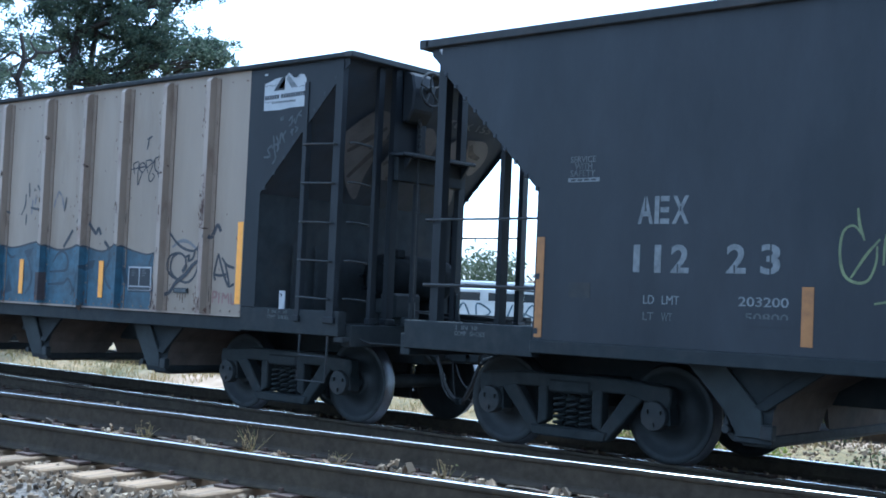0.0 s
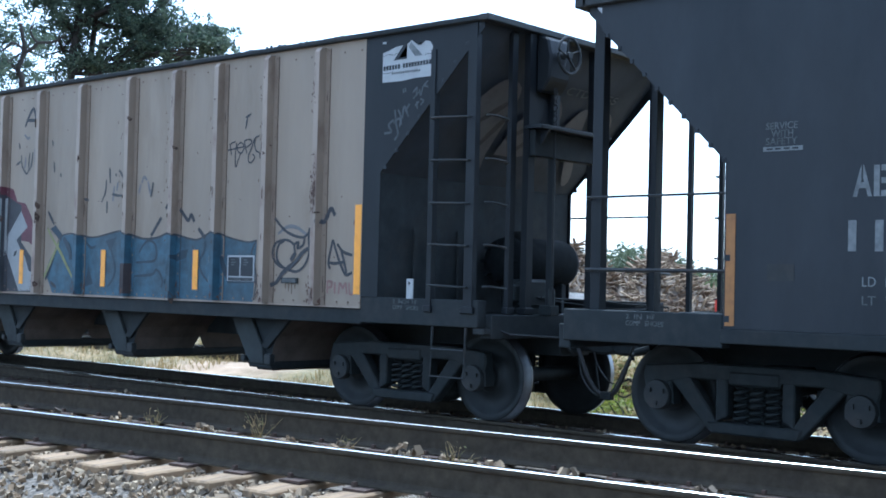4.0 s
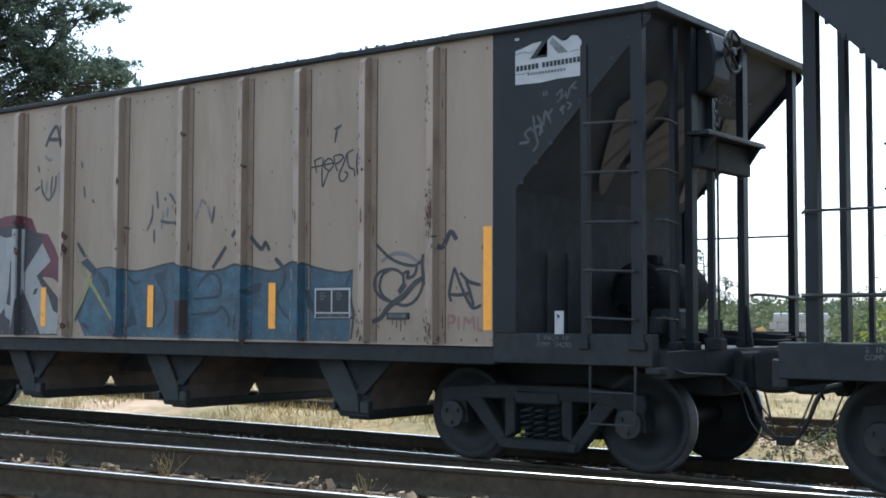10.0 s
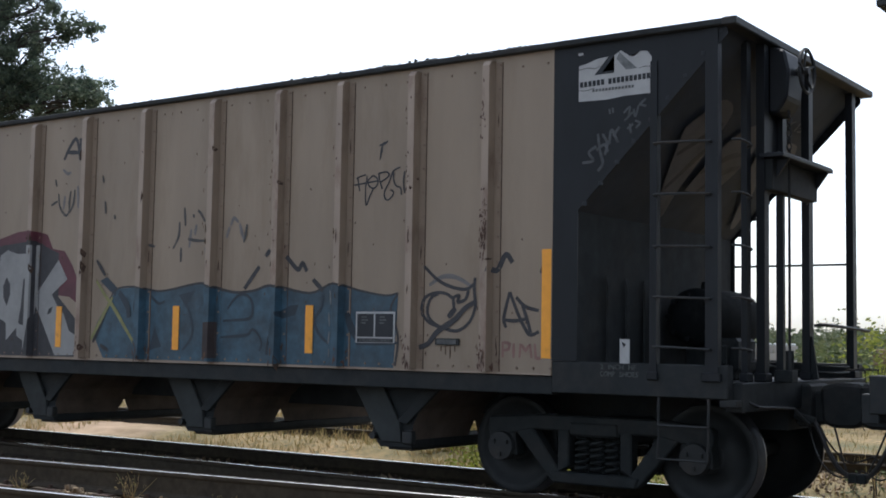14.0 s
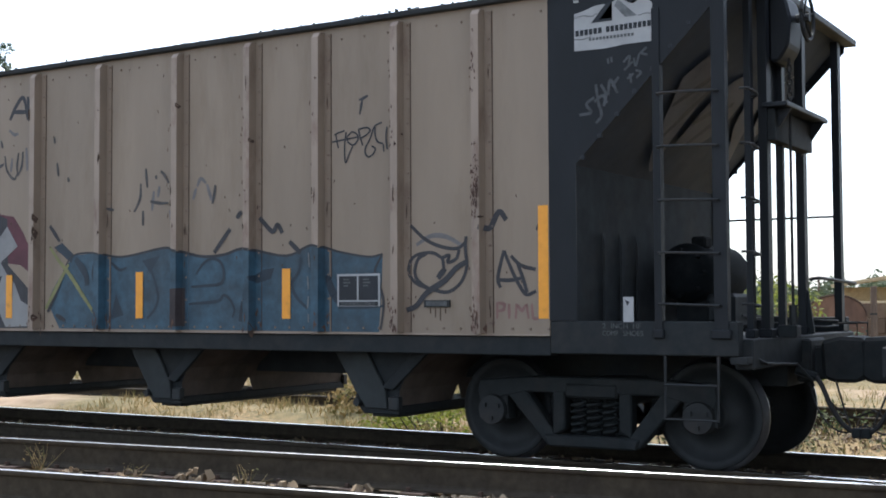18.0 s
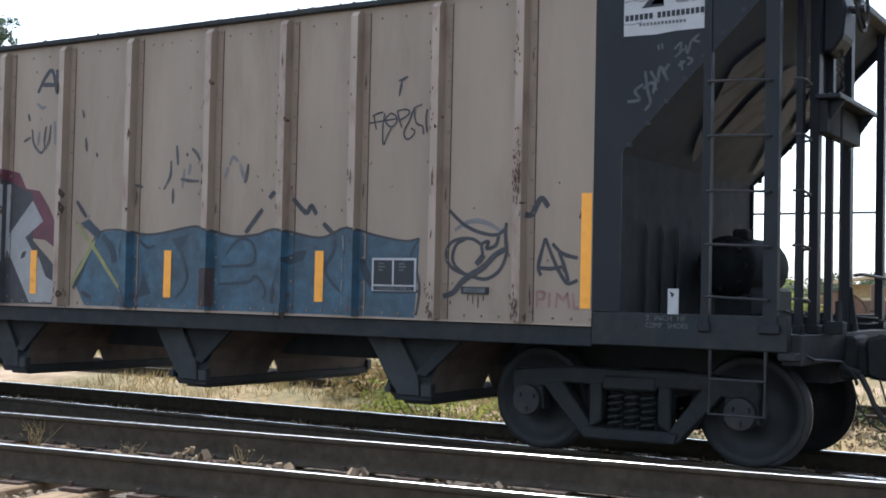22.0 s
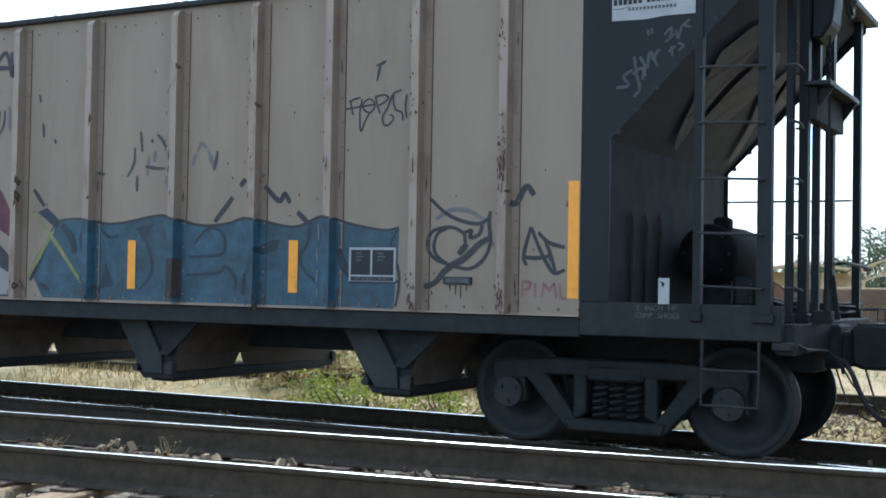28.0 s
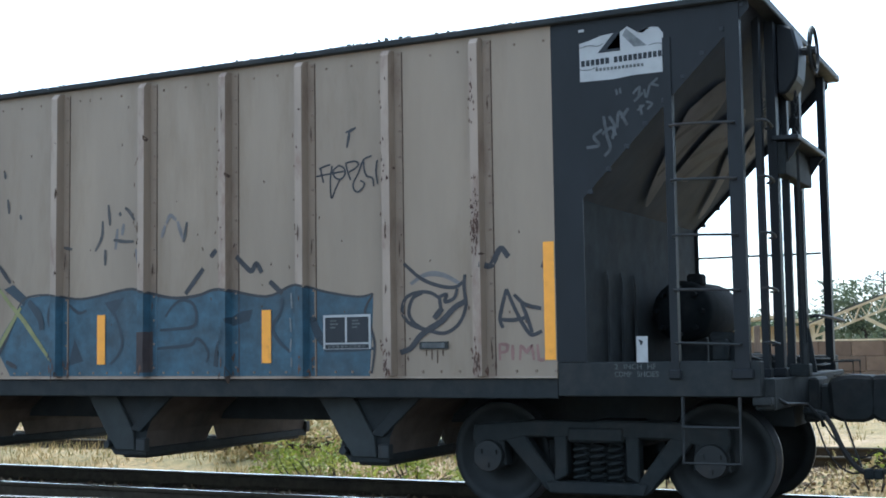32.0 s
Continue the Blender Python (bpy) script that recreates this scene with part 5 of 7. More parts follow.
    spray(car, "sprayed_tag", "spray_dim", [
        [(-8.896, 2.573), (-8.905, 2.423), (-8.985, 2.293)], [(-8.827, 2.721), (-8.806, 2.528)], [(-8.863, 2.302), (-8.862, 2.152)], [(-8.692, 2.643), (-8.681, 2.607)],
        [(-8.626, 2.682), (-8.572, 2.638), (-8.516, 2.559)], [(-8.763, 2.389), (-8.633, 2.367), (-8.522, 2.363)], [(-7.913, 2.507), (-7.932, 2.404), (-7.952, 2.329)]], 0.036, "worn dark sprayed tag")
    spray(car, "sprayed_tag", "spray_grey", [[(-8.718, 2.489), (-8.741, 2.298)], [(-8.643, 2.534), (-8.662, 2.427)], [(-8.501, 2.292), (-8.458, 2.115)], [(-8.147, 2.504), (-8.102, 2.577), (-8.035, 2.534)],
                                              [(-8.16, 2.49), (-8.20, 2.38)], [(-8.02, 2.52), (-7.96, 2.36)]], 0.04, "faded grey sprayed strokes")
    spray(car, "sprayed_mark", "spray_black", [[(-7.93, 1.86), (-7.73, 2.08)], [(-7.65, 2.18), (-7.59, 2.24)], [(-7.37, 2.17), (-7.22, 2.04), (-7.16, 2.10), (-7.10, 2.02)], [(-7.02, 1.94), (-6.89, 1.83)]], 0.05, "short black sprayed dashes", taper=0.15)
    spray(car, "sprayed_tag", "spray_black", [
        [(-5.152, 1.809), (-5.14, 1.673), (-5.203, 1.536), (-5.329, 1.462), (-5.485, 1.488), (-5.644, 1.542), (-5.715, 1.64), (-5.68, 1.756), (-5.57, 1.797), (-5.46, 1.792), (-5.376, 1.746)],
        [(-5.506, 1.488), (-5.612, 1.552), (-5.656, 1.635), (-5.621, 1.747), (-5.533, 1.793)],
        [(-5.696, 2.036), (-5.546, 1.913), (-5.388, 1.847), (-5.234, 1.828), (-5.144, 1.882)], [(-5.144, 1.927), (-5.153, 1.832), (-5.135, 1.673)],
        [(-5.376, 1.755), (-5.31, 1.773), (-5.324, 1.714), (-5.243, 1.741), (-5.213, 1.818)], [(-5.376, 1.755), (-5.364, 1.663)]], 0.032, "black looping sprayed tag", taper=0.1)
    spray(car, "sprayed_tag", "spray_black", [[(-5.735, 1.309), (-5.64, 1.347), (-5.563, 1.432), (-5.485, 1.488), (-5.357, 1.558), (-5.241, 1.663), (-5.13, 1.718)], [(-5.425, 1.58), (-5.349, 1.663)]], 0.055, "black looping sprayed tag", lift=0.0062, taper=0.2)
    spray(car, "sprayed_mark", "spray_grey", [[(-5.64, 1.868), (-5.494, 1.94), (-5.338, 1.929), (-5.173, 1.846)]], 0.045, lift=0.002)
    spray(car, "sprayed_tag", "spray_black", [[(-4.784, 1.798), (-4.821, 1.673), (-4.844, 1.561), (-4.818, 1.494)], [(-4.784, 1.798), (-4.709, 1.629), (-4.634, 1.496), (-4.575, 1.435), (-4.49, 1.462)],
                                              [(-4.854, 1.561), (-4.732, 1.553), (-4.611, 1.571)], [(-4.72, 1.753), (-4.627, 1.673), (-4.493, 1.638)], [(-4.656, 1.682), (-4.616, 1.585), (-4.571, 1.452)]], 0.034, "angular black sprayed tag", taper=0.15)
    spray(car, "sprayed_mark", "spray_black", [[(-4.98, 2.0), (-4.91, 1.99), (-4.83, 2.12), (-4.76, 2.05)], [(-4.45, 2.0), (-4.47, 1.95)]], 0.05, taper=0.1)
    spray(car, "faded_lettering", "spray_pink", [[(-4.85, 1.24), (-4.85, 1.37), (-4.78, 1.36), (-4.79, 1.31), (-4.84, 1.30)], [(-4.74, 1.36), (-4.74, 1.24)],
                                                 [(-4.68, 1.24), (-4.67, 1.36), (-4.62, 1.30), (-4.58, 1.36), (-4.56, 1.24)], [(-4.53, 1.36), (-4.52, 1.24), (-4.47, 1.24)]], 0.03, "faded pink sprayed letters", smooth_=False)
    # olive and black crossing strokes
    spray(car, "sprayed_mark", "spray_black", [[(-10.20, 2.20), (-10.05, 2.03)], [(-9.975, 1.725), (-10.075, 1.546), (-10.221, 1.298)], [(-10.10, 1.27), (-9.96, 1.21)]], 0.05, "short black sprayed dashes", lift=0.0055)
    spray(car, "sprayed_mark", "spray_yellow", [[(-10.198, 1.978), (-10.054, 1.825), (-9.882, 1.669), (-9.71, 1.476), (-9.526, 1.275)], [(-9.916, 1.791), (-10.069, 1.585), (-10.253, 1.331)]], 0.05, "faded olive crossing strokes", lift=0.0065)
    # big pale letters with a dark red cloud
    field(car, "graffiti_cloud", "spray_red", [(-13.3, 2.36), (-12.9, 2.44), (-12.3, 2.45), (-11.97, 2.5), (-11.64, 2.57), (-11.37, 2.58), (-11.09, 2.52), (-10.98, 2.35), (-10.77, 2.32), (-10.63, 2.16), (-10.52, 1.99), (-10.53, 1.73),
                                               (-10.66, 1.8), (-10.97, 1.83), (-11.2, 1.9), (-13.3, 2.0)], "dark red sprayed cloud behind pale letters", 0.002)
    field(car, "graffiti_shadow", "spray_black", [(-13.3, 1.12), (-13.3, 2.3), (-12.5, 2.33), (-11.9, 2.42), (-11.3, 2.46), (-11.0, 2.34), (-10.87, 2.3), (-10.85, 1.8), (-10.62, 1.62), (-10.52, 1.54), (-10.5, 1.13)], "black fill between pale letters", 0.003)
    field(car, "pale_letter", "spray_white", [(-13.3, 1.13), (-13.3, 2.26)] + [(-12.72, 2.31), (-12.45, 2.29), (-12.44, 2.25), (-11.99, 2.30), (-12.03, 1.96), (-12.10, 1.55), (-12.18, 1.29), (-12.18, 1.22), (-12.62, 1.21)][:-1], "grey-white sprayed letter", 0.0045)
    field(car, "pale_letter", "spray_white", [(-11.96, 2.30), (-11.82, 2.36), (-11.63, 2.31), (-11.46, 2.31), (-11.43, 2.40), (-11.35, 1.24), (-11.59, 1.35), (-11.60, 1.45), (-11.79, 1.30), (-11.81, 1.51), (-12.07, 1.54), (-12.03, 1.96)], "grey-white sprayed letter", 0.0045)
    field(car, "pale_letter", "spray_white", [(-11.43, 2.4), (-11.21, 2.4), (-11.22, 2.0), (-11.22, 1.87), (-10.87, 2.22), (-10.7, 2.0), (-10.97, 1.83), (-10.86, 1.7), (-10.62, 1.5), (-10.5, 1.36), (-10.5, 1.15), (-10.88, 1.14),
                                              (-11.25, 1.7), (-11.35, 1.18), (-11.40, 1.6)], "grey-white sprayed letter", 0.0048)
    for pts in ([(-11.82, 2.04), (-11.75, 1.96), (-11.74, 1.84), (-11.8, 1.7), (-11.87, 1.8), (-11.88, 1.94)], [(-11.5, 2.02), (-11.46, 2.0), (-11.46, 1.47), (-11.57, 1.5), (-11.53, 1.7)],
                [(-11.01, 1.67), (-10.94, 1.69), (-10.97, 1.62), (-11.04, 1.6)], [(-10.62, 1.6), (-10.75, 1.62), (-10.64, 1.42), (-10.52, 1.37), (-10.52, 1.54)], [(-12.43, 1.86), (-12.26, 1.86), (-12.23, 1.39), (-12.39, 1.44)]):
        field(car, "letter_counter", "spray_black", pts, "", 0.006)
    spray(car, "letter_line", "spray_black", [[(-11.96, 2.31), (-12.01, 2.04), (-12.08, 1.60), (-12.17, 1.45)], [(-12.07, 1.54), (-11.84, 1.51), (-11.80, 1.30)], [(-12.68, 1.86), (-12.43, 1.87)], [(-12.67, 1.73), (-12.56, 1.60)], [(-12.48, 1.44), (-12.37, 1.42), (-12.23, 1.39)]], 0.022, lift=0.006)
    spray(car, "sprayed_tag", "spray_black", [[(-10.842, 3.366), (-10.749, 3.505), (-10.632, 3.588), (-10.553, 3.347)], [(-10.797, 3.449), (-10.569, 3.433)], [(-10.561, 3.596), (-10.531, 3.332)]], 0.05, "worn black sprayed letters", taper=0.2)
    spray(car, "sprayed_tag", "spray_dim", [[(-10.982, 3.15), (-10.955, 3.069)], [(-11.043, 2.854), (-10.931, 2.895)], [(-10.916, 2.981), (-10.884, 2.827), (-10.772, 2.724), (-10.714, 2.78)], [(-10.7, 3.002), (-10.721, 2.872), (-10.714, 2.78)],
                                             [(-10.629, 3.011), (-10.648, 2.856), (-10.712, 2.754)], [(-10.493, 2.816), (-10.468, 2.892)], [(-10.148, 3.133), (-10.133, 3.061)], [(-10.099, 2.855), (-10.079, 2.714)],
                                             [(-9.933, 2.695), (-9.919, 2.644)], [(-9.366, 2.345), (-9.264, 2.324)]], 0.034, "worn grey sprayed scrawl")
    spray(car, "sprayed_tag", "spray_grey", [[(-10.854, 3.255), (-10.767, 3.203), (-10.706, 3.212)], [(-10.58, 3.05), (-10.56, 2.80)], [(-10.80, 2.95), (-10.82, 2.80)]], 0.04, "faded grey sprayed strokes")
    # orange reflectors
    plate(car, "reflector", "orange", -4.468, -4.378, 1.24, 2.155, -SIDE - 0.001, 0.004, "tall orange reflective strip")
    for x in (-7.10, -8.95, -10.87, -12.85):
        plate(car, "reflector", "orange", x, x + 0.095, 1.235, 1.693, -SIDE - 0.007, 0.004, "short orange reflective strip")
    # consolidated stencil panel with two fields
    st = plate(car, "stencil_panel", "white", -6.475, -6.015, 1.345, 1.632, -SIDE - 0.001, 0.007, "white-framed black stencil panel")
    for a, b in ((-6.455, -6.262), (-6.242, -6.035)):
        q = plate(car, "stencil_field", "black", a, b, 1.40, 1.612, -SIDE - 0.0085, 0.002)
        q.parent = st
        for z, w in ((1.575, 0.06), (1.548, 0.075), (1.52, 0.05)):
            q2 = plate(car, "writing_bar", "stencil_dim", a + 0.05, a + 0.05 + w, z, z + 0.014, -SIDE - 0.0108, 0.001)
            q2.parent = st
    q = plate(car, "stencil_field", "black", -6.455, -6.035, 1.35, 1.385, -SIDE - 0.0085, 0.002)
    q.parent = st
    for k in range(9):
        q2 = plate(car, "writing_bar", "stencil_dim", -6.43 + k * 0.042, -6.43 + k * 0.042 + 0.028, 1.357, 1.378, -SIDE - 0.0108, 0.001)
        q2.parent = st
    pl = plate(car, "metal_plate", "steel_dark", -5.555, -5.30, 1.335, 1.395, -SIDE - 0.001, 0.02, "small dull metal card plate")
    q = plate(car, "plate_lip", "stencil_dim", -5.53, -5.325, 1.345, 1.385, -SIDE - 0.0215, 0.003)
    q.parent = pl
    spray(car, "rust_streak", "rust", [[(-5.5 + k * 0.05, 1.33), (-5.5 + k * 0.05, 1.33 - 0.05 - 0.03 * (k % 3))] for k in range(4)], 0.014, lift=0.0015)
    rnd = random.Random(11)
    runs = []
    for r in RIBS:
        for _ in range(7):
            x = r + rnd.choice((-0.025, 0.015, 0.05, 0.10))
            z = rnd.choice((rnd.uniform(1.12, 1.3), rnd.uniform(1.2, 3.7), rnd.uniform(2.1, 2.6)))
            runs.append([(x, z), (x + rnd.uniform(-0.01, 0.01), z - rnd.uniform(0.04, 0.16))])
    spray(car, "rust_streak", "rust", runs, 0.015, "rust runs along the ribs", lift=0.0012, taper=0.9)
    chips = []
    for r, n_, lo, hi in ((-5.02, 70, 1.95, 2.75), (-5.02, 16, 3.0, 3.75), (-5.83, 12, 1.8, 3.7), (-6.68, 6, 2.0, 3.7), (-5.02, 20, 1.13, 1.45), (-5.83, 20, 1.13, 1.45), (-7.48, 10, 1.9, 3.7), (-8.39, 10, 1.9, 3.7)):
        for _ in range(n_):
            x, z = r + 0.015 + rnd.uniform(-0.032, 0.032), rnd.triangular(lo, hi)
            chips.append([(x, z), (x + rnd.uniform(-0.006, 0.006), z - rnd.uniform(0.012, 0.055))])
    spray(car, "rust_chip", "rust_red", chips, 0.014, "flaked red-brown rust on the rib faces", lift=0.0012, taper=0.9)
    stains = []
    for r in RIBS[:7]:
        for _ in range(7):
            x = r + rnd.uniform(-0.05, 0.16)
            z = rnd.uniform(1.16, 1.34)
            stains.append([(x, z), (x + rnd.uniform(-0.01, 0.01), z - rnd.uniform(0.03, 0.10))])
    spray(car, "rust_stain", "rust_red", stains, 0.018, "rust stains at the rib feet", lift=0.0010, taper=0.9)
    runs = []
    for _ in range(60):
        x, z = rnd.uniform(-13.3, -4.5), rnd.uniform(1.3, 3.75)
        runs.append([(x, z), (x + rnd.uniform(-0.015, 0.015), z - rnd.uniform(0.01, 0.03))])
    spray(car, "rust_spot", "rust", runs, 0.013, "small rust chips", lift=0.001)
    # sign on the black end panel, torn along its top; its lettering is unreadable bars
    sg = shape(car, "company_sign", "white", [(-4.13, 3.375), (-3.86, 3.37), (-3.70, 3.385), (-3.465, 3.385), (-3.462, 3.68), (-3.50, 3.73), (-3.56, 3.74), (-3.62, 3.70), (-3.66, 3.71),
                                             (-3.74, 3.765), (-3.80, 3.73), (-3.87, 3.725), (-3.95, 3.72), (-4.05, 3.69), (-4.13, 3.675)], PB, "torn white sign with dark lettering and a peak emblem")
    for pts, m in (([(-3.98, 3.585), (-3.85, 3.73), (-3.80, 3.73), (-3.91, 3.605), (-3.80, 3.605), (-3.80, 3.585)], "black"), ([(-3.75, 3.75), (-3.59, 3.60), (-3.69, 3.60), (-3.78, 3.70)], "stencil")):
        shape(sg, "emblem", m, pts, PB - 0.002)
    for k in range(6):
        plate(sg, "writing_bar", "black", -4.118 + k * 0.0395, -4.118 + k * 0.0395 + 0.030, 3.492 + k * 0.0008, 3.538 + k * 0.0008, PB - 0.001, 0.001)
    for k in range(10):
        plate(sg, "writing_bar", "black", -3.852 + k * 0.0385, -3.852 + k * 0.0385 + 0.029, 3.497 + k * 0.0008, 3.543 + k * 0.0008, PB - 0.001, 0.001)
    for k in range(13):
        plate(sg, "writing_bar", "stencil_dim", -4.00 + k * 0.030, -4.00 + k * 0.030 + 0.020, 3.445, 3.468, PB - 0.001, 0.001)
    stroke_lines = ([(-4.13, 3.640), (-4.05, 3.652), (-3.98, 3.640), (-3.93, 3.655)], [(-4.13, 3.470), (-4.06, 3.462), (-3.98, 3.478)], [(-3.47, 3.60), (-3.52, 3.608), (-3.58, 3.598)])
    for line in stroke_lines:
        bm = bmesh.new()
        stroke(bm, curve_pts(line, 4), 0.007, PB - 0.0015, 0.3)
        part("tear_line", bm, M["stencil_dim"], sg)
    plate(car, "vent_slot", "white", -4.135, -4.09, 3.765, 3.785, PB + 0.002, 0.003)
    spray(car, "pale_tag", "chalk", [
        [(-4.09, 2.86), (-3.989, 2.873), (-4.029, 2.942), (-3.959, 2.989)], [(-3.947, 3.092), (-3.924, 2.942), (-3.899, 2.844), (-3.946, 2.783)], [(-3.96, 2.954), (-3.886, 2.999), (-3.852, 2.935)],
        [(-3.902, 3.088), (-3.859, 3.006), (-3.88, 2.912)], [(-3.841, 2.995), (-3.82, 3.115), (-3.76, 3.005)], [(-3.804, 3.061), (-3.748, 3.134)]], 0.026, "faint grey scrawl on the black panel", y=PB, taper=0.1)
    spray(car, "pale_tag", "chalk", [
        [(-3.842, 3.291), (-3.835, 3.247)], [(-3.811, 3.297), (-3.807, 3.253)], [(-3.709, 3.243), (-3.655, 3.289), (-3.665, 3.221)], [(-3.702, 3.181), (-3.629, 3.243)], [(-3.62, 3.268), (-3.604, 3.206), (-3.575, 3.297)],
        [(-3.571, 3.297), (-3.512, 3.342)], [(-3.566, 3.301), (-3.505, 3.281)], [(-3.677, 3.11), (-3.623, 3.147)], [(-3.654, 3.15), (-3.643, 3.072)], [(-3.605, 3.171), (-3.562, 3.15), (-3.598, 3.11)]], 0.02, "faint grey scrawl on the black panel", y=PB, taper=0.1)
    tg = plate(car, "route_card", "white", -3.735, -3.65, 1.215, 1.41, -SIDE + 0.012, 0.012, "small white card with a mark")
    shape(tg, "mark", "black", [(-3.72, 1.39), (-3.68, 1.37), (-3.70, 1.34)], -SIDE - 0.002)
    words("brake_lettering", "2 INCH HF", 0.042, -3.91, -SIDE - 0.003, 1.165, M["stencil_dim"], car, "small stencilled brake shoe notice", 0.33)
    words("brake_lettering", "COMP SHOES", 0.042, -3.91, -SIDE - 0.003, 1.108, M["stencil_dim"], car, "small stencilled brake shoe notice", 0.35)
    # pale graffiti on the slope sheet, and the car's end marking
    ux, uz = 0.679, 0.734            # down the slope

    def on_slope(ob, lift):
        # a is across the car, b is the way down the slope
        for v in ob.data.vertices:
            a, b = v.co.x, v.co.z
            v.co = Vector((BEIGE_R + 0.012 - b * ux + lift * uz, a, 3.89 - b * uz - lift * ux))
        return ob
    blobs = ([(-1.05, 0.95), (-0.82, 0.61), (-0.5, 0.66), (-0.40, 1.0), (-0.35, 1.5), (-0.25, 1.85), (-0.5, 1.7), (-0.75, 1.4)], [(-0.22, 1.52), (-0.20, 1.1), (-0.05, 0.80), (0.2, 0.70), (0.45, 0.95), (0.42, 1.3), (0.2, 1.5)],
             [(0.6, 1.0), (0.69, 0.8), (0.82, 0.78), (1.01, 1.17), (1.36, 1.68), (1.29, 1.80), (0.97, 1.40), (0.72, 1.2)], [(0.89, 0.76), (1.23, 0.75), (1.42, 0.96), (1.40, 1.2), (1.30, 1.26), (1.08, 1.02)])
    for pts in blobs:
        bm = bmesh.new()
        loop = curve_pts(pts + [pts[0]], 4)[:-1]
        bm.faces.new([bm.verts.new((q[0], 0, q[1])) for q in loop])
        bmesh.ops.triangulate(bm, faces=bm.faces)
        on_slope(part("slope_graffiti", bm, M["spray_faded"], car, "faded pale graffiti on the slope sheet"), 0.004)
    for line in ([(-0.85, 1.2), (-0.62, 0.95), (-0.5, 0.8)], [(-0.6, 1.55), (-0.48, 1.2), (-0.38, 0.95)], [(-0.2, 1.3), (0.05, 1.1), (0.3, 1.0)], [(0.0, 1.5), (0.2, 1.25), (0.42, 1.15)], [(1.0, 0.82), (1.12, 0.95), (1.3, 1.0)]):
        bm = bmesh.new()
        stroke(bm, curve_pts(line, 5) if len(line) > 2 else line, 0.09, 0.0, 0.4)
        on_slope(part("slope_graffiti_line", bm, M["spray_dim"], car), 0.007)
    for mk in letters("end_marking", "CTDX 155", 0.10, 0.22, 0.0, -0.62, M["stencil"], car, "white end marking", 0.95):
        for v in mk.data.vertices:
            v.co.z = -v.co.z
        on_slope(mk, 0.006)


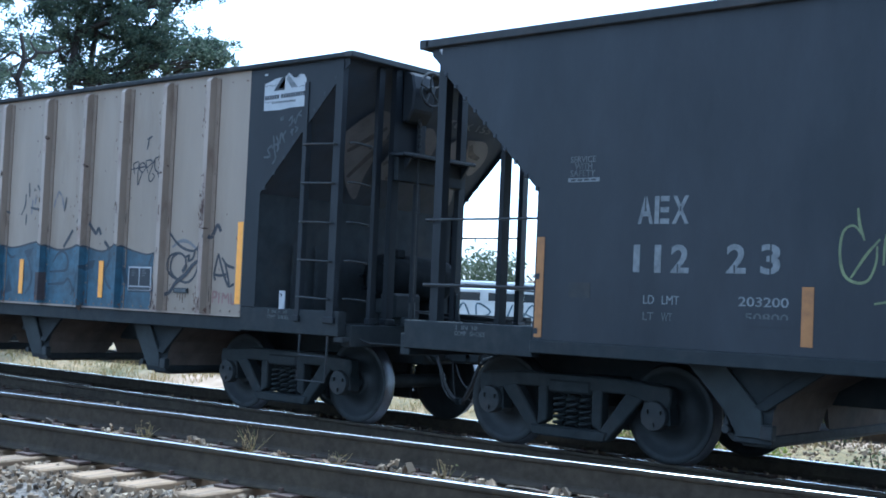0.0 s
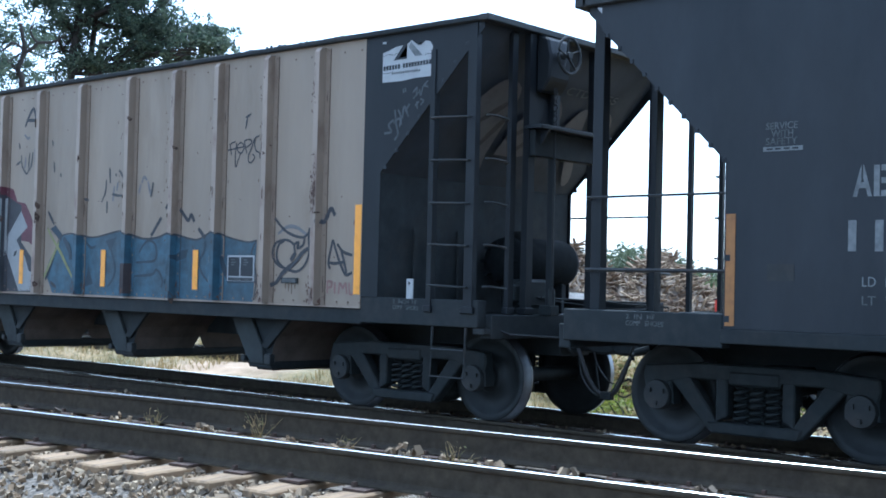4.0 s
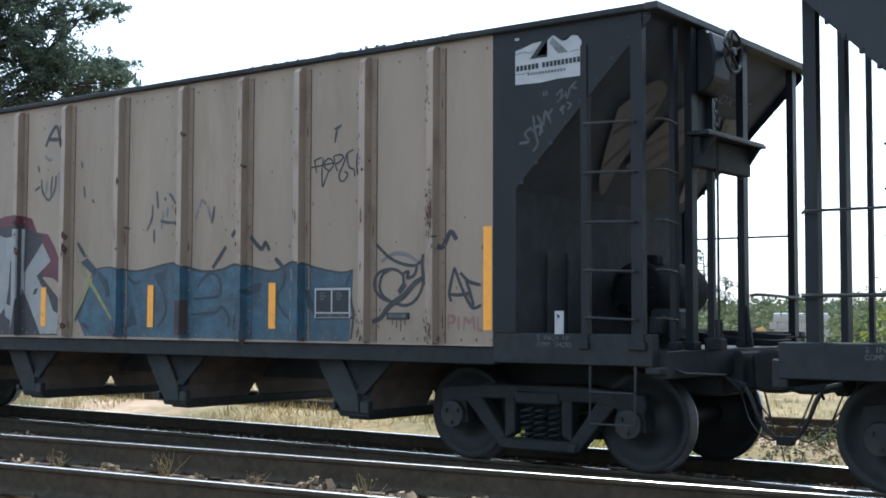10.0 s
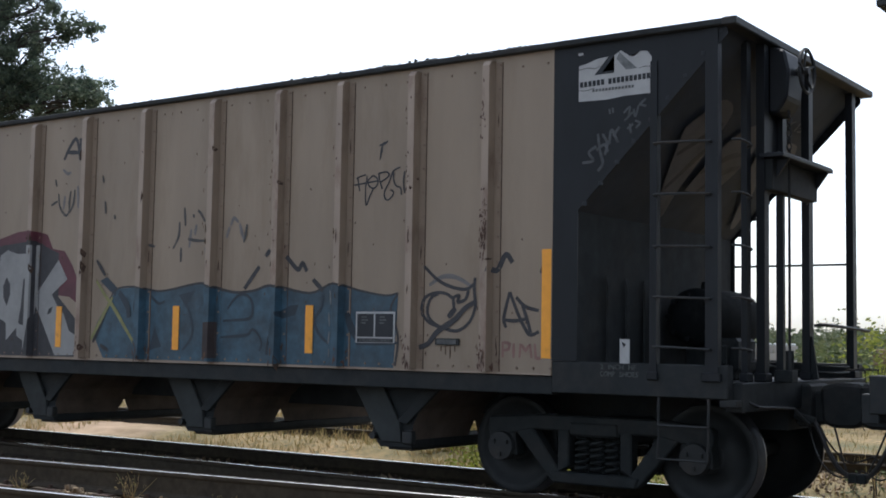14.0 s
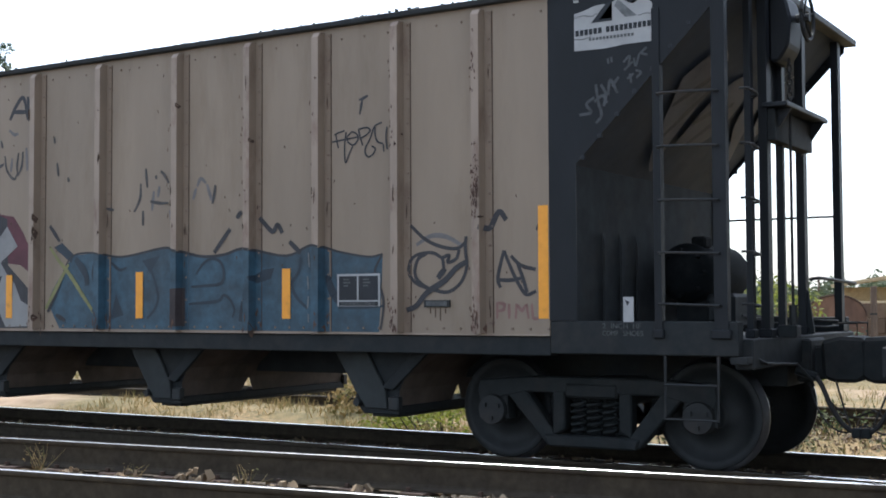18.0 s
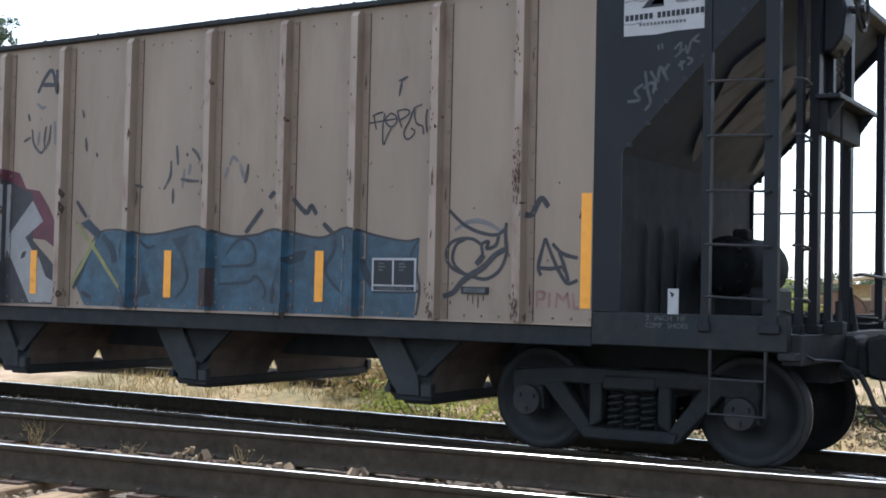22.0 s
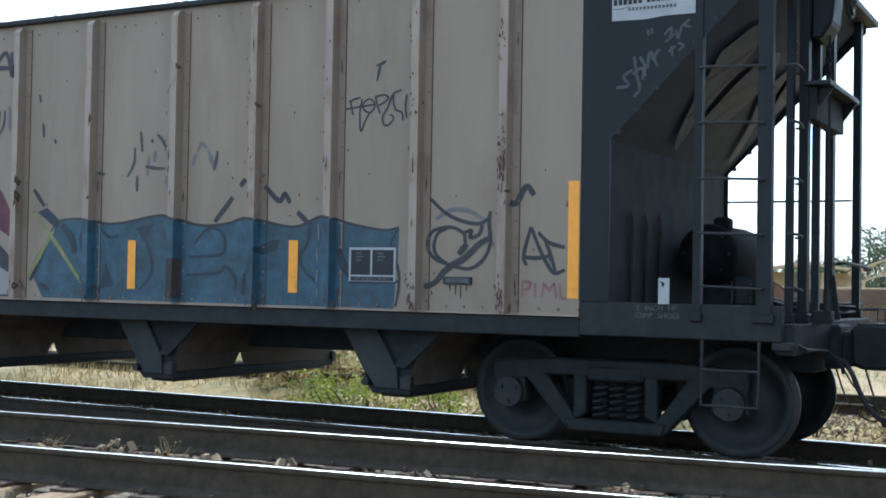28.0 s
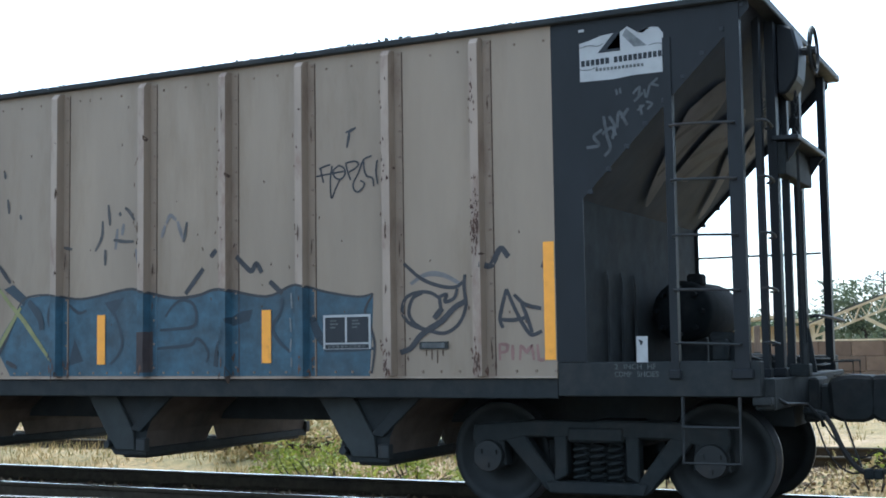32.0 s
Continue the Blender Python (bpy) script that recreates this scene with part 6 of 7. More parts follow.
def paint_black(car):
    y = -AEX_SIDE - 0.002
    plate(car, "reflector", "orange_dull", -0.205, -0.125, 1.09, 1.97, y + 0.001, 0.004, "tall orange reflective strip, chipped")
    plate(car, "reflector", "orange_dull", 2.285, 2.38, 1.14, 1.59, y + 0.001, 0.004, "short orange reflective strip")
    for z in (1.60, 1.12):
        plate(car, "strip_damage", "black", -0.212, -0.165, z, z + 0.05, y - 0.0035, 0.002)
    for char, x, w, z in (("A", 0.82, 0.146, 2.085), ("E", 0.978, 0.140, 2.085), ("X", 1.145, 0.152, 2.085), ("1", 0.79, 0.062, 1.685), ("1", 0.992, 0.062, 1.685), ("2", 1.146, 0.166, 1.685),
                          ("2", 1.646, 0.168, 1.69), ("3", 1.937, 0.166, 1.69)):
        letters("lettering", char, 0.225, x, y, z, M["stencil"], car, "white stencilled character", w, bold=0.035)
    words("lettering", "LD LMT", 0.075, 0.90, y, 1.42, M["stencil"], car, "stencilled load limit", 0.35)
    words("lettering", "LT WT", 0.07, 0.90, y, 1.285, M["stencil_dim"], car, "worn stencilled light weight", 0.29)
    letters("lettering", "203200", 0.075, 1.76, y, 1.43, M["stencil"], car, "", 0.42)
    letters("lettering", "50800", 0.07, 1.82, y, 1.31, M["stencil_dim"], car, "", 0.36)
    letters("lettering", "SERVICE", 0.055, 0.12, y, 2.615, M["stencil_dim"], car, "worn stencilled motto", 0.26)
    letters("lettering", "WITH", 0.055, 0.165, y, 2.555, M["stencil_dim"], car, "", 0.18)
    letters("lettering", "SAFETY", 0.055, 0.12, y, 2.495, M["stencil_dim"], car, "", 0.26)
    for a, b, z0, z1 in ((0.885, 0.897, 2.20, 2.31), (1.022, 1.033, 2.08, 2.32), (1.215, 1.227, 2.18, 2.22), (1.205, 1.217, 1.68, 1.75), (1.71, 1.722, 1.685, 1.75), (2.014, 2.026, 1.68, 1.92)):
        plate(car, "stencil_break", "black", a, b, z0, z1, y - 0.0015, 0.001)
    plate(car, "paint_patch", "black", 1.78, 2.22, 1.275, 1.335, y - 0.0015, 0.0004, "black paint over the lower half of worn figures")
    for x, z, w in ((3.12, 2.20, 0.07), (3.13, 1.98, 0.06), (3.12, 1.57, 0.07)):
        plate(car, "writing_bar", "stencil_dim", x, x + w, z, z + 0.035, y + 0.001, 0.002)
    plate(car, "white_bar", "stencil", 0.10, 0.425, 2.445, 2.48, y + 0.001, 0.003)
    for k in range(4):
        plate(car, "writing_bar", "black", 0.13 + k * 0.07, 0.18 + k * 0.07, 2.456, 2.470, y - 0.0025, 0.001)
    words("brake_lettering", "2 IN HF", 0.042, -1.12, -AEX_SIDE - 0.003, 1.115, M["stencil_dim"], car, "small stencilled brake shoe notice", 0.29)
    words("brake_lettering", "COMP SHOES", 0.042, -1.12, -AEX_SIDE - 0.003, 1.06, M["stencil_dim"], car, "small stencilled brake shoe notice", 0.37)
    plate(car, "faded_patch", "steel_dark", 0.15, 0.37, 1.45, 1.58, y + 0.001, 0.003, "faded brownish patch")
    bm = bmesh.new()
    for line in ([(2.743, 1.98), (2.67, 2.05), (2.594, 2.007), (2.57, 1.857), (2.604, 1.694), (2.695, 1.632), (2.79, 1.653), (2.844, 1.776), (2.85, 1.90)], [(2.70, 2.18), (2.715, 2.06), (2.755, 1.94)], [(2.66, 1.667), (2.767, 1.83), (2.87, 1.95)], [(2.90, 1.76), (2.92, 1.98), (3.04, 2.12), (3.16, 2.07)],
                 [(2.98, 1.64), (3.04, 1.92), (2.94, 1.84), (3.19, 1.89)], [(3.3, 1.9), (3.36, 2.1), (3.5, 2.0), (3.4, 1.8), (3.55, 1.7)], [(2.84, 1.48), (3.19, 1.54), (3.6, 1.56)], [(3.15, 1.6), (3.3, 1.85), (3.55, 1.95)]):
        stroke(bm, curve_pts(line, 5), 0.024, y - 0.0005, 0.35)
        part("sprayed_tag", bm, M["spray_green"], car, "pale green looping sprayed tag")
        y -= 0.0005
        bm = bmesh.new()
    bm.free()


paint_beige(beige)
paint_black(aex)

# ---------------------------------------------------------------- behind the train
def polar(az, d, z=None):
    """A place from the camera's foot: degrees left of +y, and metres."""
    x, y = -math.sin(radians(az)) * d, math.cos(radians(az)) * d
    return Vector((x, y, ground_z(x, y) if z is None else z))


def raw_mesh(name, verts, faces, mat, parent=None, label="", smooth=False):
    me = bpy.data.meshes.new(name)
    me.from_pydata(verts, [], faces)
    me.materials.append(mat)
    if smooth:
        for f in me.polygons:
            f.use_smooth = True
    ob = new(name, me)
    ob.parent = parent
    if label:
        ob["label"] = label
    return ob


def leaf_cloud(blobs, per, size, rnd, droop=0.0):
    """Leaves as small folded quads spread through many uneven clumps; blobs are (x, y, z, radius)."""
    vs, fs = [], []
    for bx, by, bz, br in blobs:
        for _ in range(int(per * br * br)):
            d = Vector((rnd.gauss(0, 1), rnd.gauss(0, 1), rnd.gauss(0, 0.8)))
            if d.length < 1e-3:
                continue
            d = d.normalized() * br * (rnd.random() ** 0.45)
            c = Vector((bx, by, bz)) + d
            s = size * rnd.uniform(0.6, 1.4)
            u = Vector((rnd.gauss(0, 1), rnd.gauss(0, 1), rnd.gauss(0, 0.6) - droop)).normalized()
            w = u.cross(Vector((rnd.gauss(0, 1), rnd.gauss(0, 1), rnd.gauss(0, 1)))).normalized()
            i = len(vs)
            vs += [c - u * s, c + w * s * 0.45, c + u * s, c - w * s * 0.45]
            fs.append((i, i + 1, i + 2, i + 3))
    return vs, fs


def limb(bm, a, b, r0, r1, rnd, bend=0.12, n=5):
    a, b = Vector(a), Vector(b)
    side = Vector((rnd.gauss(0, 1), rnd.gauss(0, 1), rnd.gauss(0, 0.5))) * (b - a).length * bend
    pts = [a.lerp(b, k / n) + side * math.sin(math.pi * k / n) for k in range(n + 1)]
    tube(bm, pts, [r0 + (r1 - r0) * k / n for k in range(n + 1)], 7)
    return pts


def broad_tree(name, label, base, height, crown, spread, seed, leaf=0.10, per=260, mat="leaf", lean=(0, 0), trunk=0.35, low=0.35, count=40, group="trees"):
    """A tapered trunk, forking limbs, and a crown of leaf clumps round the limb ends."""
    rnd = random.Random(seed)
    t = thing(name, label, "tree", group, at=Matrix.Translation(base))
    bm = bmesh.new()
    top = Vector((lean[0], lean[1], height * 0.62))
    pts = limb(bm, (0, 0, -0.1), top, trunk, trunk * 0.45, rnd, 0.05, 7)
    ends = []
    for k in range(count):
        i = rnd.randint(2, len(pts) - 1)
        o = Vector(pts[i])
        a = rnd.uniform(0, 2 * math.pi)
        rr = spread * rnd.uniform(0.35, 1.0)
        z = height * (low + (1 - low) * rnd.random())
        e = Vector((math.cos(a) * rr + lean[0], math.sin(a) * rr + lean[1], z))
        q = limb(bm, o, e, trunk * 0.15, 0.015, rnd, 0.14, 4)
        ends.append((e, crown * rnd.uniform(0.5, 1.0)))
        ends.append((Vector(q[2]), crown * rnd.uniform(0.3, 0.6)))
    part("trunk", bm, M["bark"], t, "rough grey-brown trunk and limbs", smooth=True)
    vs, fs = leaf_cloud([(e.x, e.y, e.z, r) for e, r in ends], per, leaf, rnd)
    c = raw_mesh("crown", vs, fs, M[mat], t, "loose crown of small leaves")
    return t


def lobed_tree(label, base, az, lobes, seed, leaf, per, trunk, forks, bare=()):
    """A tree whose crown is built of separate lobes, each (across, height, radius), with forked limbs to them."""
    rnd = random.Random(seed)
    t = thing("oak_tree", label, "tree", "trees", at=Matrix.Translation(base) @ Matrix.Rotation(radians(az), 4, "Z"))
    bm = bmesh.new()
    stems = [limb(bm, (0.25 * k - 0.2, 0, -0.1), (0.5 * k - 0.45, rnd.uniform(-0.4, 0.4), 0.8 * max(l[1] for l in lobes)), trunk * (1 - 0.2 * k), 0.05, rnd, 0.05, 8) for k in range(forks)]
    blobs = []
    for u, z, r in lobes:
        c = Vector((u, rnd.uniform(-1.2, 1.2), z))
        src = rnd.choice(stems)
        o = min(src, key=lambda p: abs(p.z - (z - 1.2)))
        q = limb(bm, o, c, trunk * 0.25, 0.02, rnd, 0.16, 5)
        for _ in range(4):
            e = c + Vector((rnd.gauss(0, 0.5), rnd.gauss(0, 0.5), rnd.gauss(0, 0.4))) * r
            limb(bm, q[3], e, trunk * 0.1, 0.008, rnd, 0.2, 3)
        for _ in range(20):
            e = c + Vector((rnd.gauss(0, 0.5), rnd.gauss(0, 0.6), rnd.gauss(0, 0.42))) * r
            blobs.append((e.x * 1.04, e.y, e.z + 0.1, r * rnd.uniform(0.25, 0.5)))
    for r0, line in bare:             # crooked limbs with no leaves on them
        pts = curve_pts([(u, 0.0, z) for u, z in line], 4)
        tube(bm, pts, [r0 * (1 - 0.55 * k / len(pts)) for k in range(len(pts))], 7)
    part("trunk", bm, M["bark"], t, "rough dark trunk and limbs", smooth=True)
    vs, fs = leaf_cloud(blobs, per, leaf, rnd)
    raw_mesh("crown", vs, fs, M["leaf"], t, "lobed crown of small leaves")
    return t


# the big oak and its neighbour
BIG = [(-0.78, 9.52, 0.94), (0.13, 9.74, 1.1), (1.07, 9.32, 0.8), (-1.06, 8.39, 0.86), (0.0, 8.45, 1.03), (1.09, 8.35, 0.72), (-0.28, 7.32, 0.87), (0.8, 7.46, 0.71), (1.86, 8.56, 0.64), (2.66, 8.27, 0.72),
       (3.14, 8.13, 0.48), (1.52, 9.99, 0.48), (2.31, 10.12, 0.56), (2.94, 10.27, 0.4), (-1.38, 9.16, 0.55), (0.41, 11.21, 1.27), (-0.67, 11.12, 1.11), (1.66, 10.98, 0.8), (-1.16, 12.36, 1.1), (0.22, 12.65, 1.28),
       (2.04, 7.76, 0.56), (-0.9, 6.6, 0.8), (0.6, 6.5, 0.8), (2.2, 8.95, 0.55), (2.65, 8.75, 0.5), (3.05, 8.45, 0.42), (1.5, 8.95, 0.6), (2.45, 7.85, 0.5), (1.4, 7.9, 0.6), (2.9, 7.75, 0.4)]
lobed_tree("large dark oak with a dense lobed crown", polar(56.7, 36), 56.7, BIG, 3, 0.054, 1500, 0.30, 2)
SMALL = [(-0.15, 8.27, 0.45), (0.34, 8.38, 0.39), (-0.19, 7.61, 0.51), (0.36, 7.4, 0.52), (0.86, 7.17, 0.36), (0.14, 6.73, 0.52), (0.76, 6.38, 0.45), (-0.09, 6.07, 0.51), (-0.85, 7.43, 0.76), (-0.76, 8.47, 0.64), (-1.06, 6.38, 0.76),
         (-2.0, 8.0, 0.9), (-2.4, 6.6, 0.8)]
lobed_tree("gnarled oak with bare crooked limbs and thin leaves", polar(61.2, 30), 61.2, SMALL, 8, 0.045, 1350, 0.10, 2,
           ((0.085, [(0.3, -0.1), (0.62, 3.2), (0.7, 6.02), (0.6, 6.36), (0.65, 6.62), (0.73, 6.85), (0.71, 7.02), (0.62, 7.5)]), (0.045, [(0.59, 6.42), (0.4, 6.6), (0.22, 6.64), (-0.3, 6.9)]),
            (0.05, [(0.73, 6.83), (0.93, 6.98), (1.02, 7.09), (1.32, 7.13), (1.6, 7.3)]), (0.04, [(0.73, 6.83), (0.63, 6.97), (0.44, 7.03), (0.21, 6.83), (-0.2, 6.95)]), (0.03, [(1.02, 7.07), (0.9, 7.21), (0.85, 7.38), (0.95, 7.7)])))


def pine(base, height, seed):
    rnd = random.Random(seed)
    t = thing("pine_tree", "sparse tall pine with flat tufted branches", "tree", "trees", at=Matrix.Translation(base))
    bm = bmesh.new()
    limb(bm, (0, 0, -0.2), (0.1, 0, height), 0.16, 0.04, rnd, 0.01, 6)
    blobs = []
    for k in range(13):
        z = height * (0.5 + 0.48 * k / 13)
        a = rnd.uniform(0, 6.28)
        r = (1 - k / 24) * height * 0.27 * rnd.uniform(0.4, 1.1)
        e = (math.cos(a) * r, math.sin(a) * r, z + 0.25)
        limb(bm, (0.05, 0, z), e, 0.05, 0.015, rnd, 0.05, 3)
        blobs += [(e[0], e[1], e[2], 0.42), (e[0] * 0.7, e[1] * 0.7, e[2] - 0.02, 0.3)]
    part("trunk", bm, M["bark"], t, smooth=True)
    vs, fs = leaf_cloud(blobs, 190, 0.10, rnd)
    raw_mesh("crown", vs, fs, M["pine"], t)
    return t


pine(polar(25.3, 105), 7.4, 2)
pine(polar(24.3, 112), 5.2, 5)
pine(polar(9.6, 98), 6.2, 7)
pine(polar(7.3, 92), 6.6, 9)


def bush(base, width, height, seed, mat="leaf_bright", per=320, leaf=0.05, label="bright green weedy bush in the grass", depth=None):
    rnd = random.Random(seed)
    t = thing("bush", label, "bush", "bushes", at=Matrix.Translation(base))
    bm = bmesh.new()
    blobs = []
    n = max(6, int(width * 7))
    for k in range(n):
        x = rnd.uniform(-width / 2, width / 2)
        y = rnd.uniform(-1, 1) * (depth or width * 0.35)
        h = height * (1 - (2 * x / width) ** 2 * 0.6) * rnd.uniform(0.45, 1.0)
        limb(bm, (x * 0.6, y * 0.6, 0), (x, y, h * 0.8), 0.012, 0.004, rnd, 0.1, 3)
        r = min(height * 0.45, 0.5) * rnd.uniform(0.5, 1)
        blobs.append((x, y, h - r * 0.6, r))
        blobs.append((x + rnd.uniform(-0.2, 0.2), y, h * 0.45, r))
    tagged(part("stem_clump", bm, M["bark"], t), kind="stuff")
    vs, fs = leaf_cloud(blobs, per, leaf, rnd)
    raw_mesh("leaves", vs, fs, M[mat], t)
    return t


bush(polar(31.5, 16.6), 1.9, 0.75, 21, per=900, leaf=0.035)
bush(polar(28.0, 17.0), 1.7, 0.55, 22, per=900, leaf=0.035)
bush(polar(33.6, 19.5), 2.0, 0.95, 23, mat="straw", per=380, leaf=0.06, label="dry straw-coloured weeds behind the track")
bush(polar(16.8, 30), 3.2, 2.45, 24, mat="leaf_bright", per=260, leaf=0.07, label="tall green shrub with loose top shoots")
bush(polar(13.9, 33), 2.2, 1.3, 27, mat="leaf", per=200, leaf=0.07, label="green shrub beside the yard")
for k, (az, d, w, h) in enumerate(((17.9, 32, 2.2, 2.7), (19.0, 35, 1.3, 2.2), (22.8, 66, 3.6, 1.9), (24.6, 42, 2.6, 1.2), (25.9, 48, 3.0, 1.8), (27.2, 46, 2.4, 1.5), (20.9, 76, 5.0, 3.4), (23.5, 80, 5.5, 3.2), (18.6, 78, 5.0, 3.8))):
    bush(polar(az, d), w, h, 90 + k, mat="leaf_mid", per=150, leaf=0.075, label="loose green scrub at the yard's edge")
for k, (az, d, w, h) in enumerate(((21.5, 15.6, 0.8, 0.35), (19.3, 16.8, 1.0, 0.5), (16.6, 15.8, 0.7, 0.4), (14.2, 16.6, 1.1, 0.55), (11.6, 15.5, 0.8, 0.35), (23.4, 17.5, 1.2, 0.45))):
    bush(polar(az, d), w, h, 130 + k, mat="leaf_mid", per=520, leaf=0.03, label="thin dusty weeds in the gravel")
bush(polar(7.8, 15.4), 0.9, 0.42, 25, mat="straw", per=700, leaf=0.035, label="yellow-green weeds between the rails")
bush(polar(6.2, 16.4), 1.4, 0.55, 26, mat="leaf_bright", per=420, leaf=0.035, label="yellow-green weeds between the rails")
bush(polar(4.0, 18.5), 1.6, 1.0, 29, mat="leaf_bright", per=300, leaf=0.04, label="tall thin weeds behind the far track")


def woods():
    """A far belt of mixed trees and scrub, one sheet of leaves with an uneven top."""
    rnd = random.Random(40)
    blobs = []
    for k in range(520):
        az = rnd.uniform(-18, 64)
        d = rnd.uniform(125, 185)
        h = (3.4 + 1.6 * noise.noise((az * 0.35, 2.0, 0)) + 1.3 * noise.noise((az * 1.3, 5.0, 0))) * d / 150
        if 30 < az < 41:
            h *= 1.25
        p = polar(az, d, 0)
        for _ in range(3):
            r = rnd.uniform(0.9, 1.9)
            blobs.append((p.x + rnd.uniform(-2, 2), p.y, max(0.3, h * rnd.uniform(0.25, 1.0) - r * 0.5), r))
    vs, fs = leaf_cloud(blobs, 34, 0.34, rnd)
    ob = raw_mesh("woods", vs, fs, M["leaf_far"])
    return tagged(ob, "distant belt of green trees and scrub", "woods", kind="stuff")


woods()


def scrub():
    """A nearer belt of low green scrub between the yard and the woods."""
    rnd = random.Random(44)
    blobs = []
    for k in range(620):
        az = rnd.uniform(14.5, 41)
        d = rnd.uniform(64, 118)
        h = (2.0 + 0.9 * noise.noise((az * 0.8, 9.0, 0)) + 0.7 * noise.noise((az * 2.3, 3.0, 0))) * d / 90
        p = polar(az, d, -0.4)
        r = rnd.uniform(0.5, 1.1)
        blobs.append((p.x, p.y, max(0.0, h * rnd.uniform(0.15, 1.0) - r * 0.5), r))
    vs, fs = leaf_cloud(blobs, 60, 0.20, rnd)
    return tagged(raw_mesh("scrub", vs, fs, M["leaf_mid"]), "low green scrub behind the yard", "scrub", kind="stuff")


scrub()
for k, (az, d, h) in enumerate(((38.3, 88, 5.4), (40.0, 90, 4.6), (33.0, 86, 4.3), (33.9, 88, 4.0), (32.3, 90, 4.4), (8.3, 86, 5.2), (6.4, 84, 5.4), (4.6, 88, 5.0), (2.6, 86, 5.6), (10.6, 90, 4.0))):
    broad_tree("yard_tree", "rounded green tree behind the yard", polar(az, d), h, 1.2, 1.9, 50 + k, leaf=0.14, per=130, trunk=0.14, low=0.3, count=18, mat="leaf_far")


def grass():
    """Dry and green blades behind the train's track."""
    rnd = random.Random(60)
    vs, fs = [], []
    for _ in range(27000):
        az, d = rnd.uniform(-4, 62), 13.2 + 22 * rnd.random() ** 1.7
        p = polar(az, d, 0)
        if p.y < 12.9 or az < 24 and rnd.random() < 0.82:
            continue
        n = noise.noise((p.x * 0.25, p.y * 0.25, 7.0))
        if n < -0.25 or abs(p.y - FAR_Y - 0.75) < 1.0 and rnd.random() < 0.6:
            continue
        z = ground_z(p.x, p.y)
        h = rnd.uniform(0.06, 0.2) * (1 + max(0, n) * 1.2)
        for _ in range(3):
            a = rnd.uniform(0, 6.28)
            w = Vector((math.cos(a), math.sin(a), 0)) * rnd.uniform(0.006, 0.014)
            o = Vector((p.x + rnd.uniform(-0.1, 0.1), p.y + rnd.uniform(-0.1, 0.1), z - 0.01))
            tip = o + Vector((rnd.gauss(0, 0.35) * h, rnd.gauss(0, 0.35) * h, h))
            i = len(vs)
            vs += [o - w, o + w, tip]
            fs.append((i, i + 1, i + 2))
    return tagged(raw_mesh("dry_grass", vs, fs, M["straw"]), "straw-coloured and green grass along the yard", "grass", kind="stuff")


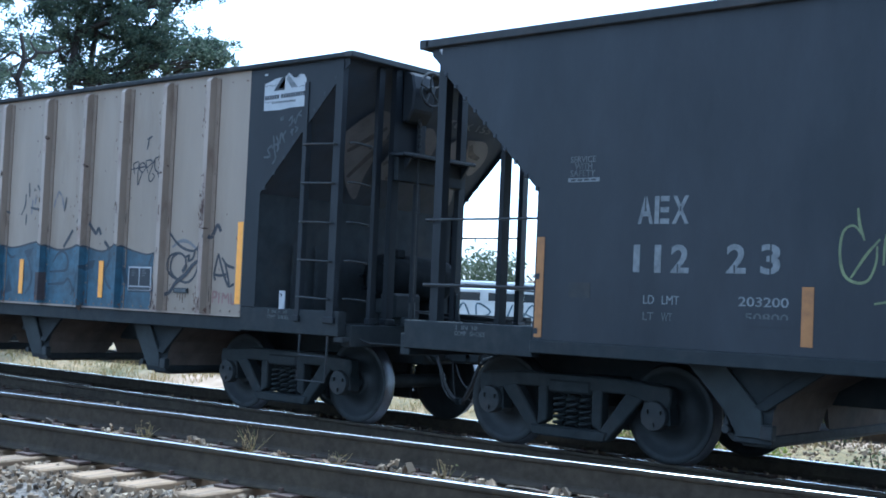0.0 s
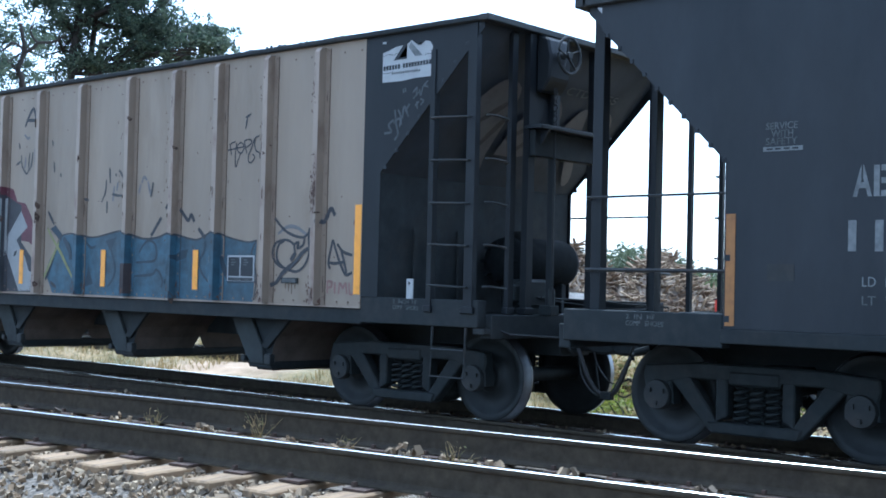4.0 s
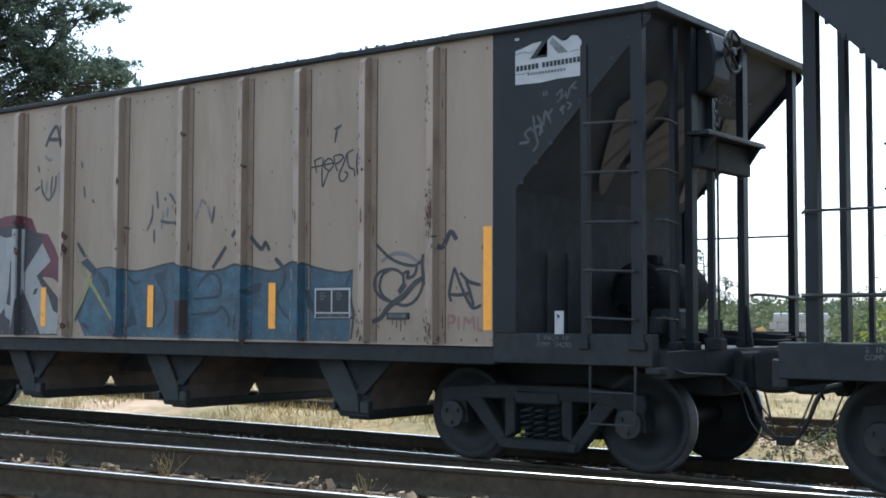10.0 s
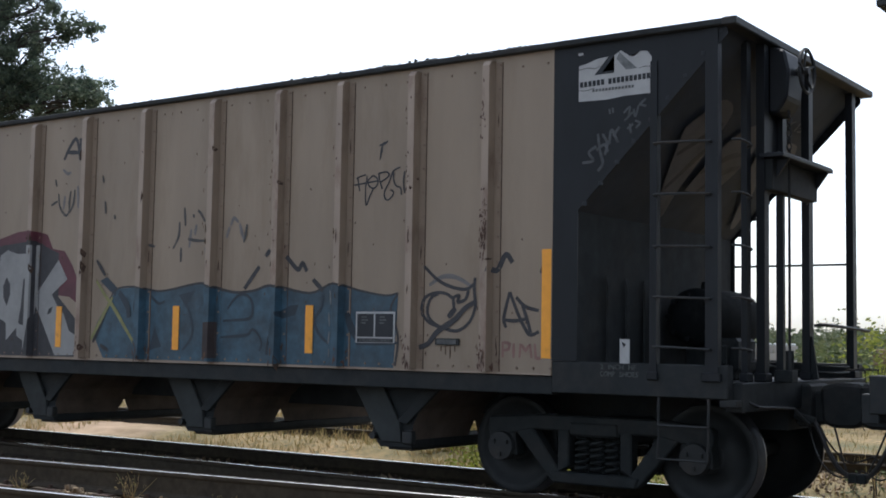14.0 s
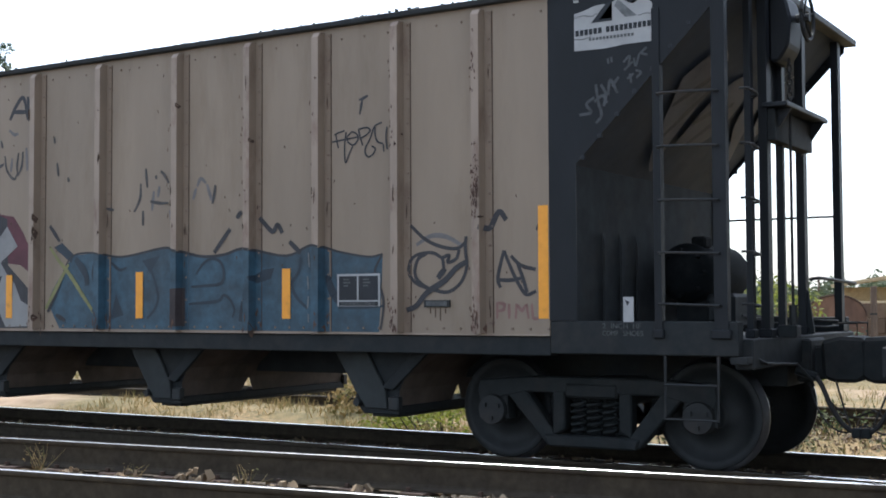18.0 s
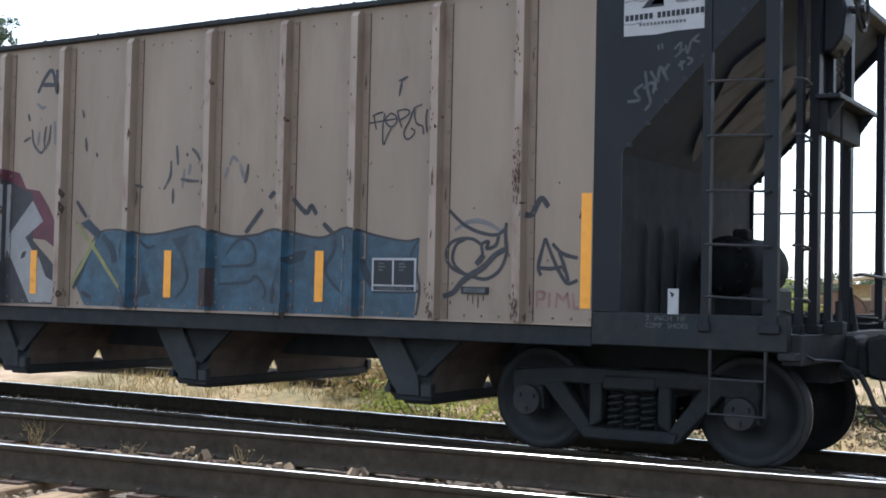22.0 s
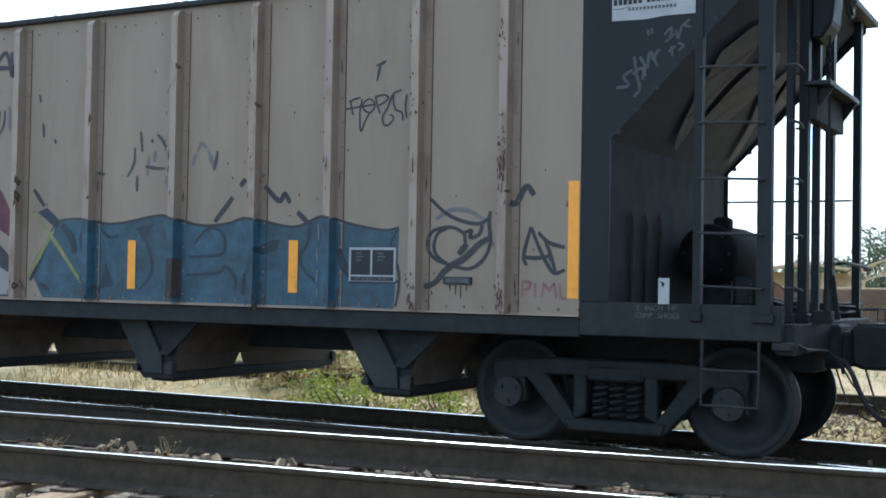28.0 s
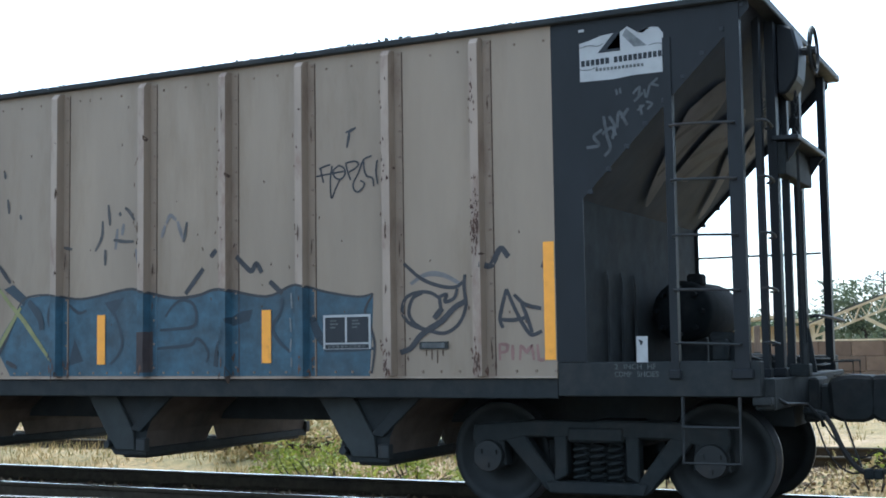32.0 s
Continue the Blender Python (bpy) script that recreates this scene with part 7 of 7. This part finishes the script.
def stones():
    """Loose ballast about the tracks."""
    rnd = random.Random(61)
    vs, fs = [], []

    def add(x, y, z, r):
        q = Euler((rnd.uniform(0, 6), rnd.uniform(0, 6), rnd.uniform(0, 6))).to_matrix()
        i = len(vs)
        s = (r * rnd.uniform(0.6, 1.5), r * rnd.uniform(0.5, 1.0), r * rnd.uniform(0.3, 0.7))
        for a, b, c in ((-1, -1, -1), (1, -1, -1), (1, 1, -1), (-1, 1, -1), (-1, -1, 1), (1, -1, 1), (1, 1, 1), (-1, 1, 1)):
            k = rnd.uniform(0.5, 1.05)
            vs.append(Vector((x, y, z)) + q @ Vector((a * s[0] * k, b * s[1] * rnd.uniform(0.6, 1.0), c * s[2] * k)))
        for f in ((3, 2, 1, 0), (4, 5, 6, 7), (0, 1, 5, 4), (1, 2, 6, 5), (2, 3, 7, 6), (3, 0, 4, 7)):
            fs.append(tuple(i + v for v in f))
    for _ in range(30000):
        x = rnd.uniform(-11.5, 1.5)
        y = near_y(x) + rnd.uniform(-1.9, 2.9)
        d = y - near_y(x)
        if abs(d) < 0.075 or abs(d - GAUGE) < 0.075:
            continue
        if 0 < d < 2.1 and rnd.random() < 0.6:
            continue
        add(x, y, ground_z(x, y) + rnd.uniform(-0.015, 0.02) - (0.02 if 0 < d < GAUGE else 0), rnd.uniform(0.012, 0.034))
    for _ in range(6500):
        x = rnd.uniform(-15, 4)
        y = TRACK_Y + rnd.uniform(-1.6, 2.4)
        if abs(abs(y - TRACK_Y) - GAUGE / 2) < 0.08:
            continue
        add(x, y, ground_z(x, y) + rnd.uniform(-0.01, 0.02), rnd.uniform(0.015, 0.036))
    for _ in range(2600):
        x = rnd.uniform(-9, 2)
        y = rnd.uniform(13.2, 17.2)
        add(x, y, ground_z(x, y), rnd.uniform(0.012, 0.032))
    for _ in range(7000):
        x = rnd.uniform(-7.5, 2.5)
        y = rnd.uniform(12.6, 19.5)
        add(x, y, ground_z(x, y) + rnd.uniform(-0.005, 0.012), rnd.uniform(0.012, 0.034))
    # small heaps beside the inner foot of the near track
    for cx, w, top in ((-10.2, 0.3, 0.26), (-9.3, 0.2, 0.25), (-8.6, 0.2, 0.28), (-7.65, 0.16, 0.27), (-6.8, 0.13, 0.26), (-6.33, 0.13, 0.27), (-5.75, 0.15, 0.30), (-5.4, 0.12, 0.27),
                       (-5.05, 0.13, 0.25), (-4.5, 0.10, 0.26), (-3.6, 0.16, 0.25), (-2.4, 0.2, 0.26), (-1.3, 0.13, 0.25)):
        for _ in range(int(620 * w)):
            u, v = rnd.gauss(0, w * 0.6), rnd.gauss(0, 0.09)
            x = cx + u
            rise = max(0.0, 1 - (u / w / 1.5) ** 2) * max(0.0, 1 - (v / 0.22) ** 2)
            add(x, near_y(x) + 0.55 + v, 0.04 + (top - 0.05) * rise * rnd.uniform(0.3, 1.0), rnd.uniform(0.014, 0.032))
    return tagged(raw_mesh("ballast_stones", vs, fs, M["stone"]), "loose grey and brown ballast stones", "gravel", kind="stuff")


grass()
stones()


def weeds_by_rail():
    for k, (x, s) in enumerate(((-7.8, 0.16), (-6.9, 0.10), (-5.9, 0.12), (-9.0, 0.12))):
        y = near_y(x) + GAUGE - 0.25
        rnd = random.Random(70 + k)
        t = thing("weed", "small dry weed growing between the rails", "plant", "weeds between rails", at=Matrix.Translation((x, y, 0.06)))
        bm = bmesh.new()
        for _ in range(14):
            limb(bm, (rnd.gauss(0, 0.02), rnd.gauss(0, 0.02), 0), (rnd.gauss(0, s * 0.6), rnd.gauss(0, s * 0.5), s * rnd.uniform(0.6, 1.5)), 0.003, 0.001, rnd, 0.1, 3)
        tagged(part("stem_clump", bm, M["straw"], t), kind="stuff")
        vs, fs = leaf_cloud([(0, 0, s * 0.8, s * 0.8)], 2600, 0.010, rnd)
        raw_mesh("leaves", vs, fs, M["straw"], t)


weeds_by_rail()


def lumber_pile():
    """Heap of broken boards, beams and earth."""
    rnd = random.Random(80)
    t = thing("lumber_pile", "heap of broken boards and brown demolition wood", "wood pile")
    vs, fs = [], []

    def crest(az):
        return float(np.interp(az, (26.2, 28.0, 29.0, 30.4, 31.4, 32.0, 32.7, 33.5, 34.6, 35.4, 36.4, 37.6), (0.1, 0.4, 1.5, 2.5, 3.3, 2.7, 2.1, 2.2, 2.9, 3.5, 2.9, 0.5)))
    bm = bmesh.new()
    n = 40
    rows = []
    for k in range(n + 1):
        az = 26 + 11.8 * k / n
        h = crest(az)
        rows.append([bm.verts.new(polar(az, d, -0.5 + h * f * rnd.uniform(0.8, 1.05))) for d, f in ((50, 0.0), (51.5, 0.5), (53, 0.9), (55, 1.0), (58, 0.7), (61, 0.0))])
    for a, b in zip(rows, rows[1:]):
        for i in range(5):
            bm.faces.new((a[i], b[i], b[i + 1], a[i + 1]))
    part("earth_mound", bm, M["earth"], t, "brown earth and rotted wood")
    for _ in range(2200):
        az = rnd.uniform(26.2, 37.4)
        f = rnd.random()
        d = 50.2 + 4.5 * f
        c = polar(az, d, -0.45 + crest(az) * min(1.05, f * 1.1 + 0.05) + rnd.uniform(0, 0.12))
        u = Vector((rnd.gauss(0, 1), rnd.gauss(0, 0.6), rnd.gauss(0, 0.35))).normalized()
        w = u.cross(Vector((0, -0.3, 1))).normalized()
        q = u.cross(w)
        L, b, e = rnd.uniform(0.15, 0.85), rnd.uniform(0.02, 0.07), rnd.uniform(0.01, 0.04)
        i = len(vs)
        for sx in (-1, 1):
            for sy in (-1, 1):
                for sz in (-1, 1):
                    vs.append(c + u * L * sx + w * b * sy + q * e * sz)
        fs += [(i, i + 1, i + 3, i + 2), (i + 4, i + 6, i + 7, i + 5), (i, i + 4, i + 5, i + 1), (i + 2, i + 3, i + 7, i + 6), (i, i + 2, i + 6, i + 4), (i + 1, i + 5, i + 7, i + 3)]
    b = raw_mesh("broken_wood", vs, fs, M["lumber"], t, "broken weathered boards")
    b["kind"] = "stuff"


lumber_pile()


def frame_at(az, d, z=None, turn=0):
    p = polar(az, d, z)
    return Matrix.Translation(p) @ Matrix.Rotation(radians(az + turn), 4, "Z")


def van():
    t = thing("box_trailer", "white box trailer with blue scrawled graffiti", "trailer", at=frame_at(38.3, 47))
    bm = bmesh.new()
    box(bm, -2.2, 2.2, -1.1, 1.1, 0.55, 2.35, bevel=0.05)
    part("body", bm, M["trailer"], t, "white trailer body")
    bm = bmesh.new()
    box(bm, -2.0, 1.6, -0.95, 0.95, 2.36, 2.62, bevel=0.05)
    part("roof_rack", bm, M["trailer"], t)
    bm = bmesh.new()
    for k, line in enumerate(([(-1.6, 1.2), (-1.3, 1.8), (-1.0, 1.2)], [(-0.8, 1.2), (-0.8, 1.8), (-0.3, 1.5), (-0.8, 1.2)], [(0, 1.8), (0.2, 1.2), (0.5, 1.8)], [(0.8, 1.2), (1.2, 1.8), (1.5, 1.3), (0.9, 1.5)])):
        stroke(bm, curve_pts(line, 4), 0.07, -1.105, 0.2)
    part("graffiti", bm, M["spray_blue"], t)
    for x0 in (-1.7, -0.4, 0.9):
        bm = bmesh.new()
        box(bm, x0, x0 + 1.0, -1.106, -1.101, 1.9, 2.2, bevel=0.0)
        part("side_window", bm, M["glass_dark"], t)
    for x in (-1.5, 1.5):
        for y in (-0.9, 0.9):
            bm = bmesh.new()
            lathe(bm, [(0.05, -0.1), (0.34, -0.1), (0.36, -0.05), (0.36, 0.05), (0.34, 0.1), (0.05, 0.1)], 20)
            w = part("wheel", bm, M["rubber"], t)
            w.matrix_basis = pose(x, y, 0.36)
    bm = bmesh.new()
    box(bm, -2.3, -2.21, -0.9, 0.9, 0.6, 1.2)
    part("bumper", bm, M["steel_dark"], t)


van()


def tarp():
    t = thing("tarp_cover", "grey tarpaulin sheet laid over the foot of the heap", "tarpaulin", at=frame_at(34.5, 46) @ Matrix.Scale(1.2, 4))
    bm = bmesh.new()
    rows = [[bm.verts.new((x, y, 0.02 + (1.45 - x * 0.25) * f + 0.05 * math.sin(x * 5 + y * 2))) for x in np.linspace(-1.3, 1.3, 10)] for y, f in ((-0.9, 0.0), (-0.4, 0.35), (0.2, 0.7), (1.0, 0.85))]
    for a, b in zip(rows, rows[1:]):
        for i in range(9):
            bm.faces.new((a[i], a[i + 1], b[i + 1], b[i]))
    ob = part("sheet", bm, M["tarp"], t)
    so = ob.modifiers.new("thick", "SOLIDIFY")
    so.thickness = 0.03


tarp()


def wood_post(az, d, h, w, name="wooden_post", label="old dark wooden post", mat="post_wood"):
    t = thing(name, label, "post", at=frame_at(az, d))
    bm = bmesh.new()
    box(bm, -w / 2, w / 2, -w / 2, w / 2, -0.2, h, bevel=w * 0.1)
    for v in bm.verts:
        if v.co.z > h * 0.8:
            v.co.x += 0.01
            v.co.z += v.co.x * 0.2
    part("shaft", bm, M[mat], t)
    bm = bmesh.new()
    box(bm, -w * 0.55, w * 0.55, -w * 0.55, w * 0.55, h * 0.7, h * 0.7 + 0.04)
    part("band", bm, M["steel_dark"], t)


wood_post(12.65, 30, 2.15, 0.14)
wood_post(6.0, 30, 2.3, 0.16)
wood_post(36.1, 40, 1.6, 0.30, label="thick old timber post with a chain")
wood_post(28.75, 38, 1.60, 0.20, "marker_post", "thin red marker post", "red_paint")
wood_post(23.6, 34, 1.5, 0.12)
wood_post(14.9, 110, 4.0, 0.16, "utility_pole", "distant wooden utility pole against sky")
wood_post(23.1, 34.2, 1.55, 0.11)


def loader():
    """A yellow excavator that stands in the yard: arm, boom, cab, tracks."""
    t = thing("excavator", "yellow excavator with its arm bent to the ground", "excavator", at=frame_at(21.75, 62) @ Matrix.Scale(0.58, 4))
    def bar(name, pts, w, mat="yellow_steel", parent=t):
        bm = bmesh.new()
        prism(bm, pts, -w, w, 0.02)
        return part(name, bm, M[mat], parent)
    bar("boom", [(-0.6, 1.1), (-1.8, 2.3), (-2.9, 1.9), (-2.9, 1.65), (-1.9, 1.95), (-0.8, 0.8)], 0.16)
    bar("arm", [(-2.75, 2.0), (-3.05, 1.9), (-2.7, 0.9), (-2.5, 0.95)], 0.12)
    bar("bucket", [(-2.75, 0.95), (-2.45, 0.95), (-2.0, 0.4), (-2.5, 0.2), (-2.9, 0.5)], 0.4, "steel_dark")
    bar("house", [(-0.7, 0.8), (-0.7, 1.6), (1.2, 1.6), (1.4, 0.8)], 0.9)
    c = bar("cab", [(-0.6, 1.61), (-0.5, 2.5), (0.3, 2.5), (0.4, 1.61)], 0.45)
    bm = bmesh.new()
    box(bm, -0.45, 0.22, -0.46, -0.452, 1.75, 2.35)
    part("cab_window", bm, M["glass_dark"], c)
    for y in (-0.7, 0.7):
        bm = bmesh.new()
        prism(bm, [(-1.3, 0.15), (-1.4, 0.4), (-1.2, 0.7), (1.2, 0.7), (1.4, 0.4), (1.2, 0.0), (-1.2, 0.0)], y - 0.22, y + 0.22, 0.03)
        part("crawler", bm, M["rubber"], t)


loader()


def block_stack():
    t = thing("block_wall", "stacked pale concrete block wall", "wall", at=frame_at(21.15, 58))
    bm = bmesh.new()
    box(bm, -0.168, 0.168, -0.2, 0.2, 0.0, 0.31, bevel=0.018)
    me = bpy.data.meshes.new("block")
    bm.to_mesh(me)
    bm.free()
    me.materials.append(M["concrete"])
    for r in range(6):
        for k in range(7):
            o = new("block", me)
            o.parent = t
            o.matrix_basis = pose(-1.1 + k * 0.345 + (0.17 if r % 2 else 0), 0.02 * math.sin(k * 3 + r), r * 0.318)
    bm = bmesh.new()
    box(bm, -0.15, 0.15, -0.15, 0.15, 0.0, 0.10, bevel=0.04)
    cap = bpy.data.meshes.new("cap")
    bm.to_mesh(cap)
    bm.free()
    cap.materials.append(M["trailer"])
    for k in range(7):
        o = new("cap", cap)
        o.parent = t
        o.matrix_basis = pose(-0.95 + k * 0.34, 0, 1.904)


block_stack()


def rust_wall():
    """Long retaining wall of big blocks, with a pale cap and a low kerb in front."""
    t = thing("retaining_wall", "long wall of stacked tan concrete blocks with a pale cap", "wall", at=frame_at(6.5, 50))
    bm = bmesh.new()
    box(bm, -0.585, 0.585, -0.25, 0.25, 0.0, 0.565, bevel=0.02)
    me = bpy.data.meshes.new("block")
    bm.to_mesh(me)
    bm.free()
    me.materials.append(M["tan_block"])
    for r in range(3):
        for k in range(16):
            o = new("block", me)
            o.parent = t
            o.matrix_basis = pose(-8.4 + k * 1.18 + (0.5 if r % 2 else 0), 0.02 * math.sin(k * 2.1 + r), r * 0.572)
    for k in range(8):
        bm = bmesh.new()
        box(bm, -8.9 + k * 2.36, -8.9 + k * 2.36 + 2.34, -0.22, 0.22, 1.72, 1.78, bevel=0.01)
        part("cap", bm, M["tan_steel"], t)
    bm = bmesh.new()
    box(bm, -9.5, 11, -3.2, -2.9, -0.1, 0.42, bevel=0.03)
    part("kerb", bm, M["concrete"], t, "low concrete kerb in front")


rust_wall()


def strut(bm, a, b, w):
    a, b = Vector(a), Vector(b)
    d = b - a
    m = Matrix.Translation(a) @ d.to_track_quat("X", "Z").to_matrix().to_4x4()
    box(bm, 0, d.length, -w / 2, w / 2, -w / 2, w / 2, m)


def conveyor():
    """A tan lattice conveyor that climbs to the side, on trestle legs."""
    t = thing("conveyor", "tan steel lattice conveyor climbing over the yard", "conveyor", at=frame_at(7.0, 62, 0.0))
    # along x: from the foot at -3.6 to the head at 6.6
    x0, z0, x1, z1, dp, hw = -3.7, 1.45, 6.8, 5.45, 0.62, 0.45
    k = (z1 - z0) / (x1 - x0)
    for y in (-hw, hw):
        for off in (0, dp):
            bm = bmesh.new()
            strut(bm, (x0, y, z0 + off), (x1, y, z1 + off), 0.09)
            part("chord", bm, M["tan_steel"], t)
        n = 36
        for i in range(n):
            a = x0 + (x1 - x0) * i / n
            b = x0 + (x1 - x0) * (i + 1) / n
            bm = bmesh.new()
            if i % 2:
                strut(bm, (a, y, z0 + k * (a - x0)), (b, y, z0 + k * (b - x0) + dp), 0.045)
            else:
                strut(bm, (a, y, z0 + k * (a - x0) + dp), (b, y, z0 + k * (b - x0)), 0.045)
            part("lattice", bm, M["tan_steel"], t)
    bm = bmesh.new()
    prism(bm, [(x0, z0 + dp + 0.06), (x1, z1 + dp + 0.06), (x1, z1 + dp + 0.12), (x0, z0 + dp + 0.12)], -0.4, 0.4)
    part("belt", bm, M["rubber"], t)
    for i in range(12):
        a = x0 + 0.4 + i * 0.85
        bm = bmesh.new()
        tube(bm, [(a, -0.42, z0 + k * (a - x0) + dp + 0.2), (a, 0.42, z0 + k * (a - x0) + dp + 0.2)], 0.05, 6)
        part("idler", bm, M["steel_dark"], t)
    for y in (-hw, hw):
        bm = bmesh.new()
        strut(bm, (-1.2, y, z0 + k * (-1.2 - x0)), (1.9, y, 0.7), 0.16)
        part("brace", bm, M["tan_steel"], t)
        bm = bmesh.new()
        strut(bm, (2.2, y, -0.4), (2.2, y, z0 + k * (2.2 - x0)), 0.12)
        part("leg", bm, M["tan_steel"], t)
        bm = bmesh.new()
        strut(bm, (-3.3, y, -0.4), (-3.0, y, z0 + k * 0.7), 0.10)
        part("leg", bm, M["tan_steel"], t)
        bm = bmesh.new()
        strut(bm, (1.0, y, 0.65), (3.4, y, 0.65), 0.2)
        part("axle_beam", bm, M["yellow_steel"], t)
        bm = bmesh.new()
        lathe(bm, [(0.05, -0.15), (0.45, -0.15), (0.48, -0.08), (0.48, 0.08), (0.45, 0.15), (0.05, 0.15)], 20)
        w = part("wheel", bm, M["rubber"], t)
        w.matrix_basis = pose(2.0, y * 1.6, 0.1)


conveyor()


def shed():
    t = thing("shed", "pale tan open shed with a shallow roof", "shed", at=frame_at(12.1, 82))
    for x in (-2.6, -0.9, 0.9, 2.6):
        bm = bmesh.new()
        box(bm, x - 0.08, x + 0.08, -1.5, -1.34, -0.1, 2.7)
        part("post", bm, M["tan_steel"], t)
    bm = bmesh.new()
    prism(bm, [(-3.2, 2.7), (-3.2, 2.85), (0, 3.35), (3.2, 2.85), (3.2, 2.7), (0, 3.15)], -2, 2)
    part("roof", bm, M["tan_steel"], t, "shallow tan metal roof")
    bm = bmesh.new()
    box(bm, -2.8, 2.8, 1.4, 1.5, 0, 2.7)
    part("back_wall", bm, M["tan_steel"], t)


shed()


def culvert():
    """A big rusty tank end with a rounded top."""
    t = thing("storage_tank", "brown rusty tank with a rounded top", "tank", at=frame_at(14.2, 44))
    pts = [(-0.95, 0.0)] + [(-0.95 * math.cos(a), 1.35 + 0.95 * math.sin(a) * 0.72) for a in np.linspace(0, math.pi, 15)] + [(0.95, 0.0)]
    bm = bmesh.new()
    prism(bm, pts, -1.4, 1.4, 0.03)
    part("shell", bm, M["rust_wall"], t, "rusted brown shell")
    bm = bmesh.new()
    tube(bm, [(p[0] * 1.0, -1.41, p[1]) for p in pts[1:-1]], 0.035, 6)
    part("rim", bm, M["rust"], t)
    bm = bmesh.new()
    box(bm, -0.35, 0.3, -1.44, -1.405, 0.4, 1.2, bevel=0.02)
    part("hatch", bm, M["steel_dark"], t)


culvert()


def pickup(az, d, turn, label):
    t = thing("pickup_truck", label, "pickup truck", "parked vehicles", at=frame_at(az, d, turn=turn))
    bm = bmesh.new()
    prism(bm, [(-2.4, 0.45), (-2.4, 0.95), (-0.5, 1.0), (-0.3, 1.55), (0.9, 1.55), (1.3, 1.02), (2.3, 0.92), (2.4, 0.45)], -0.85, 0.85, 0.05)
    b = part("body", bm, M["trailer"], t, "white painted body")
    for y in (-0.853, 0.853):
        bm = bmesh.new()
        prism(bm, [(-0.2, 1.05), (-0.12, 1.45), (0.8, 1.45), (1.1, 1.05)], y - 0.004, y + 0.004)
        part("window", bm, M["glass_dark"], t)
    for x in (-1.5, 1.5):
        for y in (-0.8, 0.8):
            bm = bmesh.new()
            lathe(bm, [(0.05, -0.1), (0.34, -0.1), (0.36, -0.05), (0.36, 0.05), (0.34, 0.1), (0.05, 0.1)], 20)
            w = part("wheel", bm, M["rubber"], t)
            w.matrix_basis = pose(x, y, 0.36)
    for y in (-0.6, 0.6):
        bm = bmesh.new()
        box(bm, 2.38, 2.42, y - 0.15, y + 0.15, 0.7, 0.85)
        part("headlight", bm, M["stencil"], t)


pickup(2.8, 56, 10, "white pickup truck parked by the wall")
pickup(41.5, 70, 30, "white pickup truck parked near the trees")

# ---------------------------------------------------------------- ties and plates, last
sleepers = (tie_mesh(), plate_mesh())
lay_ties(near_track, NEAR_Y, NEAR_Z, NEAR_SLOPE, -16.0, 6.0, sleepers, 1, NEAR_H)
lay_ties(train_track, TRACK_Y - GAUGE / 2, 0.0, 0.0, -17.0, 4.0, sleepers, 2)
lay_ties(far_track, FAR_Y, -0.14, 0.02, -22.0, 4.0, sleepers, 3)


# ---------------------------------------------------------------- what moves
def motions():
    for car, sets in ((beige, beige_sets), (aex, aex_sets)):
        # the slack between the couplers runs out as the train pulls
        slack = 0.05 if car is aex else 0.0
        rows = [(t, s + slack * min(1.0, max(0.0, (t - 3.0) / 2.5))) for t, yaw, pitch, roll, s in PATH]
        walk(car, [(t, pose(s, TRACK_Y, 0)) for t, s in rows])
        for ax in sets:
            x = ax.matrix_basis.translation.x
            walk(ax, [(t, pose(x, 0, WHEEL_R, 0, math.degrees(s / WHEEL_R), 0)) for t, s in rows])


motions()
